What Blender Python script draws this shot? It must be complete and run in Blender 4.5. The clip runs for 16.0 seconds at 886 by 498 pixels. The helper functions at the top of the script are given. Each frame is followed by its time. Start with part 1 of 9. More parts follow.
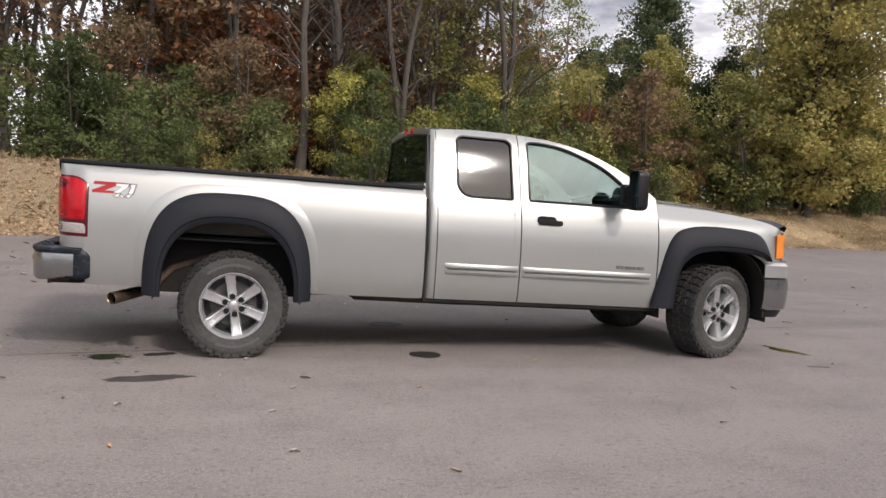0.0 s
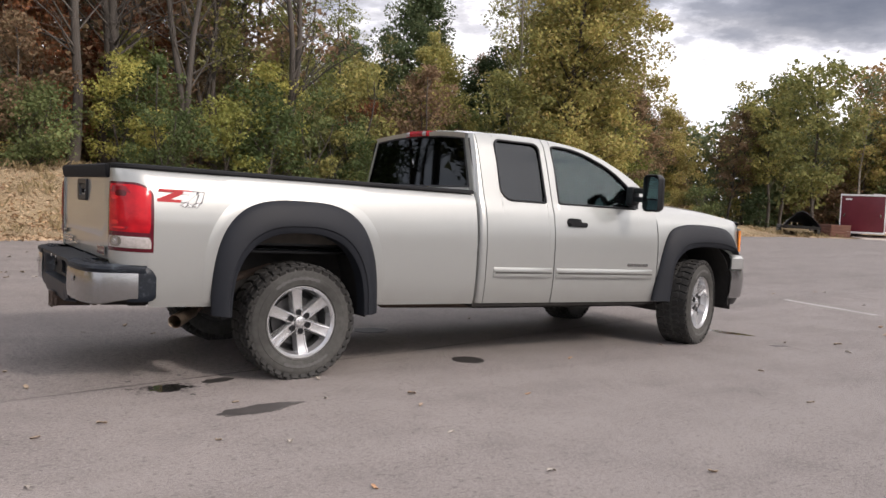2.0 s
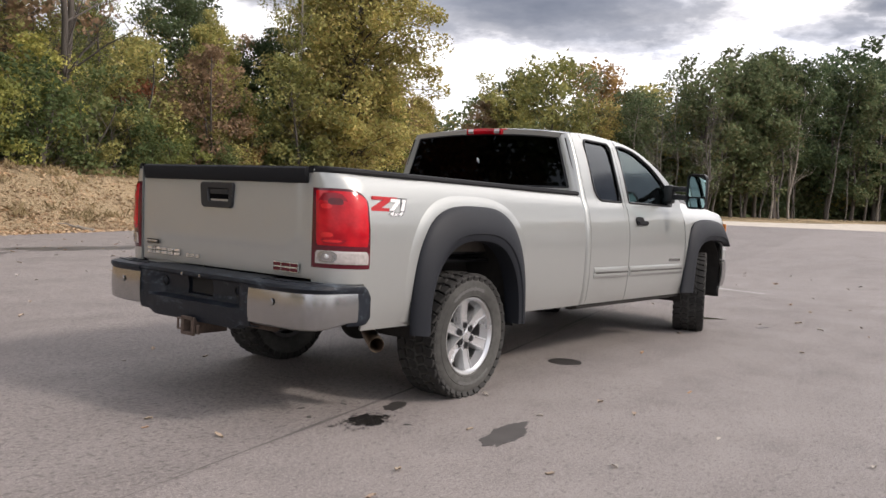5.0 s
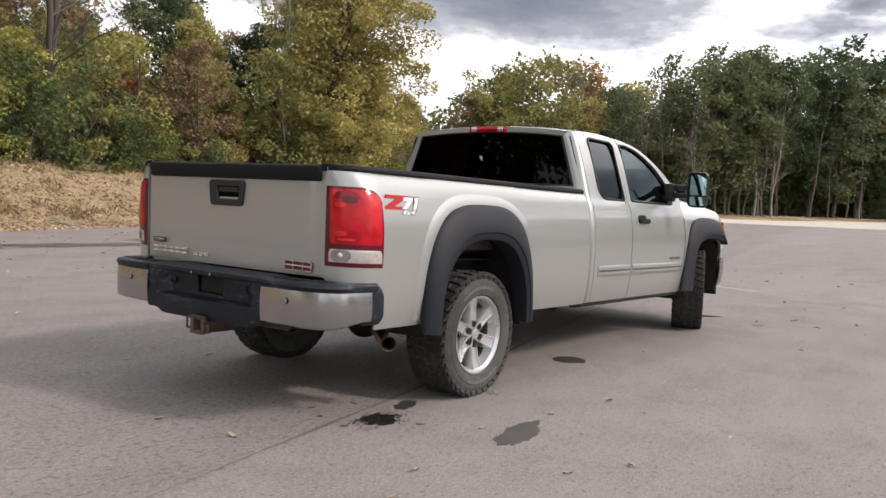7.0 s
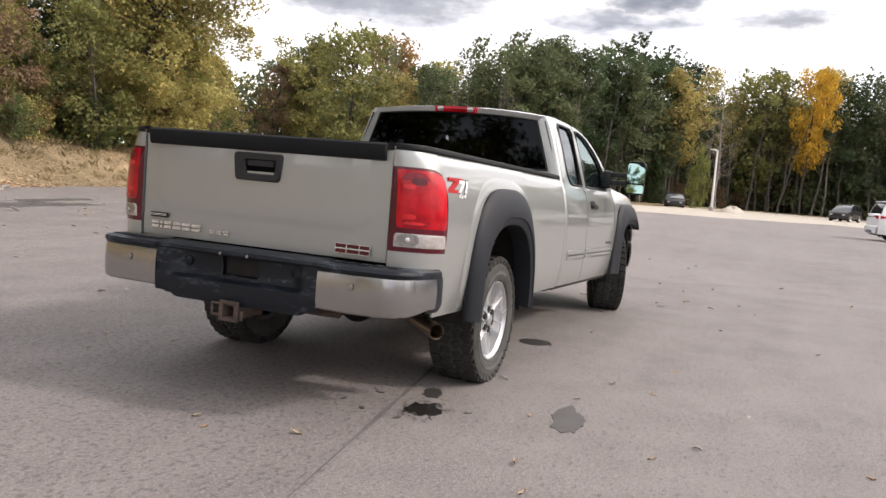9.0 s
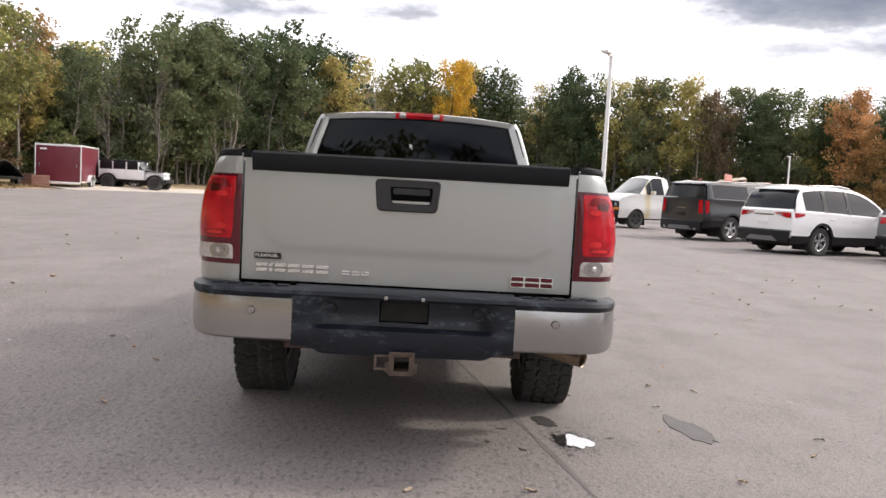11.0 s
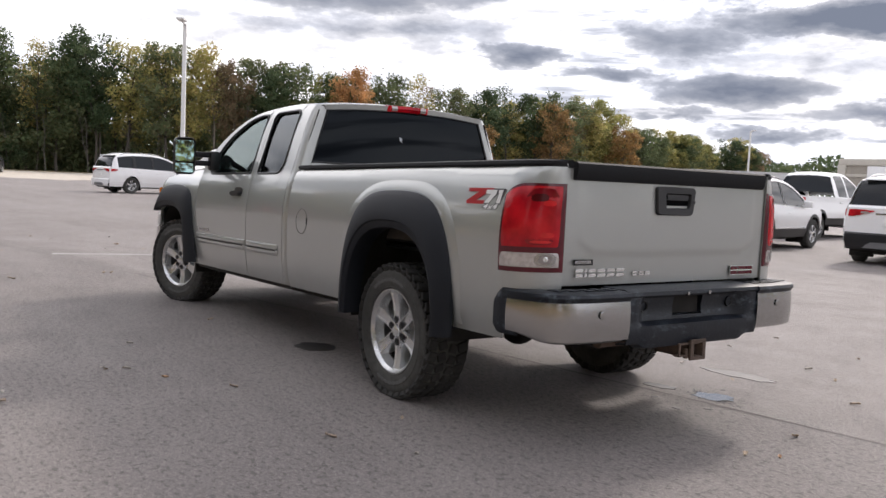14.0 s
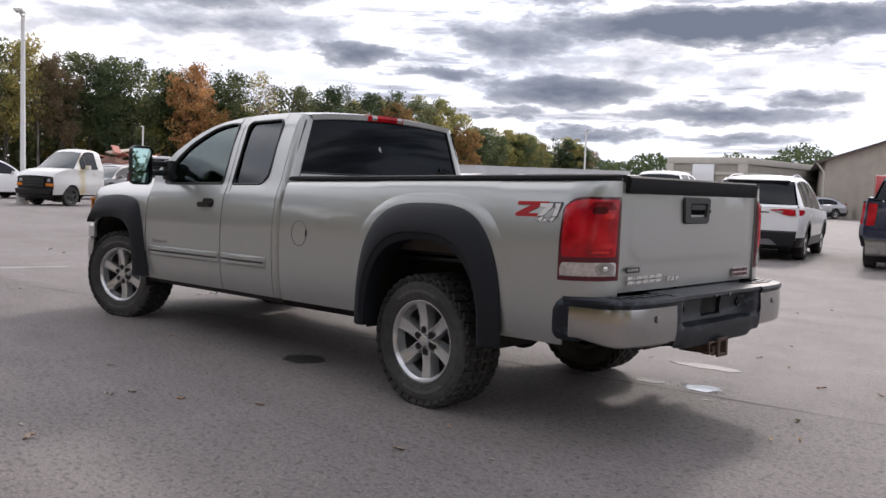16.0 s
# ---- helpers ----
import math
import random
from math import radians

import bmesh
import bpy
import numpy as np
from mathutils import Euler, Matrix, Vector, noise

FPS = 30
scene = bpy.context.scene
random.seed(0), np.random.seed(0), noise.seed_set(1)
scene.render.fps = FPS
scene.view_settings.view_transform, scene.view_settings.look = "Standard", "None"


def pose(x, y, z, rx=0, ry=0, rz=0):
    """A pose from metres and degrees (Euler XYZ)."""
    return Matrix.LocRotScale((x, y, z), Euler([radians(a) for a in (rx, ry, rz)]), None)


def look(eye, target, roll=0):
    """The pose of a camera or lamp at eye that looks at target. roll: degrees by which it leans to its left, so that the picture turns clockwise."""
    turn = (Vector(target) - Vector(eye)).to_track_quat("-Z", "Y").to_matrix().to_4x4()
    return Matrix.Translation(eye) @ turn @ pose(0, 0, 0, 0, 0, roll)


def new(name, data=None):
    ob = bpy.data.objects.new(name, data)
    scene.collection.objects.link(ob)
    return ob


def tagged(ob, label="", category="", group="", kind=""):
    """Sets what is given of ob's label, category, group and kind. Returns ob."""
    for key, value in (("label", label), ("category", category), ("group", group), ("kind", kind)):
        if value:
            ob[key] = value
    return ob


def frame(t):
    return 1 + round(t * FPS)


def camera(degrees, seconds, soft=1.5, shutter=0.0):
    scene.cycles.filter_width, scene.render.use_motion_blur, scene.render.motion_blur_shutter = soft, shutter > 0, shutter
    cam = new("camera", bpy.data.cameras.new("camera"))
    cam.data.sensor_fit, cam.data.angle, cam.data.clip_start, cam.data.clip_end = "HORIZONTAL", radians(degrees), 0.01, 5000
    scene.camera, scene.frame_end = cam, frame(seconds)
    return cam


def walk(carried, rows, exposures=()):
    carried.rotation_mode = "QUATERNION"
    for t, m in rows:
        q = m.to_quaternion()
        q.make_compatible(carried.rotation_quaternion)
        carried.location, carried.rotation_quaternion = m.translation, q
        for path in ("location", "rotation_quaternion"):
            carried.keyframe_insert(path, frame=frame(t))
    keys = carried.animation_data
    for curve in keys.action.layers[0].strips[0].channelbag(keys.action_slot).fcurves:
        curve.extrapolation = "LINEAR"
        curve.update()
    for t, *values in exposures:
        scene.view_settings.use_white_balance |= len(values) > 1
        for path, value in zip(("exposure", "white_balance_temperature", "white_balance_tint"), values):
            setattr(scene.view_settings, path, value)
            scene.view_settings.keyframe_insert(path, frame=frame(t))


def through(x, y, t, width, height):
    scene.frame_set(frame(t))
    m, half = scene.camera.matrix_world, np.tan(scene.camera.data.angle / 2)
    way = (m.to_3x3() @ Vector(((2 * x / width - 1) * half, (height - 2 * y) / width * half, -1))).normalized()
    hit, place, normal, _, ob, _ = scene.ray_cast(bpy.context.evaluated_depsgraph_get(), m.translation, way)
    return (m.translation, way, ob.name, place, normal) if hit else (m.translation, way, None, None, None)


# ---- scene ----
cam = camera(55.1, 16.0)
PATH = [
    (0, (-0.114, -7.353, 1.274), (0.395, -5.423, 1.149), 2.8),
    (0.5, (-0.717, -7.138, 1.273), (-0.052, -5.255, 1.152), 2.5),
    (1, (-1.313, -6.902, 1.272), (-0.495, -5.081, 1.151), 2.0),
    (1.5, (-1.862, -6.607, 1.27), (-0.903, -4.856, 1.152), 2.2),
    (2, (-2.383, -6.27, 1.275), (-1.281, -4.605, 1.155), 2.4),
    (2.5, (-2.868, -5.873, 1.274), (-1.668, -4.28, 1.135), 2.3),
    (3, (-3.315, -5.461, 1.262), (-2.003, -3.958, 1.117), 2.8),
    (3.5, (-3.697, -5.025, 1.278), (-2.266, -3.633, 1.152), 2.2),
    (4, (-4.033, -4.604, 1.269), (-2.527, -3.293, 1.151), 1.9),
    (4.2, (-4.143, -4.431, 1.274), (-2.608, -3.154, 1.158), 2.2),
    (6.5, (-4.452, -3.926, 1.293), (-2.848, -2.74, 1.156), 2.1),
    (7, (-4.45, -3.927, 1.292), (-2.842, -2.745, 1.155), 2.3),
    (7.5, (-4.472, -3.893, 1.284), (-2.845, -2.739, 1.142), 3.8),
    (8, (-4.617, -3.651, 1.267), (-2.923, -2.598, 1.124), 4.6),
    (8.5, (-4.855, -3.2, 1.256), (-3.09, -2.273, 1.1), 4.1),
    (9, (-5.025, -2.636, 1.264), (-3.181, -1.882, 1.093), 4.7),
    (9.2, (-5.093, -2.388, 1.268), (-3.222, -1.702, 1.097), 4.4),
    (10.25, (-5.255, -1.03, 1.282), (-3.272, -0.765, 1.120), 3.9),
    (11.3, (-5.097, 0.336, 1.295), (-3.112, 0.146, 1.146), 3.2),
    (11.5, (-5.018, 0.594, 1.306), (-3.043, 0.313, 1.153), 3.5),
    (12, (-4.896, 1.27, 1.318), (-2.963, 0.784, 1.153), 3.9),
    (12.5, (-4.759, 1.919, 1.304), (-2.889, 1.229, 1.133), 3.4),
    (13, (-4.638, 2.538, 1.302), (-2.847, 1.665, 1.123), 2.8),
    (13.5, (-4.428, 3.062, 1.295), (-2.709, 2.052, 1.134), 2.7),
    (14, (-4.191, 3.562, 1.286), (-2.558, 2.418, 1.124), 2.7),
    (14.5, (-3.883, 3.964, 1.292), (-2.361, 2.679, 1.119), 1.9),
    (15, (-3.669, 4.293, 1.299), (-2.207, 2.942, 1.103), 0.8),
    (15.5, (-3.597, 4.432, 1.32), (-2.172, 3.04, 1.141), 1.7),
    (16, (-3.564, 4.472, 1.321), (-2.174, 3.041, 1.171), 2.2),
]
EXPOSURES = [(0.0, 0.02, 6700, 16), (3.5, 0.24, 6720, 15), (7.0, 0.32, 6760, 14), (9.0, 0.46, 6840, 14), (12.0, 0.60, 6740, 14), (13.5, 0.42, 6640, 14), (14.5, 0.30, 6560, 14), (15.4, 0.30, 6500, 15), (16.0, 0.14, 6440, 15)]
walk(cam, [(t, look(e, g, r)) for t, e, g, r in PATH], EXPOSURES)

# ---- world and sun ----
SUN_AZ, SUN_EL = radians(-71), radians(36)
world = bpy.data.worlds.new("world")
scene.world = world
world.use_nodes = True


def build_sky(tree):
    nodes, link = tree.nodes, tree.links.new
    nodes.clear()
    out = nodes.new("ShaderNodeOutputWorld")
    bg = nodes.new("ShaderNodeBackground")
    bg.inputs["Strength"].default_value = 0.108
    sky = nodes.new("ShaderNodeTexSky")
    sky.sky_type, sky.sun_disc = "NISHITA", False
    sky.sun_elevation, sky.sun_rotation = SUN_EL, math.pi / 2 - SUN_AZ
    sky.dust_density = 2.0
    co = nodes.new("ShaderNodeTexCoord")
    sep = nodes.new("ShaderNodeSeparateXYZ")
    link(co.outputs["Generated"], sep.inputs[0])

    def math_node(op, a, b):
        n = nodes.new("ShaderNodeMath")
        n.operation = op
        for k, v in enumerate((a, b)):
            if isinstance(v, (int, float)):
                n.inputs[k].default_value = v
            else:
                link(v, n.inputs[k])
        return n.outputs[0]

    high = math_node("ADD", math_node("MAXIMUM", sep.outputs[2], 0.0), 0.10)
    comb = nodes.new("ShaderNodeCombineXYZ")
    link(math_node("DIVIDE", sep.outputs[0], high), comb.inputs[0])
    link(math_node("DIVIDE", sep.outputs[1], high), comb.inputs[1])
    comb.inputs[2].default_value = 3.7

    def noise_node(scale, detail, rough):
        n = nodes.new("ShaderNodeTexNoise")
        n.inputs["Scale"].default_value, n.inputs["Detail"].default_value, n.inputs["Roughness"].default_value = scale, detail, rough
        link(comb.outputs[0], n.inputs["Vector"])
        return n.outputs["Fac"]

    def ramp(fac, *stops):
        r = nodes.new("ShaderNodeValToRGB")
        while len(r.color_ramp.elements) < len(stops):
            r.color_ramp.elements.new(0.5)
        for e, (p, c) in zip(r.color_ramp.elements, stops):
            e.position, e.color = p, (*c, 1)
        link(fac, r.inputs["Fac"])
        return r.outputs["Color"]

    def vec(op, a, b):
        n = nodes.new("ShaderNodeVectorMath")
        n.operation = op
        for k, v in enumerate((a, b)):
            if isinstance(v, tuple):
                n.inputs[k].default_value = v
            elif v is not None:
                link(v, n.inputs[k])
        return n.outputs["Value" if op in ("LENGTH", "DOT_PRODUCT") else "Vector"]

    def blend(fac, a, b, mode="MIX"):
        n = nodes.new("ShaderNodeMixRGB")
        n.blend_type = mode
        for k, v in enumerate((fac, a, b)):
            if isinstance(v, tuple):
                n.inputs[k].default_value = (*v, 1)
            elif isinstance(v, (int, float)):
                n.inputs[k].default_value = v
            else:
                link(v, n.inputs[k])
        return n.outputs[0]

    # overhead: broken cloud with some blue between
    body = noise_node(0.80, 5.0, 0.49)
    high_cloud = ramp(body, (0.0, (14.4, 14.5, 14.8)), (0.553, (13.6, 13.7, 14.0)), (0.578, (6.6, 6.9, 7.6)), (0.612, (3.4, 3.7, 4.4)), (0.68, (2.0, 2.25, 2.8)))
    gaps = ramp(noise_node(0.35, 4.0, 0.5), (0.36, (0.35, 0.35, 0.35)), (0.50, (1, 1, 1)))
    overhead = blend(gaps, sky.outputs[0], high_cloud)
    # low down: a bright white veil, brighter towards the sun, with single grey clouds by azimuth and height in degrees
    deg = 180 / math.pi
    az = math_node("MULTIPLY", math_node("ARCTAN2", sep.outputs[1], sep.outputs[0]), deg)
    el = math_node("MULTIPLY", math_node("ARCSINE", sep.outputs[2], 0.0), deg)
    spot = nodes.new("ShaderNodeCombineXYZ")
    link(az, spot.inputs[0])
    link(el, spot.inputs[1])

    def drift(scale, detail, stretch, seed):
        n = nodes.new("ShaderNodeTexNoise")
        n.inputs["Scale"].default_value, n.inputs["Detail"].default_value, n.inputs["Roughness"].default_value = scale, detail, 0.58
        link(vec("ADD", vec("MULTIPLY", spot.outputs[0], (stretch[0], stretch[1], 0)), (seed, seed, seed)), n.inputs["Vector"])
        return n

    warp = vec("MULTIPLY", vec("SUBTRACT", drift(1.0, 5.0, (0.16, 0.42), 3.1).outputs["Color"], (0.5, 0.5, 0.5)), (11.0, 2.4, 0.0))
    warp = vec("ADD", warp, vec("MULTIPLY", vec("SUBTRACT", drift(1.0, 4.0, (0.8, 1.9), 8.4).outputs["Color"], (0.5, 0.5, 0.5)), (2.8, 0.85, 0.0)))
    place = vec("ADD", spot.outputs[0], warp)
    cover = 0.0
    for a, e, w, h, dense_ in CLOUDS:
        r = vec("LENGTH", vec("MULTIPLY", vec("SUBTRACT", place, (a, e, 0)), (1 / w, 1 / h, 0)), None)
        m = math_node("MULTIPLY", math_node("SUBTRACT", 1.0, r), dense_)
        cover = m if cover == 0.0 else math_node("MAXIMUM", cover, m)
    cover = math_node("ADD", cover, math_node("MULTIPLY", math_node("SUBTRACT", drift(1.0, 6.0, (0.32, 0.9), 5.7).outputs["Fac"], 0.5), 0.66))
    # thin streaks low on the sun's side
    streak = math_node("MULTIPLY", math_node("SUBTRACT", drift(1.0, 6.0, (0.09, 0.85), 14.2).outputs["Fac"], 0.54), 2.6)
    side = math_node("MULTIPLY", math_node("MAXIMUM", math_node("SUBTRACT", -36.0, az), 0.0), 0.10)
    cover = math_node("MAXIMUM", cover, math_node("MULTIPLY", streak, math_node("MINIMUM", side, 1.0)))
    grey = ramp(cover, (0.0, (0, 0, 0)), (0.09, (0.45, 0.45, 0.45)), (0.24, (0.76, 0.76, 0.76)), (0.50, (0.90, 0.90, 0.90)), (0.9, (1, 1, 1)))
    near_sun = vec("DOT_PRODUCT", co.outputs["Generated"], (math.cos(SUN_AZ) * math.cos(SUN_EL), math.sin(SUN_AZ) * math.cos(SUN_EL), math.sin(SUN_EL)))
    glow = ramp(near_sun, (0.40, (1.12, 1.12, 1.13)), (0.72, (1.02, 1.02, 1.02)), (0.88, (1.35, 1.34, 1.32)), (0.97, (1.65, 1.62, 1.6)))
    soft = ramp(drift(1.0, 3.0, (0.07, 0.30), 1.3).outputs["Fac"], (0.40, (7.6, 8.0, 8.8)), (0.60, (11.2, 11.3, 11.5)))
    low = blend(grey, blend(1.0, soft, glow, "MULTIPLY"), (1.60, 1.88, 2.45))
    rise = nodes.new("ShaderNodeMapRange")
    rise.interpolation_type = "SMOOTHSTEP"
    rise.inputs["From Min"].default_value, rise.inputs["From Max"].default_value = 14.5, 22.0
    link(el, rise.inputs["Value"])
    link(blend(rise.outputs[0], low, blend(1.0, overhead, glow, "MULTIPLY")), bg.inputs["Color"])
    link(bg.outputs[0], out.inputs["Surface"])


# grey clouds low over the lot: azimuth, height, half width, half height (degrees), density
CLOUDS = [
    (31, 12.7, 13, 3.9, 0.80), (10, 12.2, 3.0, 1.4, 0.6), (72, 13.5, 24, 5.0, 0.22), (12, 10.8, 4.5, 1.2, 0.30), (0.5, 10.8, 4, 1.0, 0.35), (48, 13.0, 6, 2.4, 0.5), (-26, 11.4, 3.4, 0.9, 0.5),
    (-39.7, 8.25, 3.4, 1.0, 0.8), (-28, 13.1, 13, 3.0, 1.1), (-31, 9.6, 15, 2.0, 0.20), (-58, 8.4, 14, 2.6, 0.15), (-53.5, 6.35, 6.8, 1.2, 0.95), (-64, 10.6, 14, 1.4, 1.7), (-50, 9.4, 4.0, 1.6, 0.55),
    (-46, 7.2, 3.6, 0.55, 0.6), (-63, 5.0, 8.0, 0.75, 0.8), (-68, 6.1, 4.4, 0.7, 0.6), (-55, 3.8, 4.2, 0.5, 0.6), (-49.5, 4.8, 2.8, 0.5, 0.6), (-66, 3.6, 4.5, 0.45, 0.5), (-53, 12.6, 4, 1.1, 0.6),
]
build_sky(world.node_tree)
sun_lamp = bpy.data.lights.new("sun", "SUN")
sun_lamp.energy, sun_lamp.angle, sun_lamp.color = 1.85, radians(6), (1.0, 0.95, 0.89)
sun = new("sun", sun_lamp)
sun.matrix_world = look((60 * math.cos(SUN_AZ), 60 * math.sin(SUN_AZ), 60 * math.tan(SUN_EL)), (0, 0, 0))

# ---- materials ----
class Mat:
    """A small wrapper for node materials on one Principled shader."""

    def __init__(self, name, colour, rough=0.5, metal=0.0, **more):
        self.m = bpy.data.materials.new(name)
        self.m.use_nodes = True
        self.t = self.m.node_tree
        self.p = self.t.nodes["Principled BSDF"]
        self.p.inputs["Base Color"].default_value = (*colour, 1)
        self.p.inputs["Roughness"].default_value = rough
        self.p.inputs["Metallic"].default_value = metal
        for k, v in more.items():
            self.p.inputs[k.replace("_", " ")].default_value = v

    def node(self, kind, **inputs):
        n = self.t.nodes.new(kind)
        for k, v in inputs.items():
            self.feed(n.inputs[k.replace("_", " ")], v)
        return n

    def feed(self, socket, v):
        if isinstance(v, bpy.types.NodeSocket):
            self.t.links.new(v, socket)
        else:
            socket.default_value = v

    def co(self, which="Object"):
        return self.node("ShaderNodeTexCoord").outputs[which]

    def noise(self, scale, detail=4.0, rough=0.55, vec=None, stretch=None):
        vec = vec or self.co()
        if stretch:
            vec = self.node("ShaderNodeMapping", Vector=vec, Scale=stretch).outputs[0]
        return self.node("ShaderNodeTexNoise", Vector=vec, Scale=scale, Detail=detail, Roughness=rough).outputs["Fac"]

    def ramp(self, fac, *stops):
        r = self.node("ShaderNodeValToRGB", Fac=fac)
        while len(r.color_ramp.elements) < len(stops):
            r.color_ramp.elements.new(0.5)
        for e, (p, c) in zip(r.color_ramp.elements, stops):
            e.position, e.color = p, (*(c if isinstance(c, tuple) else (c, c, c)), 1)
        return r.outputs["Color"]

    def mix(self, fac, a, b, mode="MIX"):
        n = self.node("ShaderNodeMixRGB", Fac=fac)
        n.blend_type = mode
        for k, v in (("Color1", a), ("Color2", b)):
            self.feed(n.inputs[k], (*v, 1) if isinstance(v, tuple) else v)
        return n.outputs[0]

    def maths(self, op, a, b=0.0):
        n = self.t.nodes.new("ShaderNodeMath")
        n.operation = op
        self.feed(n.inputs[0], a)
        self.feed(n.inputs[1], b)
        return n.outputs[0]

    def set(self, name, v):
        self.feed(self.p.inputs[name], v)
        return self

    def bump(self, height, strength=0.3, distance=0.01):
        b = self.node("ShaderNodeBump", Height=height, Strength=strength, Distance=distance)
        self.t.links.new(b.outputs[0], self.p.inputs["Normal"])
        return self

    def island(self):
        return self.node("ShaderNodeNewGeometry").outputs["Random Per Island"]

    def chance(self):
        return self.node("ShaderNodeObjectInfo").outputs["Random"]


def plain(name, colour, rough=0.5, metal=0.0, wear=0.12, grain=40.0, relief=0.0, **more):
    """A surface with broad staining and fine grain."""
    m = Mat(name, colour, rough, metal, **more)
    broad, fine = m.noise(1.3, 5.0, 0.6), m.noise(grain, 3.0)
    c = m.mix(m.ramp(broad, (0.35, 0.0), (0.7, 1.0)), tuple(v * (1 - wear) for v in colour), tuple(min(1, v * (1 + wear)) for v in colour))
    m.set("Base Color", m.mix(m.maths("MULTIPLY", m.ramp(fine, (0.35, 0.0), (0.65, 1.0)), 0.35), c, tuple(v * (1 - 2 * wear) for v in colour)))
    m.set("Roughness", m.maths("ADD", m.maths("MULTIPLY", broad, 0.15), rough - 0.07))
    if relief:
        m.bump(fine, relief, 0.003)
    return m.m


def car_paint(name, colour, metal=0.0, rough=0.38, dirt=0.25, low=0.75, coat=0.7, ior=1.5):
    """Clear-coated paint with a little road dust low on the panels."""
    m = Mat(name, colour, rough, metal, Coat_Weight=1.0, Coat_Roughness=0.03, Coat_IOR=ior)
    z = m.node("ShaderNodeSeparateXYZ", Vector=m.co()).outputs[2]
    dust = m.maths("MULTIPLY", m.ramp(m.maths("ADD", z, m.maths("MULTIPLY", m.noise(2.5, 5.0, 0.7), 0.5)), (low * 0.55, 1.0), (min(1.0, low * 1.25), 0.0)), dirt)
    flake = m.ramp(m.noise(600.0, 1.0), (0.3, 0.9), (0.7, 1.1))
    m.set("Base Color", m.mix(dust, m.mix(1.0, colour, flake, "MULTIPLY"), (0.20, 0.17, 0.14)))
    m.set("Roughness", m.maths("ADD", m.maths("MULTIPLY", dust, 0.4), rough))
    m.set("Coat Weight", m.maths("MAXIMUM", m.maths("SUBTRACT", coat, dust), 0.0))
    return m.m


def glass(name, tint, gloss=0.02, ior=1.5, sheen=(1, 1, 1)):
    """Window glass: clear pass-through with a tint and a Fresnel gloss."""
    m = bpy.data.materials.new(name)
    m.use_nodes = True
    t = m.node_tree
    t.nodes.clear()
    out, mixer = t.nodes.new("ShaderNodeOutputMaterial"), t.nodes.new("ShaderNodeMixShader")
    clear, shiny, fr = t.nodes.new("ShaderNodeBsdfTransparent"), t.nodes.new("ShaderNodeBsdfGlossy"), t.nodes.new("ShaderNodeFresnel")
    clear.inputs[0].default_value = (*tint, 1)
    shiny.inputs["Roughness"].default_value = gloss
    shiny.inputs["Color"].default_value = (*sheen, 1)
    fr.inputs["IOR"].default_value = ior
    t.links.new(fr.outputs[0], mixer.inputs[0])
    t.links.new(clear.outputs[0], mixer.inputs[1])
    t.links.new(shiny.outputs[0], mixer.inputs[2])
    t.links.new(mixer.outputs[0], out.inputs[0])
    return m


def leafy(name, *colours, through=0.35):
    """Leaves: a spread of colours leaf by leaf and tree by tree, with light shining through."""
    m = Mat(name, colours[0], 0.6)
    stops = [(k / max(1, len(colours) - 1), c) for k, c in enumerate(colours)]
    pick = m.maths("FRACT", m.maths("ADD", m.maths("MULTIPLY", m.island(), 0.50), m.maths("MULTIPLY", m.chance(), 0.50)))
    patch = m.ramp(m.noise(0.5, 2.0), (0.3, 0.6), (0.7, 1.25))
    colour = m.mix(1.0, m.mix(1.0, m.ramp(pick, *stops), patch, "MULTIPLY"), m.ramp(m.chance(), (0.0, 0.8), (1.0, 1.2)), "MULTIPLY")
    m.set("Base Color", colour)
    m.set("Specular IOR Level", 0.12)
    tr = m.node("ShaderNodeBsdfTranslucent", Color=colour)
    mixer = m.node("ShaderNodeMixShader", Fac=through)
    out = m.t.nodes["Material Output"]
    m.t.links.new(m.p.outputs[0], mixer.inputs[1])
    m.t.links.new(tr.outputs[0], mixer.inputs[2])
    m.t.links.new(mixer.outputs[0], out.inputs[0])
    return m.m


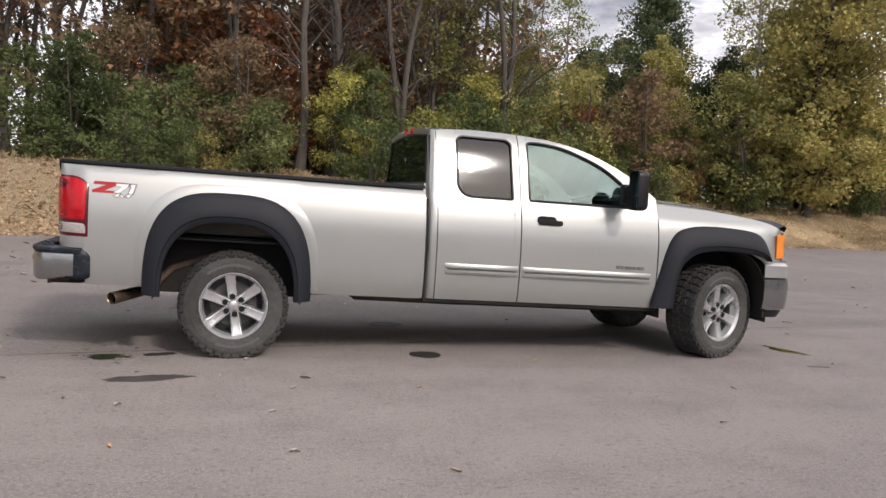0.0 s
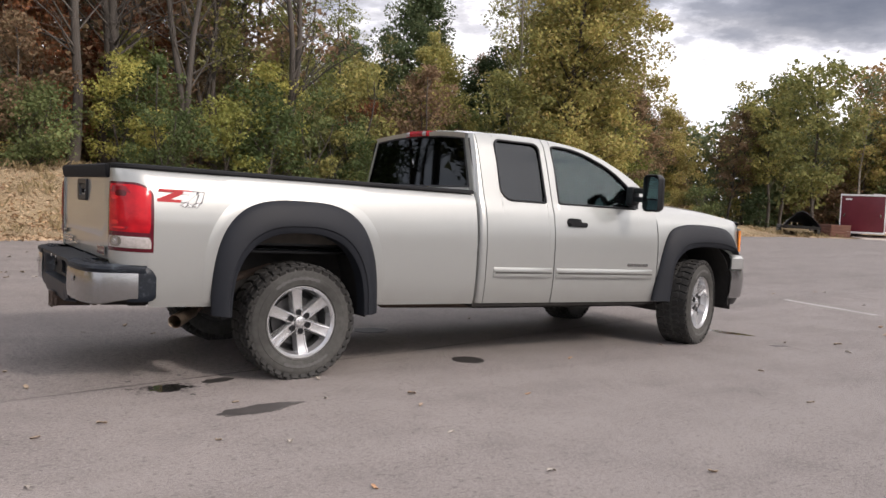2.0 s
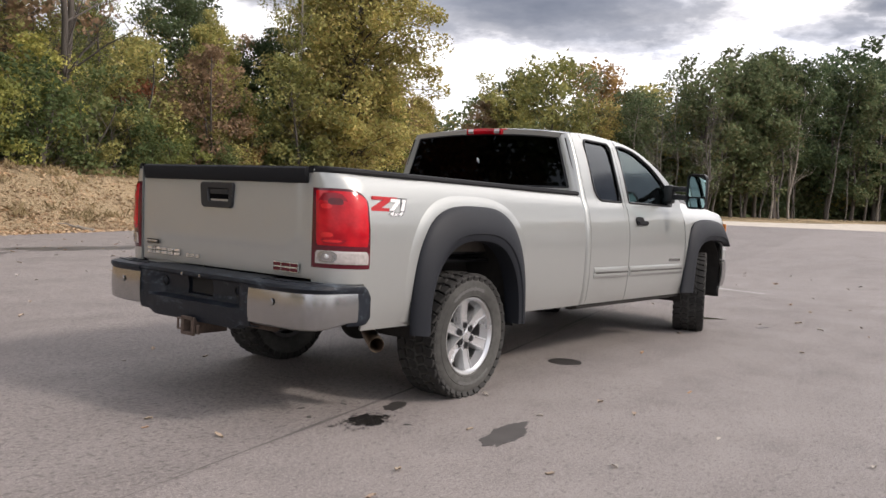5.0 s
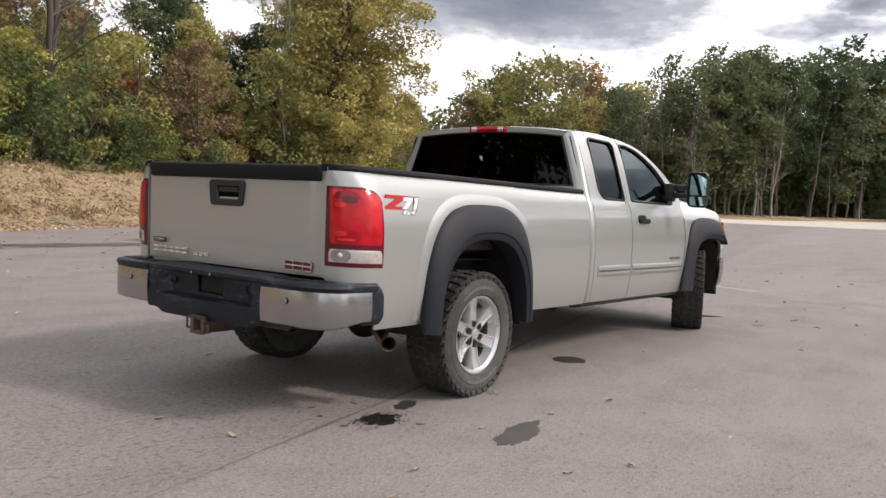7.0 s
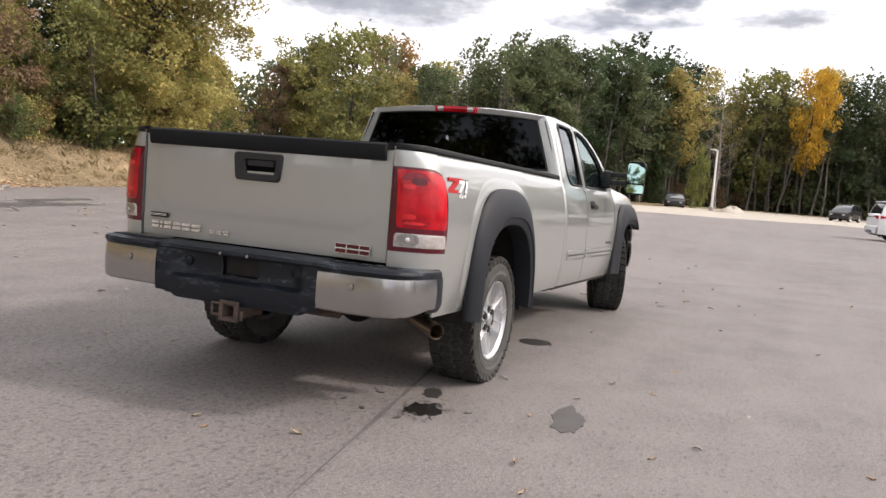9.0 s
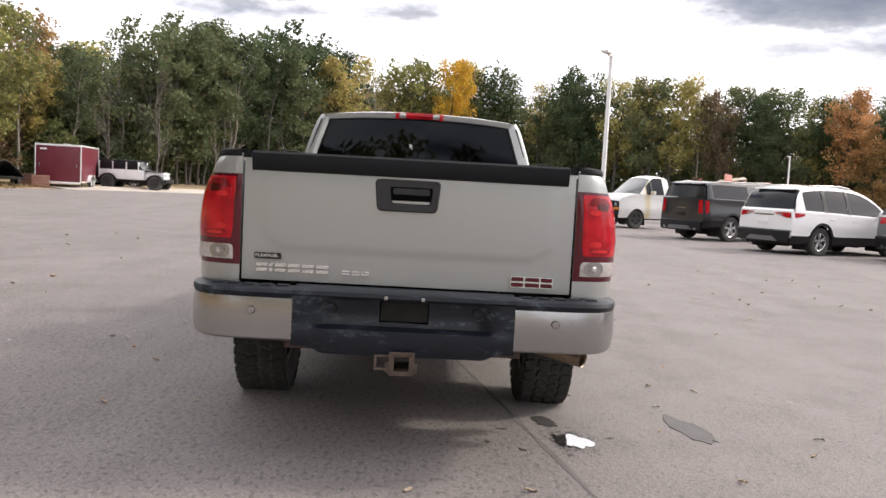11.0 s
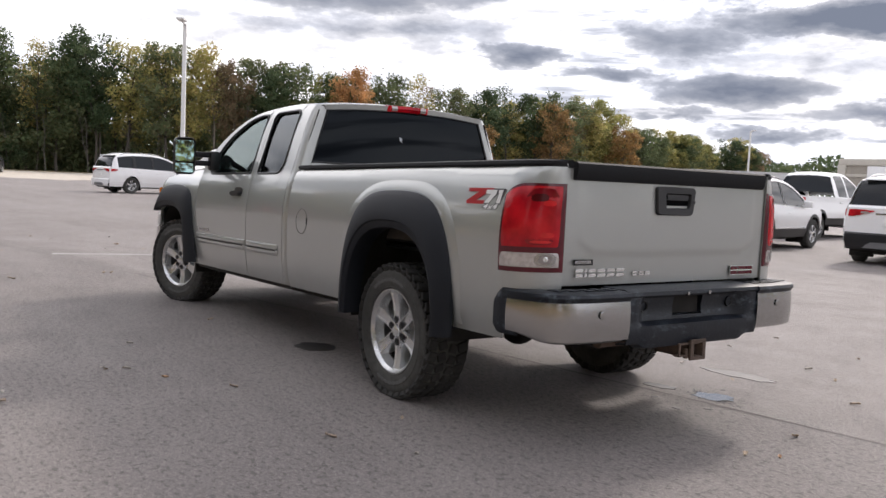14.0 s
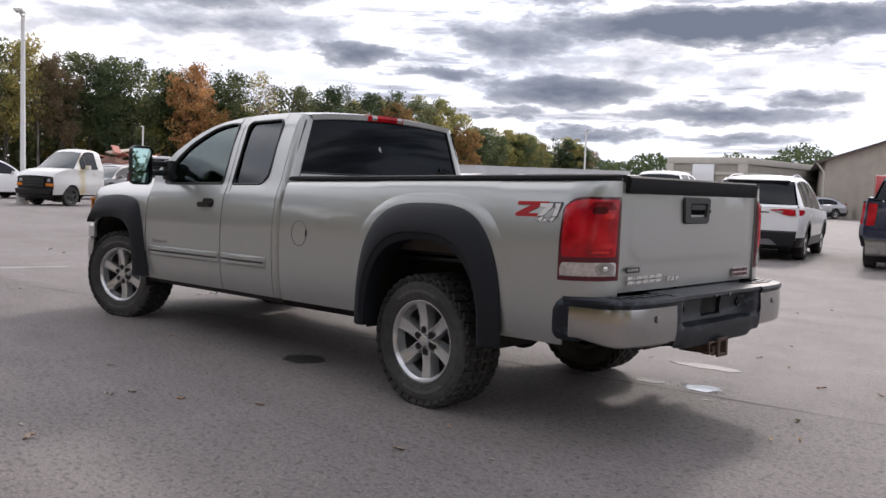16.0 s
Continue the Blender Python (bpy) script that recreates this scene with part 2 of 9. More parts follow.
def asphalt():
    m = Mat("asphalt", (0.208, 0.186, 0.176), 0.85)
    co = m.co()
    broad, mid, fine, grit = m.noise(0.16, 5.0, 0.6, co), m.noise(1.4, 5.0, 0.65, co), m.noise(55.0, 3.0, 0.6, co), m.noise(210.0, 2.0, 0.5, co)
    c = m.mix(m.ramp(broad, (0.3, 0.0), (0.7, 1.0)), (0.168, 0.147, 0.138), (0.250, 0.222, 0.209))
    c = m.mix(m.maths("MULTIPLY", m.ramp(mid, (0.42, 0.0), (0.68, 1.0)), 0.62), c, (0.140, 0.124, 0.118))
    drag = m.noise(0.5, 6.0, 0.6, co, (0.25, 2.6, 1))
    c = m.mix(m.maths("MULTIPLY", m.ramp(drag, (0.45, 0.0), (0.60, 1.0)), 0.40), c, (0.262, 0.236, 0.222))
    c = m.mix(m.maths("MULTIPLY", m.ramp(fine, (0.47, 0.0), (0.60, 1.0)), 0.62), c, (0.303, 0.271, 0.252))
    c = m.mix(m.maths("MULTIPLY", m.ramp(grit, (0.36, 1.0), (0.46, 0.0)), 0.85), c, (0.062, 0.056, 0.053))
    # the older strip beyond the paving joint is more open and pitted
    xy = m.node("ShaderNodeSeparateXYZ", Vector=co)
    older = m.ramp(m.maths("ADD", m.maths("SUBTRACT", xy.outputs[1], m.maths("MULTIPLY", xy.outputs[0], 0.190)), 0.985), (0.405, 0.0), (0.425, 1.0))
    pit = m.maths("SUBTRACT", m.noise(34.0, 3.0, 0.6, co, (0.7, 1, 1)), m.maths("MULTIPLY", older, 0.045))
    c = m.mix(m.maths("MULTIPLY", m.ramp(pit, (0.34, 1.0), (0.41, 0.0)), 0.62), c, (0.072, 0.064, 0.060))
    c = m.mix(1.0, c, m.mix(older, (1.07, 1.07, 1.07), (1.0, 1.0, 1.0)), "MULTIPLY")
    m.set("Base Color", c)
    m.set("Roughness", m.maths("ADD", m.maths("MULTIPLY", mid, 0.25), 0.66))
    m.set("Diffuse Roughness", 0.4)
    m.bump(m.maths("ADD", m.maths("MULTIPLY", fine, 0.6), grit), 0.8, 0.007)
    return m.m


def soil():
    """Sandy bank with leaf litter and dry grass."""
    m = Mat("sandy_soil", (0.414, 0.307, 0.196), 0.95)
    co = m.co()
    big, mid, fine, tiny = m.noise(0.22, 4.0, 0.6, co), m.noise(1.1, 5.0, 0.65, co), m.noise(9.0, 5.0, 0.7, co), m.noise(40.0, 3.0, 0.6, co)
    c = m.mix(m.ramp(mid, (0.35, 0.0), (0.65, 1.0)), (0.315, 0.228, 0.130), (0.570, 0.455, 0.275))
    c = m.mix(m.ramp(m.maths("ADD", big, m.maths("MULTIPLY", fine, 0.25)), (0.52, 0.0), (0.68, 1.0)), c, (0.138, 0.109, 0.046))
    c = m.mix(m.maths("MULTIPLY", m.ramp(tiny, (0.5, 0.0), (0.62, 1.0)), 0.7), c, (0.265, 0.148, 0.080))
    c = m.mix(m.maths("MULTIPLY", m.ramp(fine, (0.56, 0.0), (0.66, 1.0)), 0.6), c, (0.680, 0.550, 0.375))
    east = m.node("ShaderNodeSeparateXYZ", Vector=co).outputs[0]
    wooded = m.ramp(m.maths("ADD", m.maths("MULTIPLY", east, 0.02), m.maths("MULTIPLY", mid, 0.3)), (0.36, 0.85), (0.56, 0.0))
    litter = m.mix(m.ramp(tiny, (0.40, 0.0), (0.60, 1.0)), (0.195, 0.142, 0.088), (0.500, 0.390, 0.240))
    c = m.mix(m.maths("MULTIPLY", wooded, m.ramp(fine, (0.36, 0.35), (0.52, 1.0))), c, litter)
    m.set("Base Color", c)
    m.bump(m.maths("ADD", fine, tiny), 0.9, 0.05)
    return m.m


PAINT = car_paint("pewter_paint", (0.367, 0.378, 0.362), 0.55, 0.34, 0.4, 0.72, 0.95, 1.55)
FLARE = plain("black_textured_plastic", (0.0085, 0.0105, 0.015), 0.58, 0, 0.25, 300, 0.25, Specular_IOR_Level=0.3)
BLACK = plain("black_plastic", (0.009, 0.0095, 0.011), 0.38, 0, 0.2, 120, 0.1, Specular_IOR_Level=0.35)
STEP = Mat("worn_blue_black_plastic", (0.012, 0.017, 0.024), 0.45, Specular_IOR_Level=0.35)
_scuff = STEP.maths("MULTIPLY", STEP.ramp(STEP.noise(6.0, 8.0, 0.75, stretch=(1, 0.6, 1.6)), (0.53, 0.0), (0.66, 1.0)), STEP.ramp(STEP.noise(45.0, 4.0, 0.7), (0.40, 0.2), (0.65, 1.0)))
STEP.set("Base Color", STEP.mix(_scuff, STEP.mix(STEP.noise(2.5, 5.0), (0.003, 0.005, 0.009), (0.008, 0.012, 0.019)), (0.12, 0.145, 0.17)))
STEP.bump(STEP.noise(70.0, 4.0), 0.35, 0.004)
STEP = STEP.m
RUBBER = plain("tyre_rubber", (0.080, 0.079, 0.074), 0.9, 0, 0.35, 25, 0.3, Specular_IOR_Level=0.2)
# darker than the dusty sidewall, with some of the tread's shade in the colour
TREAD = plain("shaded_tread_rubber", (0.046, 0.045, 0.043), 0.9, 0, 0.35, 25, 0.3, Specular_IOR_Level=0.2)
LETTER_WHITE = plain("pale_vinyl", (0.55, 0.56, 0.58), 0.5, 0, 0.1)
LETTER = plain("tyre_lettering", (0.10, 0.099, 0.096), 0.9, 0, 0.2, 60)
ALLOY = plain("machined_alloy", (0.66, 0.665, 0.67), 0.27, 0.78, 0.08, 90)
ALLOY_DARK = plain("alloy_barrel", (0.10, 0.10, 0.10), 0.5, 0.7, 0.25, 60)
CHROME = plain("dull_chrome", (0.39, 0.39, 0.388), 0.2, 1.0, 0.05, 30)
STEEL = plain("dusty_steel", (0.09, 0.085, 0.08), 0.7, 0.3, 0.3, 30, 0.3)
RUST = plain("rusty_iron", (0.120, 0.085, 0.066), 0.85, 0.2, 0.45, 35, 0.5)
UNDER = plain("dusty_underbody", (0.020, 0.018, 0.016), 0.9, 0, 0.4, 20, 0.3)
CLOTH = plain("grey_seat_cloth", (0.07, 0.068, 0.066), 0.95, 0, 0.15, 200, 0.3)
RED_LENS = Mat("red_lens", (0.62, 0.010, 0.016), 0.12, 0, Specular_IOR_Level=0.35)
RED_LENS.set("Base Color", RED_LENS.mix(RED_LENS.ramp(RED_LENS.noise(9.0, 3.0), (0.35, 0.0), (0.6, 1.0)), (0.30, 0.004, 0.010), (0.50, 0.009, 0.016)))
RED_LENS.bump(RED_LENS.noise(60.0, 1.0), 0.25, 0.004)
RED_LENS = RED_LENS.m
RED_DARK = plain("dark_red_lens", (0.085, 0.005, 0.012), 0.15, 0, 0.3, 40)
RED_DEEP = plain("deep_red_bowl", (0.24, 0.004, 0.012), 0.14, 0, 0.35, 25, 0.15)
RED_SHADE = plain("shaded_red_bowl", (0.085, 0.003, 0.006), 0.14, 0, 0.3, 30)
RED_BRIGHT = plain("red_bowl_glint", (0.62, 0.018, 0.022), 0.14, 0, 0.25, 30)
CLEAR_SHADE = plain("bulb_recess", (0.27, 0.245, 0.235), 0.2, 0.3, 0.2, 45)
CLEAR_LENS = plain("clear_ribbed_lens", (0.50, 0.46, 0.44), 0.18, 0.3, 0.35, 45, 0.3)
AMBER = plain("amber_lens", (0.75, 0.22, 0.02), 0.2, 0, 0.2, 40)
LAMP_GLASS = plain("headlamp_lens", (0.55, 0.56, 0.58), 0.12, 0.5, 0.2, 30)
SIDE_GLASS = glass("side_glass", (0.76, 0.88, 0.87), ior=1.72, sheen=(0.84, 0.98, 0.97))
TINT_GLASS = glass("tinted_glass", (0.07, 0.08, 0.09), gloss=0.06, ior=1.52, sheen=(0.92, 0.97, 1.0))
REAR_GLASS = glass("rear_tinted_glass", (0.014, 0.017, 0.021), ior=1.26, sheen=(0.80, 0.90, 1.0))
MIRROR = Mat("mirror_glass", (0.30, 0.45, 0.44), 0.02, 1.0).m
ASPHALT, SOIL = asphalt(), soil()
# ---- modelling tools ----
def part(name, bm, material, parent=None, label="", sharp=0.55, smooth=True):
    """One mesh object of bm under a thing or a part."""
    bmesh.ops.recalc_face_normals(bm, faces=bm.faces[:]) if len(bm.faces) < 60000 else None
    if smooth:
        for f in bm.faces:
            f.smooth = True
        for e in bm.edges:
            e.smooth = len(e.link_faces) != 2 or e.calc_face_angle(0.0) < sharp
    me = bpy.data.meshes.new(name)
    bm.to_mesh(me)
    bm.free()
    me.materials.append(material)
    ob = new(name, me)
    ob.parent = parent
    if label:
        ob["label"] = label
    return ob


def thing(name, label, category, m=None, group="", kind=""):
    ob = new(name)
    ob.empty_display_size = 0.2
    if m is not None:
        ob.matrix_basis = m
    return tagged(ob, label, category, group, kind)


def skin(bm, rows, loop=False, wrap=False):
    """Faces between rows of points. loop: each row closes on itself; wrap: the last row joins the first."""
    vs = [[bm.verts.new(p) for p in row] for row in rows]
    n, m = len(vs), len(vs[0])
    for i in range(n if wrap else n - 1):
        for j in range(m if loop else m - 1):
            q = [vs[i][j], vs[(i + 1) % n][j], vs[(i + 1) % n][(j + 1) % m], vs[i][(j + 1) % m]]
            co = {tuple(v.co) for v in q}
            if len(co) == 4:
                bm.faces.new(q)
            elif len(co) == 3:
                seen, tri = set(), []
                for v in q:
                    if tuple(v.co) not in seen:
                        seen.add(tuple(v.co))
                        tri.append(v)
                bm.faces.new(tri)
    return vs


def skinned(rows, loop=False, wrap=False, thick=0.0, caps=False):
    bm = bmesh.new()
    vs = skin(bm, rows, loop, wrap)
    if caps:
        bm.faces.new(vs[0])
        bm.faces.new(vs[-1][::-1])
    if thick:
        bmesh.ops.recalc_face_normals(bm, faces=bm.faces[:])
        bmesh.ops.solidify(bm, geom=bm.faces[:], thickness=thick)
    return bm


def box(bm, x0, x1, y0, y1, z0, z1, bevel=0.0, m=None, seg=2):
    new_bm = bmesh.new()
    bmesh.ops.create_cube(new_bm, size=1)
    bmesh.ops.scale(new_bm, vec=(abs(x1 - x0), abs(y1 - y0), abs(z1 - z0)), verts=new_bm.verts)
    if bevel:
        bmesh.ops.bevel(new_bm, geom=new_bm.edges[:], offset=bevel, segments=seg, affect="EDGES", profile=0.6)
    bmesh.ops.translate(new_bm, vec=((x0 + x1) / 2, (y0 + y1) / 2, (z0 + z1) / 2), verts=new_bm.verts)
    if m is not None:
        bmesh.ops.transform(new_bm, matrix=m, verts=new_bm.verts)
    me = bpy.data.meshes.new("tmp")
    new_bm.to_mesh(me)
    new_bm.free()
    bm.from_mesh(me)
    bpy.data.meshes.remove(me)
    return bm


def boxed(*a, **k):
    return box(bmesh.new(), *a, **k)


def tube(bm, path, radii, sides=10, caps=True):
    """A round bar along points, with a radius at each."""
    path = [Vector(p) for p in path]
    if isinstance(radii, (int, float)):
        radii = [radii] * len(path)
    rows, side = [], None
    for i, p in enumerate(path):
        d = (path[min(i + 1, len(path) - 1)] - path[max(i - 1, 0)]).normalized()
        if side is None:
            side = d.orthogonal().normalized()
        side = (side - d * side.dot(d)).normalized()
        up = d.cross(side)
        rows.append([p + radii[i] * (math.cos(a) * side + math.sin(a) * up) for a in (2 * math.pi * k / sides for k in range(sides))])
    vs = skin(bm, rows, loop=True)
    if caps:
        bm.faces.new(vs[0][::-1])
        bm.faces.new(vs[-1])
    return bm


def lathe(bm, profile, sides=48, axis="y"):
    """Turns a profile of (radius, along) round an axis."""
    rows = []
    for k in range(sides):
        a = 2 * math.pi * k / sides
        rows.append([(r * math.cos(a), h, r * math.sin(a)) if axis == "y" else ((r * math.cos(a), r * math.sin(a), h) if axis == "z" else (h, r * math.cos(a), r * math.sin(a))) for r, h in profile])
    skin(bm, rows, wrap=True)
    return bm


def slab(bm, outline, depth, m=None, bevel=0.0):
    """A flat plate from a 2D outline, standing depth deep along z of m."""
    b = bmesh.new()
    lo = [b.verts.new((x, y, 0)) for x, y in outline]
    f = b.faces.new(lo)
    r = bmesh.ops.extrude_face_region(b, geom=[f])
    top = [v for v in r["geom"] if isinstance(v, bmesh.types.BMVert)]
    bmesh.ops.translate(b, vec=(0, 0, depth), verts=top)
    bmesh.ops.recalc_face_normals(b, faces=b.faces[:])
    if bevel:
        edges = [e for e in b.edges if all(v.co.z > depth * 0.5 for v in e.verts)]
        bmesh.ops.bevel(b, geom=edges, offset=bevel, segments=2, affect="EDGES")
    if m is not None:
        bmesh.ops.transform(b, matrix=m, verts=b.verts)
    me = bpy.data.meshes.new("tmp")
    b.to_mesh(me)
    b.free()
    bm.from_mesh(me)
    bpy.data.meshes.remove(me)
    return bm


def rounded(w, h, r, n=5, x=0.0, y=0.0):
    pts = []
    for cx, cy, a0 in ((w / 2 - r, h / 2 - r, 0), (-w / 2 + r, h / 2 - r, 90), (-w / 2 + r, -h / 2 + r, 180), (w / 2 - r, -h / 2 + r, 270)):
        for k in range(n + 1):
            a = radians(a0 + 90 * k / n)
            pts.append((x + cx + r * math.cos(a), y + cy + r * math.sin(a)))
    return pts


def lerp(a, b, u):
    return a + (b - a) * u


def curve_at(points, x):
    """A smooth-stepped height from (x, value) pairs."""
    if x <= points[0][0]:
        return points[0][1]
    for (x0, v0), (x1, v1) in zip(points, points[1:]):
        if x <= x1:
            return lerp(v0, v1, (x - x0) / (x1 - x0))
    return points[-1][1]


def spline_at(points, x):
    """Catmull-Rom through (x, value) pairs."""
    if x <= points[0][0]:
        return points[0][1]
    if x >= points[-1][0]:
        return points[-1][1]
    for i in range(len(points) - 1):
        x0, v0 = points[i]
        x1, v1 = points[i + 1]
        if x <= x1:
            s0 = (v1 - points[max(i - 1, 0)][1]) / (x1 - points[max(i - 1, 0)][0])
            s1 = (points[min(i + 2, len(points) - 1)][1] - v0) / (points[min(i + 2, len(points) - 1)][0] - x0)
            h, u = x1 - x0, (x - x0) / (x1 - x0)
            return (2 * u**3 - 3 * u**2 + 1) * v0 + (u**3 - 2 * u**2 + u) * h * s0 + (3 * u**2 - 2 * u**3) * v1 + (u**3 - u**2) * h * s1


def smooth(a, b, x):
    u = min(1.0, max(0.0, (x - a) / (b - a)))
    return u * u * (3 - 2 * u)


def stations(*xs, step=0.03):
    """Even steps through all the given marks."""
    out = []
    for a, b in zip(xs, xs[1:]):
        n = max(1, round(abs(b - a) / step))
        out += [lerp(a, b, k / n) for k in range(n)]
    return out + [xs[-1]]
# ---- the pickup ----
BEZEL = plain("grey_black_plastic", (0.013, 0.0135, 0.015), 0.45, 0, 0.2, 120, 0.1)
CAP = plain("dull_black_plastic", (0.011, 0.0115, 0.013), 0.72, 0, 0.25, 90, 0.15, Specular_IOR_Level=0.2)
DUSTY = plain("dusty_wheelhouse", (0.10, 0.088, 0.074), 0.95, 0, 0.3, 14, 0.2)
BADGE = plain("bright_badge_chrome", (0.72, 0.72, 0.71), 0.25, 0.8, 0.05, 60)
HOLLOW_SHADE = plain("matt_black_hollow_shade", (0.003, 0.003, 0.0035), 0.95, 0, 0.1, 60, Specular_IOR_Level=0.05)
TIP = plain("tarnished_exhaust_steel", (0.30, 0.23, 0.17), 0.35, 0.9, 0.35, 40, 0.2)
RAKE = 0.025  # the body sits nose down
LOWER = [(0.50, 0.962), (0.58, 0.982), (0.72, 0.997), (0.90, 1.003), (1.04, 1.001), (1.14, 0.990), (1.23, 0.972), (1.30, 0.952), (1.34, 0.930), (1.36, 0.900)]
UPPER = [(1.32, 0.938), (1.45, 0.900), (1.60, 0.856), (1.72, 0.815), (1.80, 0.782), (1.84, 0.752), (1.88, 0.70)]
ROOF_EDGE = [(1.44, 1.800), (1.52, 1.832), (1.70, 1.850), (1.93, 1.857), (2.29, 1.846), (2.60, 1.808), (2.87, 1.730), (3.16, 1.592), (3.34, 1.468), (3.43, 1.395)]
HOOD_LINE = [(3.38, 1.405), (3.65, 1.388), (3.94, 1.372), (4.24, 1.342), (4.50, 1.300), (4.70, 1.245)]


def lower_y(z):
    return spline_at(LOWER, z)


def upper_y(z):
    return spline_at(UPPER, z)


def side_y(z):
    """Half width of the cab: the body below the belt, the leaning glass house above."""
    return lower_y(z) * 0.998 if z < 1.24 else (upper_y(z) if z > 1.34 else lerp(lower_y(1.24) * 0.998, upper_y(1.34), smooth(1.24, 1.34, z)))


def arch(x, c, a, base, top, p):
    u = abs(x - c) / a
    return base + (top - base) * (1 - u**p) ** (1 / p) if u < 1 else base


def bed_y(z, turn):
    """Half width of the load bed; turn runs from 0 on the side to 1 on the rear face."""
    return lerp(lower_y(z), 0.781, turn)


def raked(name, bm, material, parent, label="", **k):
    for v in bm.verts:
        v.co.z -= RAKE * v.co.x
    return part(name, bm, material, parent, label, **k)


def strip(xs, lo, hi, y, nz, side, thick=0.012, ease=1.0):
    """A side panel: columns along x from lo(x) to hi(x), at half width y(x, z)."""
    rows = []
    for x in xs:
        a, b = lo(x), hi(x)
        rows.append([(x, side * y(x, z), z) for z in (lerp(a, b, (k / nz) ** ease) for k in range(nz + 1))])
    return skinned(rows, thick=thick)


def dense(c, a):
    return [c + s * a * (1 - k) for s in (-1, 1) for k in (0.0, 0.002, 0.008, 0.02, 0.04, 0.07, 0.11, 0.16)]


def columns(x0, x1, step, *extra):
    return sorted({round(x, 4) for x in (*stations(x0, x1, step=step), *extra) if min(x0, x1) <= x <= max(x0, x1)})


def wrap_rows(path, zs, out=lambda z: 0.0):
    """Rows of points round a plan path, at heights zs, pushed outward by out(z)."""
    rows = []
    for i, (x, y) in enumerate(path):
        a, b = path[max(i - 1, 0)], path[min(i + 1, len(path) - 1)]
        d = Vector((b[0] - a[0], b[1] - a[1])).normalized()
        n = Vector((d.y, -d.x))
        rows.append([(x + n.x * out(z), y + n.y * out(z), z) for z in zs])
    return rows


def smooth_path(pts, n=6):
    out = []
    for i in range(len(pts) - 1):
        p0, p1, p2, p3 = (Vector(pts[max(0, min(len(pts) - 1, i + k))]) for k in (-1, 0, 1, 2))
        for k in range(n):
            u = k / n
            out.append(tuple(0.5 * (2 * p1 + (p2 - p0) * u + (2 * p0 - 5 * p1 + 4 * p2 - p3) * u * u + (3 * p1 - p0 - 3 * p2 + p3) * u**3)))
    return out + [tuple(pts[-1])]


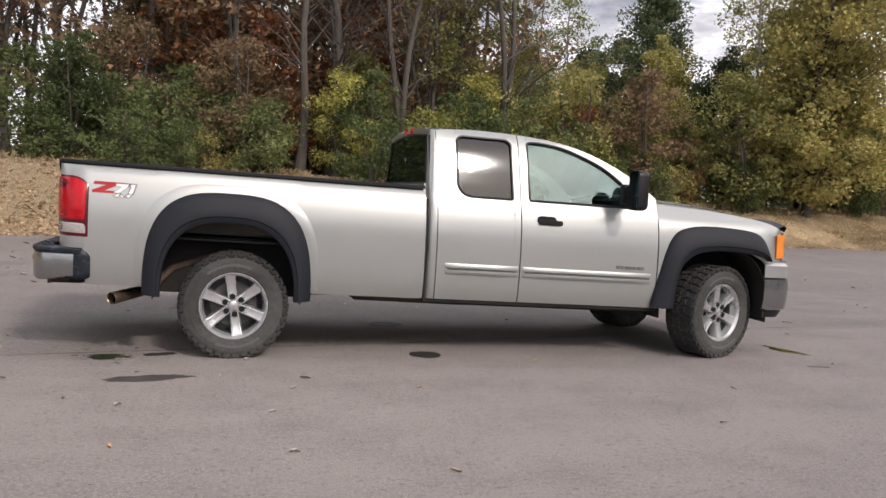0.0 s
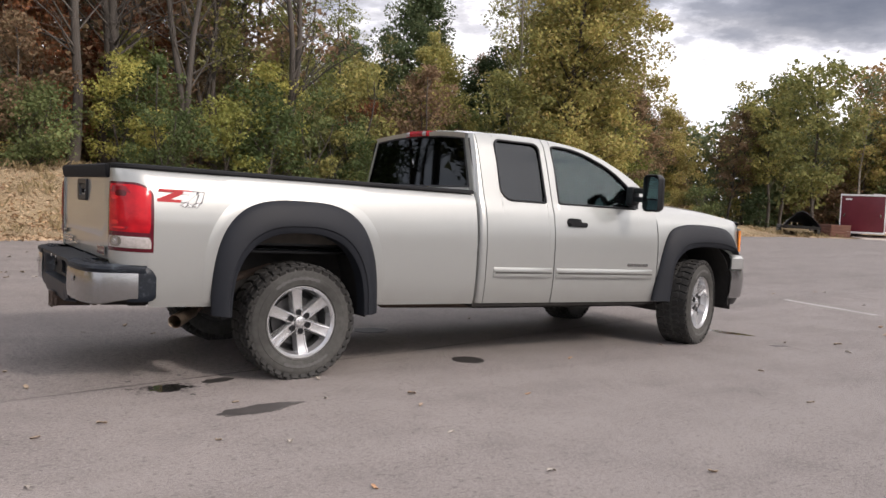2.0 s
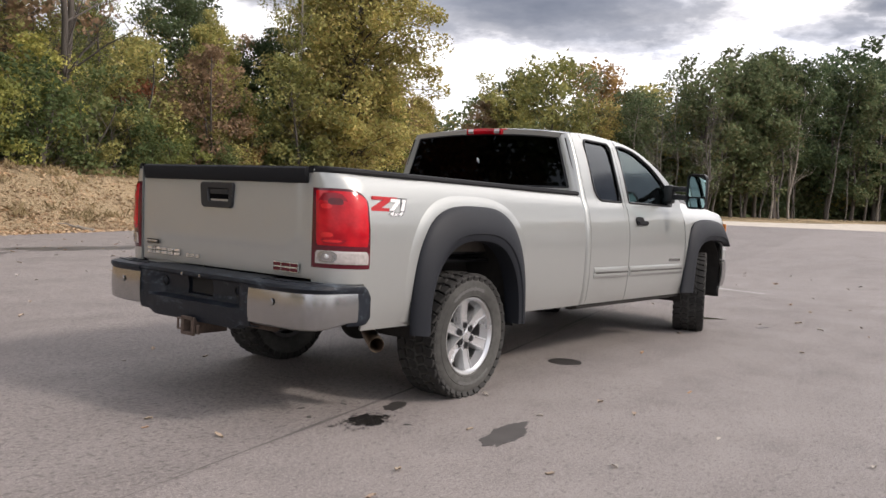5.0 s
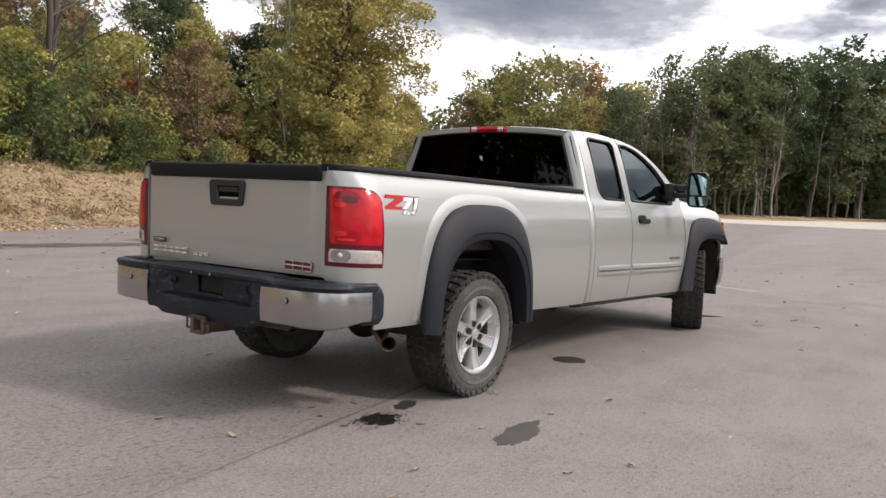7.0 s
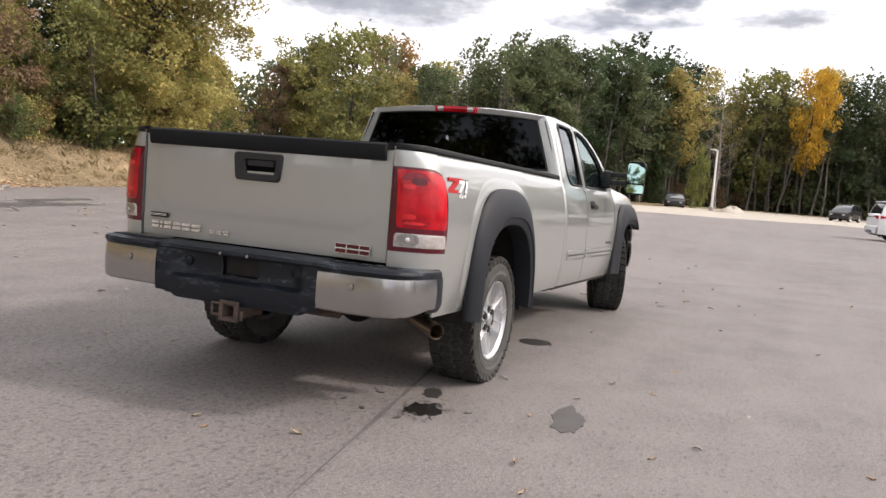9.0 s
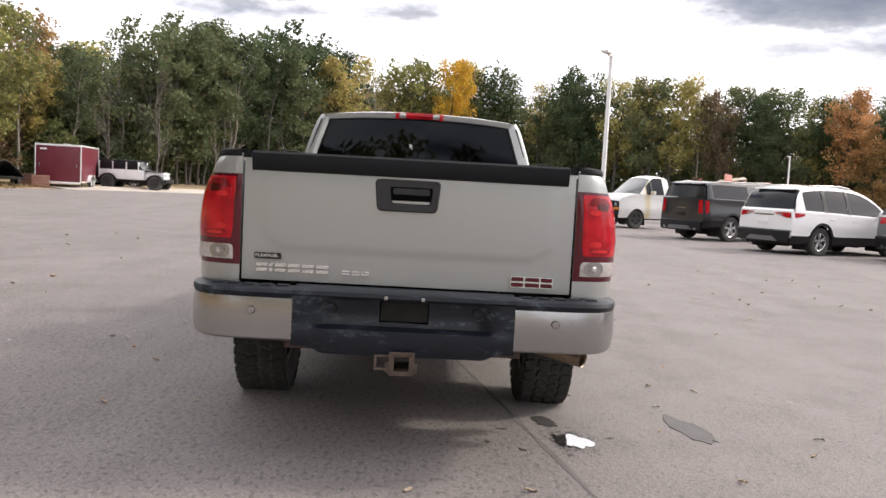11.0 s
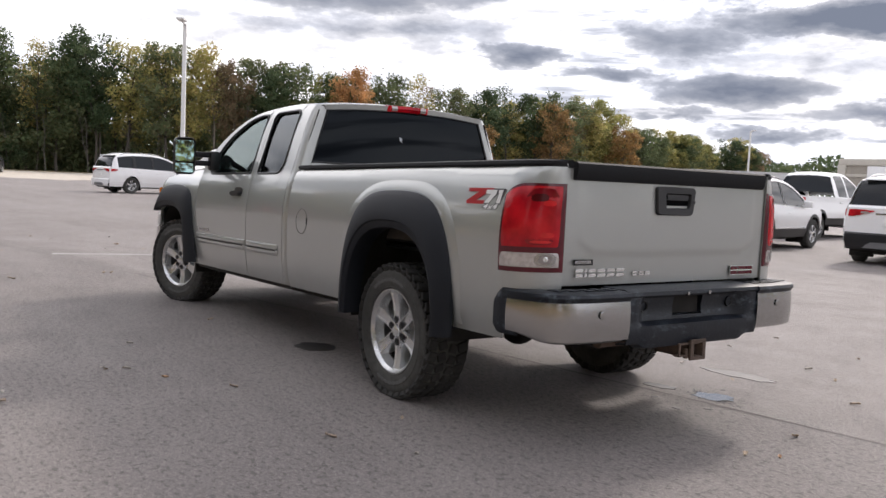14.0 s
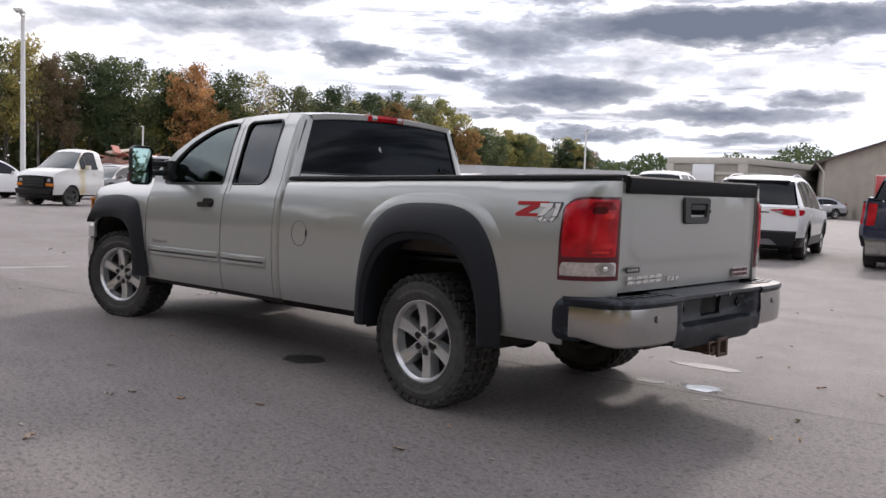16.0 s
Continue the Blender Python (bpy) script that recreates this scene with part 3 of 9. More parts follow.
def wheel(truck, x, y, steer, outward, tyre_r=0.402, width=0.285):
    """A six-spoke alloy wheel with a chunky all-terrain tyre; its axle lies along y."""
    hub = new("wheel")
    hub.parent = truck
    hub.matrix_basis = pose(x, y, tyre_r - 0.012, 0, 0, steer + (0 if outward > 0 else 180))
    h = width / 2
    bm = bmesh.new()
    lathe(bm, [(0.232, -h * 0.78), (0.245, -h * 0.88), (0.29, -h * 1.02), (0.335, -h), (0.368, -h * 0.90), (tyre_r - 0.016, -h * 0.74), (tyre_r - 0.013, 0), (tyre_r - 0.016, h * 0.74),
               (0.368, h * 0.90), (0.345, h * 0.98), (0.335, h), (0.318, h * 1.01), (0.315, h * 1.03), (0.29, h * 1.03), (0.262, h * 0.97), (0.258, h * 0.99), (0.246, h * 0.92), (0.240, h * 0.80)], 72)
    tyre = part("tyre", bm, RUBBER, hub, "dusty black all-terrain tyre")
    bm = bmesh.new()
    n = 36
    for k in range(n):
        for col, (off, w, l) in enumerate(((-0.108, 0.064, 0.056), (-0.038, 0.054, 0.050), (0.038, 0.054, 0.050), (0.108, 0.064, 0.056))):
            a = 2 * math.pi * (k + (0.5 if col % 2 else 0.0) + 0.12 * (col // 2)) / n
            box(bm, -l / 2, l / 2, off - w / 2, off + w / 2, tyre_r - 0.028, tyre_r - (0.001 if col in (1, 2) else 0.004), 0.004, m=Matrix.Rotation(-a, 4, "Y") @ pose(0, 0, 0, 0, 0, 16 * (-1) ** col), seg=1)
        for s in (-1, 1):
            # shoulder lugs, long and short by turns, reaching down the sidewall
            a = 2 * math.pi * (k + (0.0 if s < 0 else 0.62)) / n
            m = Matrix.Rotation(-a, 4, "Y") @ pose(0, s * h * 0.93, tyre_r - 0.040, -s * 24, 0, 0)
            box(bm, -0.025, 0.025, -0.010, 0.005, -0.044 if k % 2 else -0.020, 0.024, 0.004, m=m, seg=1)
    part("tread", bm, TREAD, tyre, smooth=False)
    for base in (80, 260):
        rows = []
        for k in range(17):
            a, r = radians(base - 30 + k * 4), 0.012 if k % 2 else 0.007
            rows.append([(d * math.cos(a), h * 1.032, d * math.sin(a)) for d in (0.302 - r, 0.302 + r)])
        part("sidewall_lettering", skinned(rows, thick=0.003), LETTER, tyre, smooth=False)
    # barrel and disc get a dark alloy, standing in for shade between spokes
    bm = bmesh.new()
    lathe(bm, [(0.205, -h * 0.75), (0.232, -h * 0.80), (0.222, -0.06), (0.210, 0.02), (0.212, 0.06), (0.206, 0.02), (0.205, -h * 0.75)], 60)
    part("barrel", bm, ALLOY_DARK, hub, "alloy wheel barrel, coloured dark for shade behind the spokes")
    bm = bmesh.new()
    lathe(bm, [(0.211, 0.055), (0.222, 0.085), (0.226, h * 0.80), (0.234, h * 0.86), (0.241, h * 0.93), (0.247, h * 0.93), (0.248, h * 0.86), (0.240, h * 0.78), (0.222, 0.04)], 72)
    part("rim", bm, ALLOY, hub, "silver alloy rim")
    bm = bmesh.new()
    lathe(bm, [(0.0, 0.006), (0.06, 0.006), (0.168, 0.004), (0.172, -0.02), (0.207, -0.03)], 40)
    part("brake_disc", bm, ALLOY_DARK, hub)
    for k in range(6):
        rows = []
        for r, w, f, e in ((0.030, 0.026, 0.099, 0.060), (0.078, 0.032, 0.098, 0.056), (0.10, 0.033, 0.096, 0.052), (0.14, 0.034, 0.097, 0.050), (0.185, 0.036, 0.103, 0.052), (0.200, 0.037, 0.108, 0.058), (0.224, 0.040, 0.112, 0.066)):
            half = [(w + 0.007, e - 0.02), (w + 0.001, f - 0.014), (w - 0.002, f - 0.001), (w - 0.010, f), (w - 0.014, f - 0.007), (w * 0.3, f - 0.008)]
            rows.append([(-x, y, r) for x, y in half] + [(x, y, r) for x, y in half[::-1]])
        bm = skinned(rows)
        bmesh.ops.rotate(bm, cent=(0, 0, 0), matrix=Matrix.Rotation(radians(60 * k + 8), 3, "Y"), verts=bm.verts)
        part("spoke", bm, ALLOY, hub, sharp=0.30)
    bm = bmesh.new()
    lathe(bm, [(0.0, 0.114), (0.022, 0.113), (0.034, 0.109), (0.039, 0.100), (0.040, 0.05)], 36)
    part("hub_cap", bm, ALLOY, hub)
    for k in range(6):
        a = radians(90 - 60 * k - 8)
        bm = bmesh.new()
        lathe(bm, [(0.0, 0.100), (0.010, 0.100), (0.012, 0.103), (0.021, 0.1025), (0.023, 0.09), (0.023, 0.06)], 14)
        bmesh.ops.translate(bm, vec=(0.066 * math.cos(a), 0, 0.066 * math.sin(a)), verts=bm.verts)
        part("lug_nut", bm, BLACK, hub)
    return hub


def flare(truck, s, pts_out, pts_in, body):
    """A bolt-on fender flare swept along the opening."""
    rows = []
    for (xo, zo), (xi, zi) in zip(pts_out, pts_in):
        at = lambda u: (lerp(xo, xi, u), lerp(zo, zi, u))
        row = []
        for u, dy in ((0.0, -0.004), (0.0, 0.010), (0.04, 0.022), (0.16, 0.038), (0.34, 0.054), (0.54, 0.067), (0.70, 0.073), (0.78, 0.073), (0.82, 0.064), (0.94, 0.060), (1.0, 0.054), (1.01, 0.03), (1.0, -0.06)):
            x, z = at(u)
            row.append((x, s * (body + dy), z))
        rows.append(row)
    return raked("fender_flare", skinned(rows), FLARE, truck, "matt black plastic fender flare")


def ring_tube(truck, name, pts, r, material, parent=None):
    bm = bmesh.new()
    tube(bm, pts, r, 6)
    return raked(name, bm, material, parent or truck)


def build_pickup():
    truck = thing("pickup_truck", "pewter silver extended cab pickup truck with black fender flares", "pickup truck")
    # -- load bed
    c, a = -0.045, 0.520
    corner = [(-1.02 - 0.200 * math.sin(radians(f)), 1 - math.cos(radians(f))) for f in range(6, 91, 4)]
    bed = new("bed")
    bed.parent = truck
    for s in (1, -1):
        rows = []
        cols = [(x, 0.0) for x in columns(-1.02, 1.418, 0.035, *dense(c, a), -1.019)][::-1] + corner
        for x, off in cols:
            lo = 0.762 if x < -1.03 else max(0.505, arch(x, c, a, 0.40, 1.09, 2.8))
            rows.append([(x, s * bed_y(z, off), z) for z in (lerp(lo, 1.36, (k / 20) ** 0.85) for k in range(21))])
        raked("bed_side", skinned(rows, thick=0.015), PAINT, bed)
        rows = []
        for x, turn in [(x, 0.0) for x in stations(1.415, -1.02, step=0.2)] + corner:
            y = bed_y(1.345, turn) + 0.004
            inner = min(0.835, y - 0.045)
            rows.append([(x, s * v, z) for v, z in ((y - 0.004, 1.344), (y + 0.003, 1.356), (y - 0.002, 1.371), (y - 0.020, 1.378), (inner + 0.012, 1.378), (inner, 1.370), (inner, 1.340))])
        raked("rail_cap", skinned(rows), CAP, bed, "black plastic bed rail cap")
        rows = [[(x, s * y, z) for y, z in ((0.84, 1.36), (0.80, 1.33), (0.78, 1.20), (0.78, 0.90))] for x in stations(-1.19, 1.412, step=0.2)]
        raked("bed_inner_wall", skinned(rows, thick=0.01), BLACK, bed)
        pts = lambda a_, b_, t_, p_, n: [(c + a_ * math.copysign(abs(math.sin(v)) ** (2 / p_), math.sin(v)), b_ + (t_ - b_) * abs(math.cos(v)) ** (2 / p_)) for v in (lerp(-math.pi / 2, math.pi / 2, k / n) for k in range(n + 1))]
        flare(truck, s, pts(0.598, 0.455, 1.213, 3.0, 44), pts(0.475, 0.445, 1.0, 2.6, 44), 1.0)
        # the swollen sheet metal round the arch
        lip = [pts(0.598 + d, 0.53, 1.213 + d, 3.0, 44) for d in (0.065, 0.055, 0.038, 0.018, -0.010)]
        rows = [[(x, s * (bed_y(z, 0.0) + h), z) for (x, z), h in zip(ring, (-0.001, 0.0012, 0.0045, 0.0070, 0.0070))] for ring in zip(*lip)]
        raked("arch_lip", skinned(rows), PAINT, bed)
        well = [[(x, s * y, z) for y in (0.975, 0.80, 0.60)] for x, z in pts(0.53, 0.42, 1.095, 2.8, 30)]
        raked("wheel_well", skinned(well, thick=0.008), UNDER, bed)
        # extra depth added to this wall, so no sun passes over the tyre
        raked("wheel_well_wall", boxed(c - 0.53, c + 0.53, s * 0.60, s * 0.59, 0.43, 1.05), UNDER, bed)
        raked("wheel_house", boxed(c - 0.50, c + 0.50, s * 0.80, s * 0.785, 0.915, 1.075, 0.006), DUSTY, bed, "dusty grey wheelhouse panel")
    rows = [[(x, y, z) for k in range(9) for y, z in ((-0.80 + k * 0.178, 0.862), (-0.72 + k * 0.178, 0.862), (-0.715 + k * 0.178, 0.876), (-0.64 + k * 0.178, 0.876))] for x in (-1.19, 1.39)]
    raked("bed_floor", skinned(rows, thick=0.015), BLACK, bed, "ribbed black bed liner floor")
    raked("bulkhead", boxed(1.398, 1.420, -0.93, 0.93, 0.52, 1.352, 0.006), PAINT, bed)

    # -- tailgate
    gate_rows = []
    for k in range(91):
        y = lerp(0.772, -0.772, k / 90)
        row = []
        for j in range(45):
            z = lerp(0.775, 1.345, j / 44)
            edge = min(smooth(0.700, 0.655, abs(y) + 0.09 * smooth(1.03, 0.92, z) ** 2), smooth(0.905, 0.950, z))
            row.append((-1.214 - 0.004 * edge - 0.003 * (1 - (2 * j / 44 - 1) ** 2) + 0.006 * (abs(y) / 0.772) ** 4, y, z))
        gate_rows.append(row)
    gate = raked("tailgate", skinned(gate_rows, thick=0.03), PAINT, truck, "pewter tailgate with a black top cap")
    rows = [[(x, y, z) for x, z in ((-1.218, 1.284), (-1.228, 1.286), (-1.236, 1.30), (-1.243, 1.345), (-1.240, 1.364), (-1.225, 1.374), (-1.16, 1.371), (-1.155, 1.33))] for y in stations(-0.735, 0.735, step=0.2)]
    raked("gate_cap", skinned(rows, caps=True), CAP, gate, "black plastic tailgate cap")
    raked("gate_frame", boxed(-1.19, -1.165, -0.772, 0.772, 0.775, 1.352, 0.006), PAINT, gate)
    # handle: a raised bezel, a shallow recess painted black for a hollow's shade, a lifting flap
    loops = []
    for w, h, r, shift, x in ((0.296, 0.150, 0.022, -0.013, -1.210), (0.294, 0.148, 0.022, -0.013, -1.230), (0.284, 0.138, 0.020, -0.013, -1.237), (0.196, 0.082, 0.014, 0.004, -1.236), (0.188, 0.074, 0.012, 0.004, -1.230), (0.184, 0.070, 0.012, 0.004, -1.2195)):
        loops.append([(x, -shift - a * (1 + 0.10 * b / h), 1.200 + b) for a, b in rounded(w, h, r, 4)])
    bm = bmesh.new()
    skin(bm, loops, loop=True)
    raked("handle_bezel", bm, BEZEL, gate, "black plastic tailgate handle bezel")
    raked("handle_recess", slab(bmesh.new(), rounded(0.190, 0.076, 0.012, 3), 0.002, pose(-1.2185, -0.004, 1.200, 90, 0, -90)), HOLLOW_SHADE, gate)
    raked("handle_flap", slab(bmesh.new(), rounded(0.172, 0.030, 0.010, 3), 0.009, pose(-1.2215, -0.004, 1.220, 90, 0, -90), 0.004), BEZEL, gate)
    bm = bmesh.new()
    lathe(bm, [(0.0, 0.0), (0.009, 0.0), (0.010, 0.004)], 12, "x")
    bmesh.ops.rotate(bm, cent=(0, 0, 0), matrix=Matrix.Rotation(math.pi, 3, "Z"), verts=bm.verts)
    bmesh.ops.translate(bm, vec=(-1.236, -0.124, 1.197), verts=bm.verts)
    raked("gate_lock", bm, CHROME, gate)
    badge(gate)

    # -- tail lamps
    for s in (1, -1):
        lamp = new("taillight")
        lamp.parent = truck
        lamp["label"] = "red taillight with a clear reversing lens"
        cols = [(-1.006, 0.0), (-1.013, 0.0), (-1.022, 0.0)] + corner

        def lens(name, z0, z1, out, material, i0=0, i1=None, inset=0.0, bulge=0.008):
            rows, pick = [], cols[i0:i1]
            for k, (x, off) in enumerate(pick):
                f = math.asin(min(1.0, max(0.0, -(x + 1.02)) / 0.200))
                n = Vector((-math.sin(f), math.cos(f)))
                top = z1 - (0.085 * (1 - math.sqrt(1 - min(1.0, max(0.0, (x + 1.13) / 0.126)) ** 2)) if z1 > 1.2 else 0.0) - inset
                row = []
                for j in range(13):
                    z = lerp(z0 + inset, top, j / 12)
                    push = out + bulge * min(1, 4 * min(j, 12 - j) / 12) ** 0.5 * (1 if 0 < k < len(pick) - 1 else 0.2)
                    y = bed_y(z, off)
                    row.append((x + n.x * push, s * (y + n.y * push), z))
                rows.append(row)
            return raked(name, skinned(rows, thick=0.004), material, lamp)

        lens("lens_surround", 0.842, 1.264, 0.001, RED_DARK)
        lens("red_lens", 0.932, 1.264, 0.006, RED_LENS, 2, -2, 0.014)
        lens("reversing_lens", 0.862, 0.944, 0.007, CLEAR_LENS, 2, -2, 0.004, 0.003)

        def on_lens(name, f, z, r, out, material):
            """A small disc lying on the curved lens at angle f."""
            off = 1 - math.cos(radians(f))
            n = Vector((-math.sin(radians(f)), s * math.cos(radians(f)), 0))
            p = Vector((-1.02 - 0.200 * math.sin(radians(f)), s * bed_y(z, off), z)) + n * out
            side = Vector((-n.y, n.x, 0))
            bm = bmesh.new()
            skin(bm, [[p + n * h + (side * math.cos(a) + Vector((0, 0, 1)) * math.sin(a)) * q for a in (2 * math.pi * k / 16 for k in range(16))] for q, h in ((r, 0.0), (r * 0.8, 0.0012), (r * 0.05, 0.0016))], loop=True)
            raked(name, bm, material, lamp)

        def chamber(name, f0, f1, z0, z1, out, material):
            """A curved patch behind the lens face, between two angles of the corner."""
            rows = []
            for k in range(7):
                f = radians(lerp(f0, f1, k / 6))
                push = Vector((-math.sin(f), math.cos(f)))
                pinch = 0.30 * (z1 - z0) * (abs(k / 3 - 1) ** 5)
                row = []
                for z in (z0 + pinch, (z0 + z1) / 2, z1 - pinch):
                    row.append((-1.02 - 0.200 * math.sin(f) + push.x * out, s * (bed_y(z, 1 - math.cos(f)) + push.y * out), z))
                rows.append(row)
            raked(name, skinned(rows, thick=0.0008), material, lamp)

        # shade and glints inside the bowls, painted as dark and bright red patches
        for z in (1.122, 0.972):
            chamber("lamp_bowl", 34, 76, z, z + 0.118, 0.0128, RED_DEEP)
            chamber("bowl_shade", 40, 62, z + 0.052, z + 0.092, 0.0138, RED_SHADE)
            chamber("bowl_glint", 56, 73, z + 0.034, z + 0.060, 0.0146, RED_BRIGHT)
            chamber("bowl_glint", 44, 70, z + 0.008, z + 0.022, 0.0138, RED_BRIGHT)
        chamber("reversing_bowl", 50, 78, 0.872, 0.934, 0.0108, CHROME)
        # no real recess here: its shade is a flat darker patch
        chamber("bulb_recess", 56, 72, 0.882, 0.926, 0.0120, CLEAR_SHADE)
        on_lens("reversing_bulb", 64, 0.904, 0.013, 0.0134, BADGE)

    rear_bumper(truck)
    cab(truck)
    front_end(truck)
    underside(truck)
    decals(truck)
    for x, y, steer in ((0.0, 0.832, 0), (0.0, -0.832, 0), (4.02, 0.838, 20), (4.02, -0.838, 20)):
        wheel(truck, x, y, steer, 1 if y > 0 else -1)
    return truck


def text_bm(body, size, extrude, grow=0.0, shear=0.0, space=1.0):
    """Letters of the built-in font as a mesh, lying in the xy plane."""
    text = bpy.data.curves.new("letters", "FONT")
    text.body, text.size, text.shear, text.extrude, text.offset, text.space_character = body, size, shear, extrude, grow, space
    holder = bpy.data.objects.new("letters", text)
    me = bpy.data.meshes.new_from_object(holder)
    bpy.data.objects.remove(holder)
    bm = bmesh.new()
    bm.from_mesh(me)
    bpy.data.meshes.remove(me)
    return bm


def badge(gate):
    """Raised badges on the tailgate: the makers' names as plain bars, the fuel badge lettered."""
    y = 0.700
    for w in (0.050, 0.018, 0.052, 0.056, 0.056, 0.060):
        bm = bmesh.new()
        m = pose(-1.222, y - w / 2, 0.836, 90, 0, -90)
        for z0, z1 in ((-0.020, -0.004), (0.004, 0.020)):
            slab(bm, [(-w / 2 - 0.004, z0), (w / 2 - 0.004, z0), (w / 2 + 0.002, z1), (-w / 2 + 0.002, z1)], 0.007, m, 0.002)
        raked("model_badge", bm, BADGE, gate, "chrome badge bar")
        y -= w + 0.009
    for k in range(3):
        bm = bmesh.new()
        m = pose(-1.222, 0.285 - 0.045 * k, 0.827, 90, 0, -90)
        for z0, z1 in ((-0.011, -0.002), (0.002, 0.011)):
            slab(bm, [(-0.018, z0), (0.018, z0), (0.020, z1), (-0.016, z1)], 0.006, m, 0.0015)
        raked("trim_badge", bm, BADGE, gate)
    plate = raked("fuel_badge", slab(bmesh.new(), rounded(0.124, 0.028, 0.003, 2), 0.005, pose(-1.222, 0.650, 0.889, 90, 0, -90)), BLACK, gate, "small black badge plate with chrome letters")
    bm = text_bm("FLEXFUEL", 0.0190, 0.0006, 0.0005, space=1.12)
    bmesh.ops.transform(bm, matrix=pose(-1.2275, 0.708, 0.884, 90, 0, -90) @ Matrix.Diagonal((1.22, 1, 1, 1)), verts=bm.verts)
    raked("badge_letters", bm, BADGE, plate, smooth=False)
    for name, grow, d, mat in (("maker_badge_edge", 0.004, 0.006, BADGE), ("maker_badge", 0.0, 0.009, RED_DARK)):
        bm = bmesh.new()
        for k, w in enumerate((0.056, 0.066, 0.052)):
            m = pose(-1.222, -0.520 - 0.067 * k - (0.004 if k else 0), 0.826, 90, 0, -90)
            for z0, z1 in ((-0.022, -0.004), (0.004, 0.022)):
                slab(bm, [(-w / 2 - grow, z0 - grow), (w / 2 + grow, z0 - grow), (w / 2 + grow, z1 + grow), (-w / 2 - grow, z1 + grow)], d, m)
        raked(name, bm, mat, gate)


def rear_bumper(truck):
    bumper = new("rear_bumper")
    bumper.parent = truck
    bumper["label"] = "dented rear bumper with chrome ends and blue-black centre"
    half = smooth_path([(-0.985, 1.014), (-1.06, 1.012), (-1.15, 1.000), (-1.26, 0.968), (-1.345, 0.905), (-1.385, 0.80), (-1.400, 0.66), (-1.405, 0.50)], 5)
    for s in (1, -1):
        end = [(x, s * y) for x, y in half]
        chrome = [p for p in end if p[0] < -1.085]
        rows = wrap_rows(chrome, [0.520, 0.530, 0.57, 0.62, 0.67, 0.703, 0.713, 0.727], lambda z: s * (0.009 * (1 - ((z - 0.62) / 0.11) ** 2) - 0.002 - (0.012 if z > 0.726 or z < 0.522 else 0)))
        rows = [[(p[0], p[1], p[2] + 0.035 * smooth(-1.34, -1.12, p[0]) * (0.728 - p[2]) / 0.208) for p in row] for row in rows]
        raked("chrome_end", skinned(rows, thick=0.004), CHROME, bumper, "dull chrome bumper end")
        # the plastic end: rounded where it meets the bed side
        rows = []
        for x, y in [p for p in end if p[0] > -1.17]:
            u = min(1.0, max(0.0, (x + 1.075) / 0.090))
            lo, hi = 0.540 + 0.022 * u**4, 0.752 - 0.045 * u**4
            tuck = 0.010 * u**3
            rows.append([(x, y - s * (0.003 + tuck + (0.012 if k in (0, 8) else 0.0)), lerp(lo, hi, k / 8)) for k in range(9)])
        raked("end_cap", skinned(rows, thick=0.01), STEP, bumper)
        bm = bmesh.new()
        lathe(bm, [(0.0, 0.003), (0.016, 0.002), (0.019, -0.002)], 20, "x")
        bmesh.ops.rotate(bm, cent=(0, 0, 0), matrix=Matrix.Rotation(math.pi, 3, "Z"), verts=bm.verts)
        bmesh.ops.translate(bm, vec=(-1.413, s * 0.685, 0.655), verts=bm.verts)
        raked("parking_sensor", bm, CHROME, bumper)
        # step pad over the end, with a rounded nose
        rows = []
        for x, y in [p for p in end if p[0] < -1.03]:
            k = max(0.0, min(1.0, (0.985 - abs(y)) * 4 + 0.25))
            rows.append([(x + 0.10 * k * (x < -1.2), y - s * 0.10, 0.763), (x + 0.03 * k, y - s * 0.025, 0.760), (x - 0.006, y + s * 0.002, 0.752), (x - 0.012, y + s * 0.004, 0.736), (x, y, 0.714)])
        raked("step_pad", skinned(rows, thick=0.006), STEP, bumper)
        for k in range(5):
            for j in range(2):
                y = s * (0.56 + 0.075 * k)
                x = -1.335 + 0.045 * j + 0.02 * max(0, k - 2)
                raked("grip_rib", boxed(x - 0.016, x + 0.016, y - 0.027, y + 0.027, 0.7615, 0.7665, 0.0015), STEP, bumper)
    bm = bmesh.new()
    # centre section: hollowed face with a plate recess
    rows = []
    for y in sorted({*(0.505 - 1.01 * k / 40 for k in range(41)), *(g * q for g in (-1, 1) for q in (0.1105, 0.1135))}, reverse=True):
        dip = smooth(0.43, 0.34, abs(y))
        lower = 0.028 * smooth(0.43, 0.36, abs(y))
        pocket = 0.034 * smooth(0.1135, 0.1105, abs(y))
        rows.append([(-1.22, y, 0.766), (-1.37, y, 0.764), (-1.405, y, 0.753), (-1.408, y, 0.735), (-1.400 + 0.050 * dip, y, 0.727), (-1.400 + 0.054 * dip, y, 0.717), (-1.400 + 0.056 * dip + pocket, y, 0.715),
                     (-1.400 + 0.065 * dip + pocket, y, 0.66), (-1.400 + 0.060 * dip + pocket, y, 0.622), (-1.400 + 0.058 * dip, y, 0.618), (-1.400 + 0.055 * dip, y, 0.60), (-1.405, y, 0.585), (-1.408, y, 0.545 - lower), (-1.395, y, 0.500 - lower), (-1.33, y, 0.490 - lower)])
    raked("step_centre", skinned(rows, thick=0.008), STEP, bumper, "scuffed blue-black plastic step")
    raked("plate_recess", boxed(-1.318, -1.306, -0.108, 0.108, 0.624, 0.712, 0.003), UNDER, bumper)
    for y in (-0.083, 0.083):
        bm = bmesh.new()
        box(bm, -1.414, -1.398, y - 0.008, y + 0.008, 0.728, 0.746, 0.003)
        raked("plate_bolt", bm, CHROME, bumper)
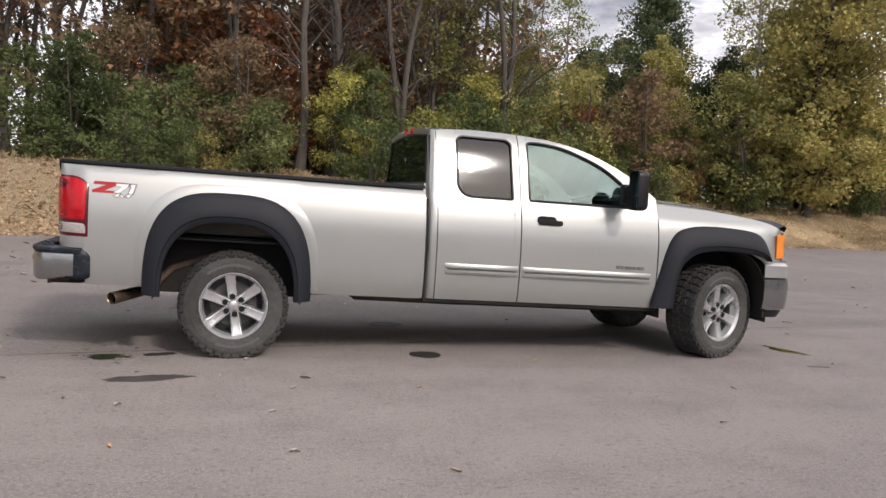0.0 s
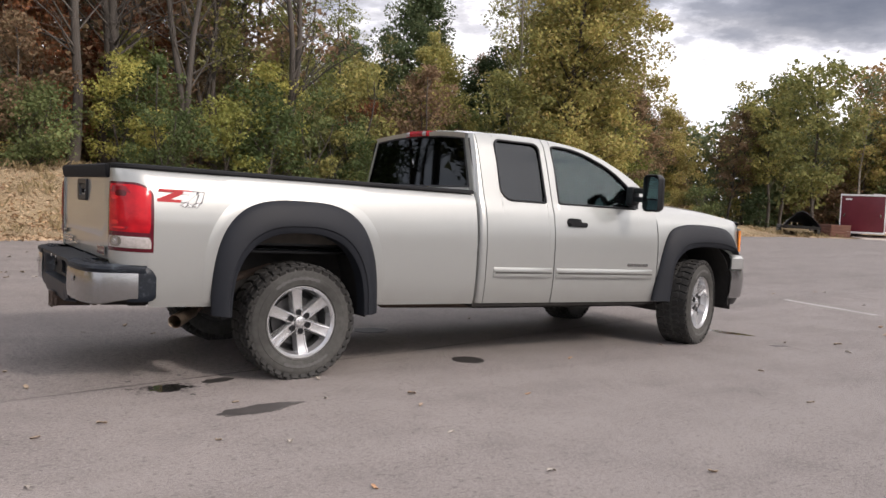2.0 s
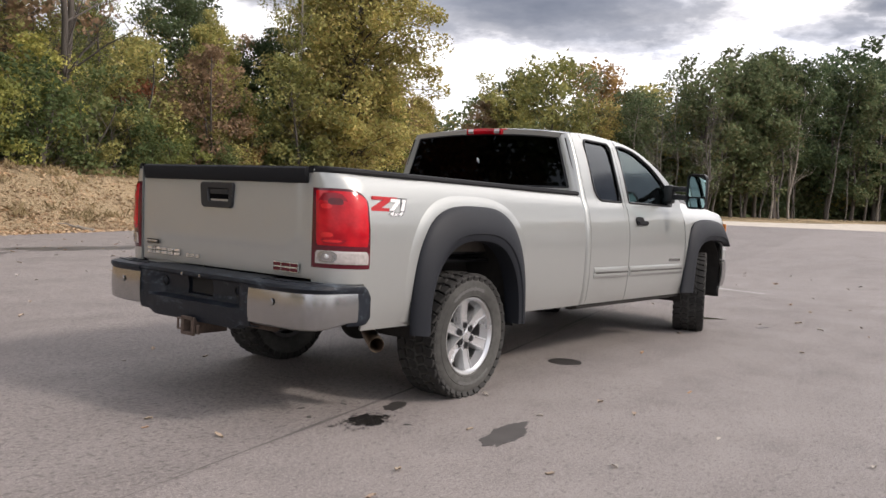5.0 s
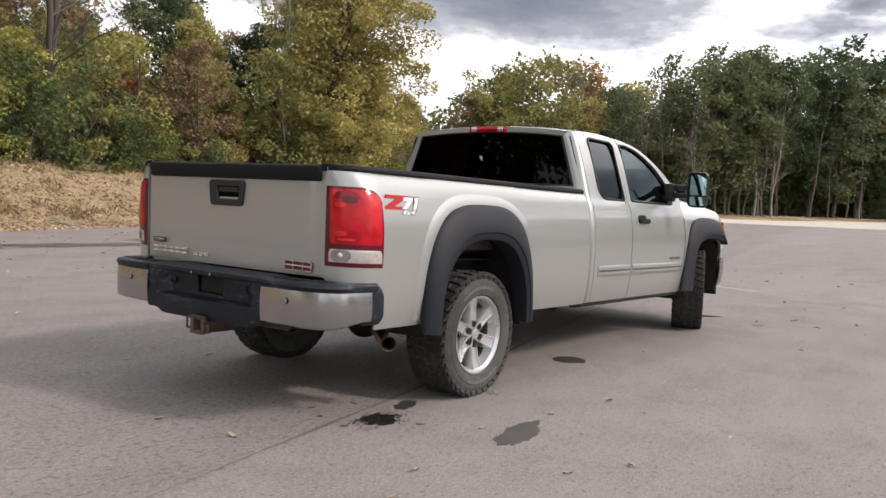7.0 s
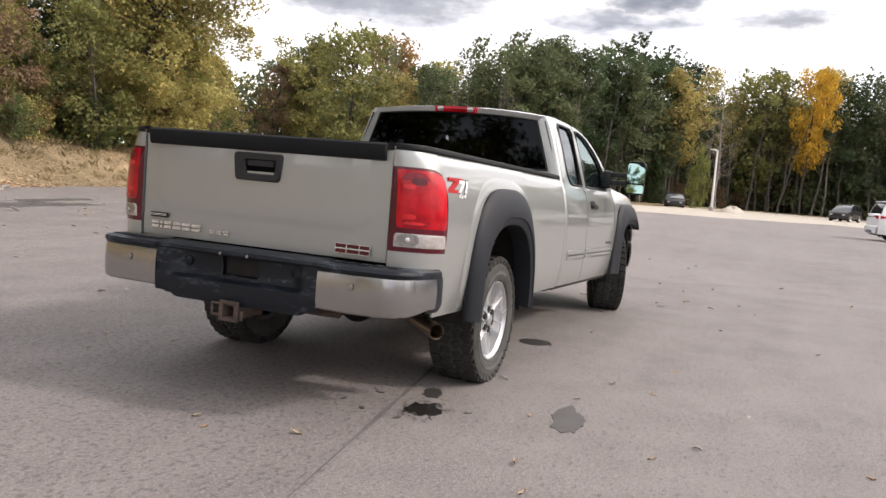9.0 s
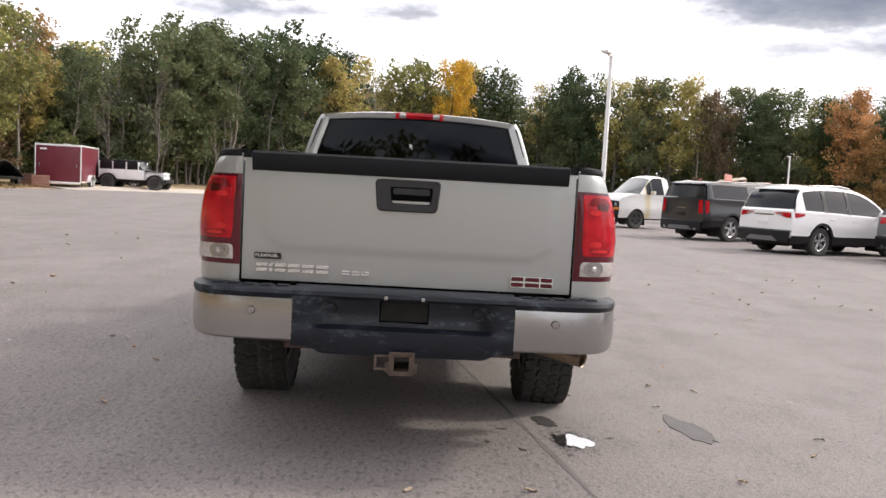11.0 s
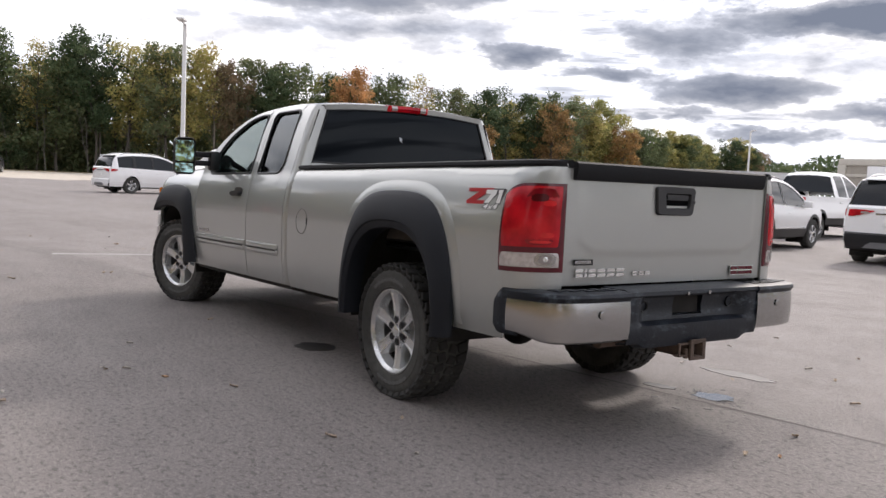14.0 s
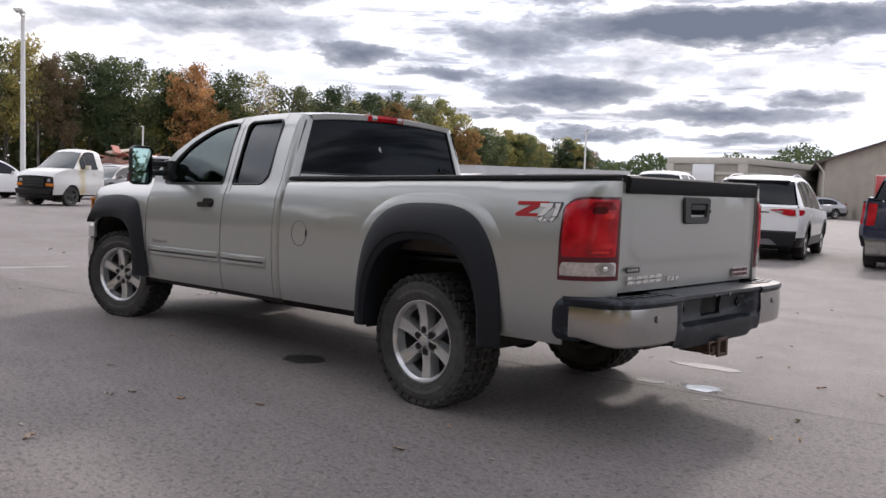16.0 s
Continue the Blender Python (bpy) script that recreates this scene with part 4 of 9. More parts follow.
    for y in (0.335, -0.335):
        bm = bmesh.new()
        lathe(bm, [(0.0, -0.012), (0.018, -0.012), (0.022, 0.0), (0.028, 0.002), (0.030, -0.004)], 18, "x")
        bmesh.ops.rotate(bm, cent=(0, 0, 0), matrix=Matrix.Rotation(math.pi, 3, "Z"), verts=bm.verts)
        bmesh.ops.translate(bm, vec=(-1.345, y, 0.672), verts=bm.verts)
        raked("sensor_hole", bm, BLACK, bumper)
    bm = bmesh.new()
    box(bm, -1.30, -1.22, -0.90, 0.90, 0.56, 0.74, 0.02)
    raked("bumper_beam", bm, UNDER, bumper)
    # towing hitch
    hitch = new("tow_hitch")
    hitch.parent = truck
    hitch["label"] = "rusty receiver hitch"
    bm = bmesh.new()
    tube(bm, [(-1.25, -0.55, 0.50), (-1.25, 0.55, 0.50)], 0.035, 12)
    raked("cross_tube", bm, RUST, hitch)
    bm = bmesh.new()
    for y0, y1, z0, z1 in ((-0.044, -0.034, 0.40, 0.49), (0.034, 0.044, 0.40, 0.49), (-0.044, 0.044, 0.40, 0.41), (-0.044, 0.044, 0.48, 0.49)):
        box(bm, -1.430, -1.18, y0, y1, z0, z1, 0.002)
    box(bm, -1.430, -1.416, -0.052, 0.052, 0.392, 0.405, 0.002)
    box(bm, -1.430, -1.416, -0.052, 0.052, 0.485, 0.498, 0.002)
    for y in (-0.058, 0.044):
        box(bm, -1.430, -1.416, y, y + 0.014, 0.392, 0.498, 0.002)
    raked("receiver", bm, RUST, hitch)
    bm = bmesh.new()
    box(bm, -1.41, -1.37, -0.035, 0.125, 0.470, 0.480, 0.004)
    box(bm, -1.41, -1.37, 0.065, 0.125, 0.410, 0.420, 0.004)
    box(bm, -1.41, -1.40, 0.112, 0.125, 0.412, 0.476, 0.004)
    for y in (-0.062, 0.062):
        tube(bm, [(-1.40, y, 0.45), (-1.40, y + 0.001, 0.400)], 0.012, 8)
    raked("chain_plate", bm, RUST, hitch)


def cab(truck):
    def edge(x):
        return spline_at(ROOF_EDGE, x)

    def round_win(x, x0, x1, r0, r1):
        """How far a rounded corner cuts in at x."""
        if x < x0 + r0:
            d = max(0.0, r0 - (x - x0))
            return r0 - math.sqrt(max(0.0, r0 * r0 - d * d))
        if x > x1 - r1:
            d = max(0.0, r1 - (x1 - x))
            return r1 - math.sqrt(max(0.0, r1 * r1 - d * d))
        return 0.0

    FRONT_TOP = [(2.27, 1.795), (2.40, 1.797), (2.60, 1.768), (2.80, 1.700), (2.93, 1.640), (3.06, 1.552), (3.14, 1.480), (3.185, 1.425)]

    def rear_win(x):
        if not 1.68 <= x <= 2.14:
            return 1.50, 1.50
        lo, hi = 1.322 + round_win(x, 1.68, 2.14, 0.11, 0.02), 1.800 - round_win(x, 1.68, 2.14, 0.06, 0.06)
        return lo, hi

    def front_win(x):
        if not 2.275 <= x <= 3.185:
            return 1.40, 1.40
        lo, hi = 1.325 + round_win(x, 2.275, 3.185, 0.02, 0.03), spline_at(FRONT_TOP, x) - round_win(x, 2.275, 3.185, 0.03, 0.03)
        return (lo, hi) if hi > lo else (1.40, 1.40)

    cabin = new("cab")
    cabin.parent = truck
    marks = lambda x0, x1: [x0 + d for d in (-0.0015, 0.0, 0.003, 0.010, 0.022, 0.04, 0.06)] + [x1 - d for d in (-0.0015, 0.0, 0.003, 0.010, 0.022, 0.04, 0.06)]
    for s in (1, -1):
        for name, x0, x1, win, wx in (("rear_door", 1.516, 2.196, rear_win, (1.68, 2.14)), ("front_door", 2.205, 3.405, front_win, (2.275, 3.185))):
            xs = columns(x0, x1, 0.04, *marks(*wx))
            low = strip(xs, lambda x: 0.508, lambda x: min(win(x)[0], edge(x)), lambda x, z: side_y(z), 20, s)
            door = raked(name, low, PAINT, cabin)
            up = strip(xs, lambda x: min(win(x)[1], edge(x)), edge, lambda x, z: side_y(z), 6, s)
            raked("door_frame", up, PAINT, door)
            gx = columns(wx[0] + 0.002, wx[1] - 0.002, 0.05, *marks(*wx))
            pane = strip(gx, lambda x: win(x)[0] - 0.006, lambda x: win(x)[1] + 0.006, lambda x, z: side_y(z) - 0.014, 8, s, thick=0.004)
            ob = raked("window_pane", pane, TINT_GLASS if name == "rear_door" else SIDE_GLASS, door, "dark tinted glass" if name == "rear_door" else "clear side glass")
            ob.visible_shadow = False
            ring = [(x, s * (side_y(win(x)[0]) + 0.001), win(x)[0]) for x in gx] + [(x, s * (side_y(win(x)[1]) + 0.001), win(x)[1]) for x in gx[::-1]]
            ring_tube(truck, "window_seal", ring + [ring[0]], 0.010, BLACK, door)
            # rubbing strip
            m0, m1 = (1.585, 2.180) if name == "rear_door" else (2.225, 3.350)
            rows = []
            for x in stations(m0, m1, step=0.1):
                e = 0.25 if x in (m0, m1) else 1.0
                rows.append([(x, s * (side_y(z) + d * e), z) for z, d in ((0.712, -0.002), (0.713, 0.015), (0.728, 0.023), (0.742, 0.022), (0.747, 0.013), (0.757, 0.013), (0.762, 0.022), (0.776, 0.023), (0.792, 0.016), (0.796, -0.002))])
            mould = raked("rubbing_strip", skinned(rows, caps=True), PAINT, door)
            rows = [[(x, s * (side_y(0.752) + 0.0145), 0.747), (x, s * (side_y(0.752) + 0.0165), 0.752), (x, s * (side_y(0.752) + 0.0145), 0.757)] for x in (m0 + 0.012, m1 - 0.012)]
            raked("strip_inlay", skinned(rows, thick=0.001), STEEL, mould)
            if name == "front_door":
                bm = slab(bmesh.new(), rounded(0.165, 0.075, 0.034, 6), 0.004, pose(2.415, s * side_y(1.17) - 0.002 * s, 1.172, 90, 0, 0 if s < 0 else 180))
                raked("door_handle", slab(bm, rounded(0.205, 0.040, 0.019, 6), 0.030, pose(2.445, s * (side_y(1.16) - 0.002), 1.160, 90, 0, 0 if s < 0 else 180), 0.010), BLACK, door, "black plastic door handle")
                bm = bmesh.new()
                for k in range(7):
                    w = 0.028 if k % 3 else 0.036
                    slab(bm, rounded(w, 0.024, 0.004, 2), 0.004, pose(3.055 + 0.036 * k, s * (side_y(0.83) + 0.001), 0.835, 90, 0, 0 if s < 0 else 180))
                raked("door_badge", bm, CHROME, door)
                tri = [(3.085, 1.33), (3.20, 1.33), (3.20, 1.40), (3.10, 1.50)]
                rows = [[(x, s * (side_y(z) + 0.006), z) for x, z in tri[:2]], [(x, s * (side_y(z) + 0.006), z) for x, z in tri[:1:-1]]]
                raked("mirror_sail", skinned(rows, thick=0.012), BLACK, door)
        # cab corner from the door seam round to the back
        rows = []
        for k in range(33):
            z = lerp(0.508, 1.832, k / 32)
            xb = 1.438 + 0.030 * max(0.0, (z - 1.32) / 0.5)
            y = side_y(z)
            rows.append([(1.509, s * y, z), (xb + 0.036, s * y, z), (xb + 0.024, s * (y - 0.006), z), (xb + 0.012, s * (y - 0.022), z), (xb + 0.003, s * (y - 0.045), z), (xb, s * (y - 0.072), z), (xb, s * (y - 0.098), z)])
        raked("cab_corner", skinned(rows, thick=0.012), PAINT, cabin)
        # dark jamb behind the door gaps and along the sill
        rows = [[(x, s * (side_y(z) - 0.028), z) for z in (0.52, 0.9, 1.28)] for x in stations(1.43, 3.45, step=0.1)]
        raked("door_jamb", skinned(rows, thick=0.006), UNDER, cabin)
        rows = [[(x, s * (side_y(z) - 0.028), z) for z in (1.30, 1.5, max(1.55, edge(x) - 0.02))] for x in (1.46, 1.52, 1.60, 1.655)]
        raked("rear_jamb", skinned(rows, thick=0.006), UNDER, cabin)
        rows = [[(x, s * (side_y(z) - 0.025), z) for z in (1.30, 1.45, 1.6, edge(x) - 0.02)] for x in (2.16, 2.20, 2.255)]
        raked("b_pillar", skinned(rows, thick=0.006), UNDER, cabin)
        bm = bmesh.new()
        box(bm, 1.43, 3.45, s * 0.945, s * 0.78, 0.478, 0.52, 0.012)
        raked("sill", bm, UNDER, cabin, "dusty dark door sill")
        tow_mirror(truck, s)
    # back wall, rear glass and header
    zs = [lerp(1.405, 1.792, k / 10) for k in range(11)]
    back = lambda z: 1.438 + 0.030 * max(0.0, (z - 1.32) / 0.5)
    rise = lambda v: 0.034 * (1 - abs(v) ** 2.4)
    rows = [[(back(z) + 0.006, v * (side_y(z) - 0.092), z + rise(v) * smooth(1.405, 1.792, z)) for v in (lerp(-1, 1, j / 16) for j in range(17))] for z in zs]
    ob = raked("rear_window", skinned(rows, thick=0.004), REAR_GLASS, cabin, "dark tinted rear window")
    ob.visible_shadow = False
    ring = [(back(1.405), y, 1.405) for y in (-(side_y(1.405) - 0.098), side_y(1.405) - 0.098)] + [(back(1.792), v * (side_y(1.792) - 0.098), 1.792 + rise(v)) for v in (lerp(1, -1, j / 12) for j in range(13))]
    ring_tube(truck, "rear_window_seal", ring + [ring[0]], 0.010, BLACK, cabin)
    rows = [[(back(z), lerp(-1, 1, j / 12) * (side_y(z) - 0.097), z) for j in range(13)] for z in (0.55, 0.9, 1.2, 1.32, 1.40)]
    raked("back_panel", skinned(rows, thick=0.01), PAINT, cabin)

    def roof_row(x, n=24):
        z, row = edge(x), []
        for j in range(n + 1):
            v = lerp(-1, 1, j / n)
            b = 1 - abs(v) ** 2.4
            row.append((x + (0.10 * smooth(2.4, 3.0, x) - 0.02 * smooth(1.6, 1.5, x)) * (1 - v * v), v * side_y(z), z + (0.046 * b if x < 2.6 else lerp(0.046, 0.020, smooth(2.6, 3.2, x)) * b)))
        return row

    raked("roof", skinned([roof_row(x) for x in stations(1.505, 2.62, step=0.05)], thick=0.012), PAINT, cabin)
    rows = [[(back(1.794), p[1] * 0.92, 1.796 + rise(p[1] / 0.757)) for p in roof_row(1.505)], [(back(1.81) - 0.004, p[1] * 0.945, 1.822 + rise(p[1] / 0.757)) for p in roof_row(1.505)], [(1.512 - 0.02 * (1 - (p[1] / 0.76) ** 2), p[1] * 0.985, p[2] - 0.016) for p in roof_row(1.505)], [(p[0] + 0.001, p[1], p[2] + 0.0005) for p in roof_row(1.505)]]
    raked("roof_header", skinned(rows, thick=0.008), PAINT, cabin)
    wind = [[(p[0], p[1] * 0.955, p[2] - 0.006) for p in roof_row(x)] for x in stations(2.62, 3.40, step=0.08)]
    ob = raked("windscreen", skinned(wind, thick=0.005), SIDE_GLASS, cabin)
    ob.visible_shadow = False
    # small pale decal on the rear window
    raked("window_decal", slab(bmesh.new(), [(0.0, 0.026), (0.004, -0.014), (0.012, -0.004), (0.022, -0.022), (0.028, -0.017), (0.019, 0.000), (0.028, 0.006)], 0.0012, pose(1.4535, 0.068, 1.612, 90, 0, -90)), LETTER_WHITE, cabin, "small pale window decal")
    # third brake light
    rows = []
    for k in range(13):
        y = lerp(0.200, -0.200, k / 12)
        e = 0.2 if k in (0, 12) else 1.0
        x = 1.474
        zc = 1.852 - 0.012 * (y / 0.3) ** 2
        rows.append([(x, y, zc - 0.027), (x - 0.026 * e, y, zc - 0.024), (x - 0.034 * e, y, zc), (x - 0.026 * e, y, zc + 0.022), (x + 0.02, y, zc + 0.027)])
    lamp = raked("high_brake_light", skinned(rows, caps=True), RED_LENS, cabin, "red high-mounted brake light with white ends")
    for y0, y1 in ((0.155, 0.105), (-0.105, -0.155)):
        rows = [[(1.4440, y, 1.831), (1.4370, y, 1.849), (1.4440, y, 1.867)] for y in (y0, (y0 + y1) / 2, y1)]
        raked("cargo_lens", skinned(rows, thick=0.003), CLEAR_LENS, lamp)
    # inside
    inside = new("interior")
    inside.parent = cabin
    raked("cab_floor", boxed(1.44, 3.40, -0.90, 0.90, 0.58, 0.62), CLOTH, inside)
    raked("headliner", skinned([[(p[0], p[1] * 0.93, p[2] - 0.03) for p in roof_row(x)] for x in stations(1.52, 2.60, step=0.2)]), CLOTH, inside)
    bm = bmesh.new()
    rows = [[(x, y, z) for x, z in ((3.42, 0.8), (2.98, 0.95), (2.96, 1.16), (3.02, 1.24), (3.42, 1.30))] for y in (-0.86, 0, 0.86)]
    skin(bm, rows)
    raked("dashboard", bm, BLACK, inside)
    for y in (0.40, -0.40):
        bm = bmesh.new()
        box(bm, 2.28, 2.80, y - 0.26, y + 0.26, 0.86, 1.02, 0.05)
        box(bm, -0.08, 0.08, y - 0.25, y + 0.25, 0.0, 0.58, 0.05, m=pose(2.30, 0, 0.98, 0, -14, 0))
        box(bm, -0.05, 0.05, y - 0.13, y + 0.13, 0.60, 0.78, 0.035, m=pose(2.30, 0, 0.98, 0, -12, 0))
        raked("front_seat", bm, CLOTH, inside)
    bm = bmesh.new()
    box(bm, 1.52, 1.95, -0.70, 0.70, 0.86, 1.02, 0.05)
    box(bm, 1.48, 1.60, -0.70, 0.70, 0.95, 1.42, 0.05)
    raked("rear_bench", bm, CLOTH, inside)
    bm = bmesh.new()
    m = pose(2.83, 0.42, 1.22, 0, -66, 0)
    tube(bm, [m @ Vector((0.19 * math.cos(2 * math.pi * k / 28), 0.19 * math.sin(2 * math.pi * k / 28), 0)) for k in range(29)], 0.016, 8, caps=False)
    box(bm, -0.06, 0.06, -0.07, 0.07, -0.05, -0.01, 0.015, m=m)
    box(bm, -0.02, 0.02, -0.18, 0.18, -0.03, -0.01, 0.005, m=m)
    raked("steering_wheel", bm, BLACK, inside)


def tow_mirror(truck, s):
    mirror = new("tow_mirror")
    mirror.parent = truck
    mirror["label"] = "black extending tow mirror with two panes"
    zb = 1.465
    bm = bmesh.new()
    rows = []
    for d, gw, gh in ((-0.036, 0.985, 0.985), (-0.030, 1.0, 1.0), (0.010, 1.0, 1.0), (0.030, 0.98, 0.98), (0.055, 0.85, 0.92), (0.068, 0.6, 0.75)):
        rows.append([(3.075 + d, s * (1.218 + y * gw), zb + z * gh) for y, z in rounded(0.175, 0.315, 0.042, 5)])
    vs = skin(bm, rows, loop=True)
    bm.faces.new(vs[-1])
    raked("mirror_shell", bm, BLACK, mirror)
    raked("mirror_glass", slab(bmesh.new(), rounded(0.160, 0.185, 0.02, 4), 0.004, pose(3.078 - 0.004 * s, s * 1.218, zb + 0.045, 88.3 if s > 0 else 86.2, 0, -97.5 if s > 0 else -88)), MIRROR, mirror, "clear mirror pane")
    raked("mirror_spot_glass", slab(bmesh.new(), rounded(0.160, 0.080, 0.02, 4), 0.004, pose(3.078 - 0.004 * s, s * 1.218, zb - 0.100, 88.5 if s > 0 else 86.0, 0, -98 if s > 0 else -87)), MIRROR, mirror)
    raked("mirror_back", slab(bmesh.new(), rounded(0.178, 0.306, 0.04, 4), 0.004, pose(3.088, s * 1.218, zb, 90, 0, -90)), BLACK, mirror)
    bm = bmesh.new()
    for z in (zb - 0.055, zb + 0.02):
        box(bm, 3.09, 3.135, s * 0.95, s * 1.14, z - 0.024, z + 0.024, 0.010)
    box(bm, 3.07, 3.165, s * 0.90, s * 0.985, zb - 0.115, zb + 0.055, 0.025)
    raked("mirror_arm", bm, BLACK, mirror)


def front_end(truck):
    nose = new("front_end")
    nose.parent = truck
    hood = lambda x: spline_at(HOOD_LINE, x)
    shrink = lambda x: 0.22 * max(0.0, (x - 4.40) / 0.36) ** 2.2

    def fy(x, z):
        return lower_y(min(z, 1.35)) - 0.06 * smooth(1.20, 1.40, z) - shrink(x)

    c = 3.985
    opening = lambda x: max(0.508, arch(x, c, 0.50 if x < c else 0.64, 0.36, 1.035, 2.9)) if x < 4.46 else 0.865
    for s in (1, -1):
        xs = columns(3.414, 4.70, 0.035, *dense(c, 0.50), 4.459, 4.461)
        raked("front_wing", strip(xs, opening, lambda x: hood(x) - 0.022, fy, 18, s), PAINT, nose)
        pts_o = [(3.36, 0.52), (3.40, 0.68), (3.435, 0.82), (3.465, 0.94), (3.505, 1.05), (3.56, 1.135), (3.63, 1.182), (3.75, 1.212), (3.88, 1.222), (4.00, 1.222), (4.12, 1.217), (4.24, 1.207), (4.34, 1.185), (4.41, 1.135), (4.455, 1.05), (4.475, 0.965)]
        pts_i = [(3.55, 0.52), (3.565, 0.65), (3.58, 0.76), (3.60, 0.835), (3.63, 0.895), (3.68, 0.945), (3.74, 0.982), (3.82, 1.005), (3.92, 1.018), (4.00, 1.022), (4.10, 1.022), (4.20, 1.018), (4.28, 1.010), (4.36, 0.998), (4.42, 0.985), (4.455, 0.958)]
        flare(truck, s, smooth_path(pts_o, 3), smooth_path(pts_i, 3), 0.995)
        arc = [(c + 0.52 * math.copysign(abs(math.sin(v)) ** 0.7, math.sin(v)), 0.42 + 0.635 * abs(math.cos(v)) ** 0.7) for v in (lerp(-1.57, 1.57, k / 26) for k in range(27))]
        raked("wheel_well", skinned([[(x, s * y, z) for y in (0.96, 0.75, 0.5)] for x, z in arc], thick=0.008), UNDER, nose)
        raked("well_front_wall", boxed(4.47, 4.49, s * 0.45, s * 0.955, 0.46, 1.05), UNDER, nose)
        raked("inner_wing", boxed(3.46, 4.5, s * 0.5, s * 0.49, 0.45, 1.05), UNDER, nose)
        # head lamp wrapping the corner
        path = smooth_path([(4.55, s * 0.975), (4.64, s * 0.925), (4.70, s * 0.86), (4.735, s * 0.74), (4.75, s * 0.56)], 4)
        lamp = raked("headlamp", skinned(wrap_rows(path[6:], [0.965, 0.985, 1.09, 1.19, 1.21], lambda z: s * -0.004), thick=0.01), LAMP_GLASS, nose, "clear head lamp with an amber corner")
        raked("turn_lens", skinned(wrap_rows(path[:8], [0.985, 1.0, 1.08, 1.16, 1.19], lambda z: s * -0.010), thick=0.01), AMBER, lamp, "amber turn lens")
        # bumper corner: painted band, chrome face, black air dam
        half = smooth_path([(4.44, s * 0.995), (4.58, s * 0.980), (4.70, s * 0.93), (4.775, s * 0.83), (4.815, s * 0.60), (4.835, s * 0.30), (4.84, 0.0)], 4)
        raked("bumper_cover", skinned(wrap_rows(half, [0.812, 0.818, 0.86, 0.92, 0.945, 0.955], lambda z: -s * (0.008 if 0.815 < z < 0.94 else -0.012)), thick=0.012), PAINT, nose)
        raked("chrome_bumper", skinned(wrap_rows(half, [0.535, 0.545, 0.62, 0.72, 0.80, 0.808], lambda z: -s * (0.016 * (1 - ((z - 0.70) / 0.14) ** 2) - (0.012 if z < 0.54 or z > 0.806 else 0))), thick=0.01), CHROME, nose)
        raked("air_dam", skinned(wrap_rows(half[1:], [0.465, 0.49, 0.53], lambda z: s * (0.030 + 0.5 * (0.53 - z))), thick=0.012), BLACK, nose)
    rows = []
    for x in stations(3.385, 4.72, step=0.06):
        z, half = hood(x), min(0.862, lower_y(1.3) - 0.085 - shrink(x) * 0.9)
        row = []
        for j in range(25):
            v = lerp(-1, 1, j / 24)
            row.append((x + 0.05 * (1 - v * v) * smooth(4.2, 4.7, x), v * half, z - 0.012 + 0.030 * (1 - v**4) + 0.018 * smooth(0.62, 0.5, abs(v))))
        rows.append(row)
    raked("hood", skinned(rows, thick=0.014), PAINT, nose)
    rows = [[(4.725 + 0.052 * (1 - v * v) + dx, v * 0.79, 1.245 + 0.045 * (1 - v**4) + dz) for dx, dz in ((-0.03, 0.0), (0.03, 0.028), (0.055, 0.010), (0.035, -0.03))] for v in (lerp(-1, 1, j / 16) for j in range(17))]
    raked("bug_deflector", skinned(rows, thick=0.004), BLACK, nose, "black plastic bug deflector")
    bm = bmesh.new()
    box(bm, 4.70, 4.755, -0.56, 0.56, 0.96, 1.22, 0.02)
    for k in range(4):
        box(bm, 4.75, 4.775, -0.54, 0.54, 0.99 + 0.055 * k, 1.02 + 0.055 * k, 0.006)
    raked("grille", bm, CHROME, nose)
    raked("cowl", boxed(3.36, 3.47, -0.80, 0.80, 1.385, 1.402, 0.006), BLACK, nose)
    for y in (0.45, -0.25):
        bm = bmesh.new()
        tube(bm, [(3.43, y, 1.412), (3.41, y - 0.25, 1.425), (3.395, y - 0.55 if y > 0 else y - 0.45, 1.43)], 0.009, 6)
        raked("wiper", bm, BLACK, nose)


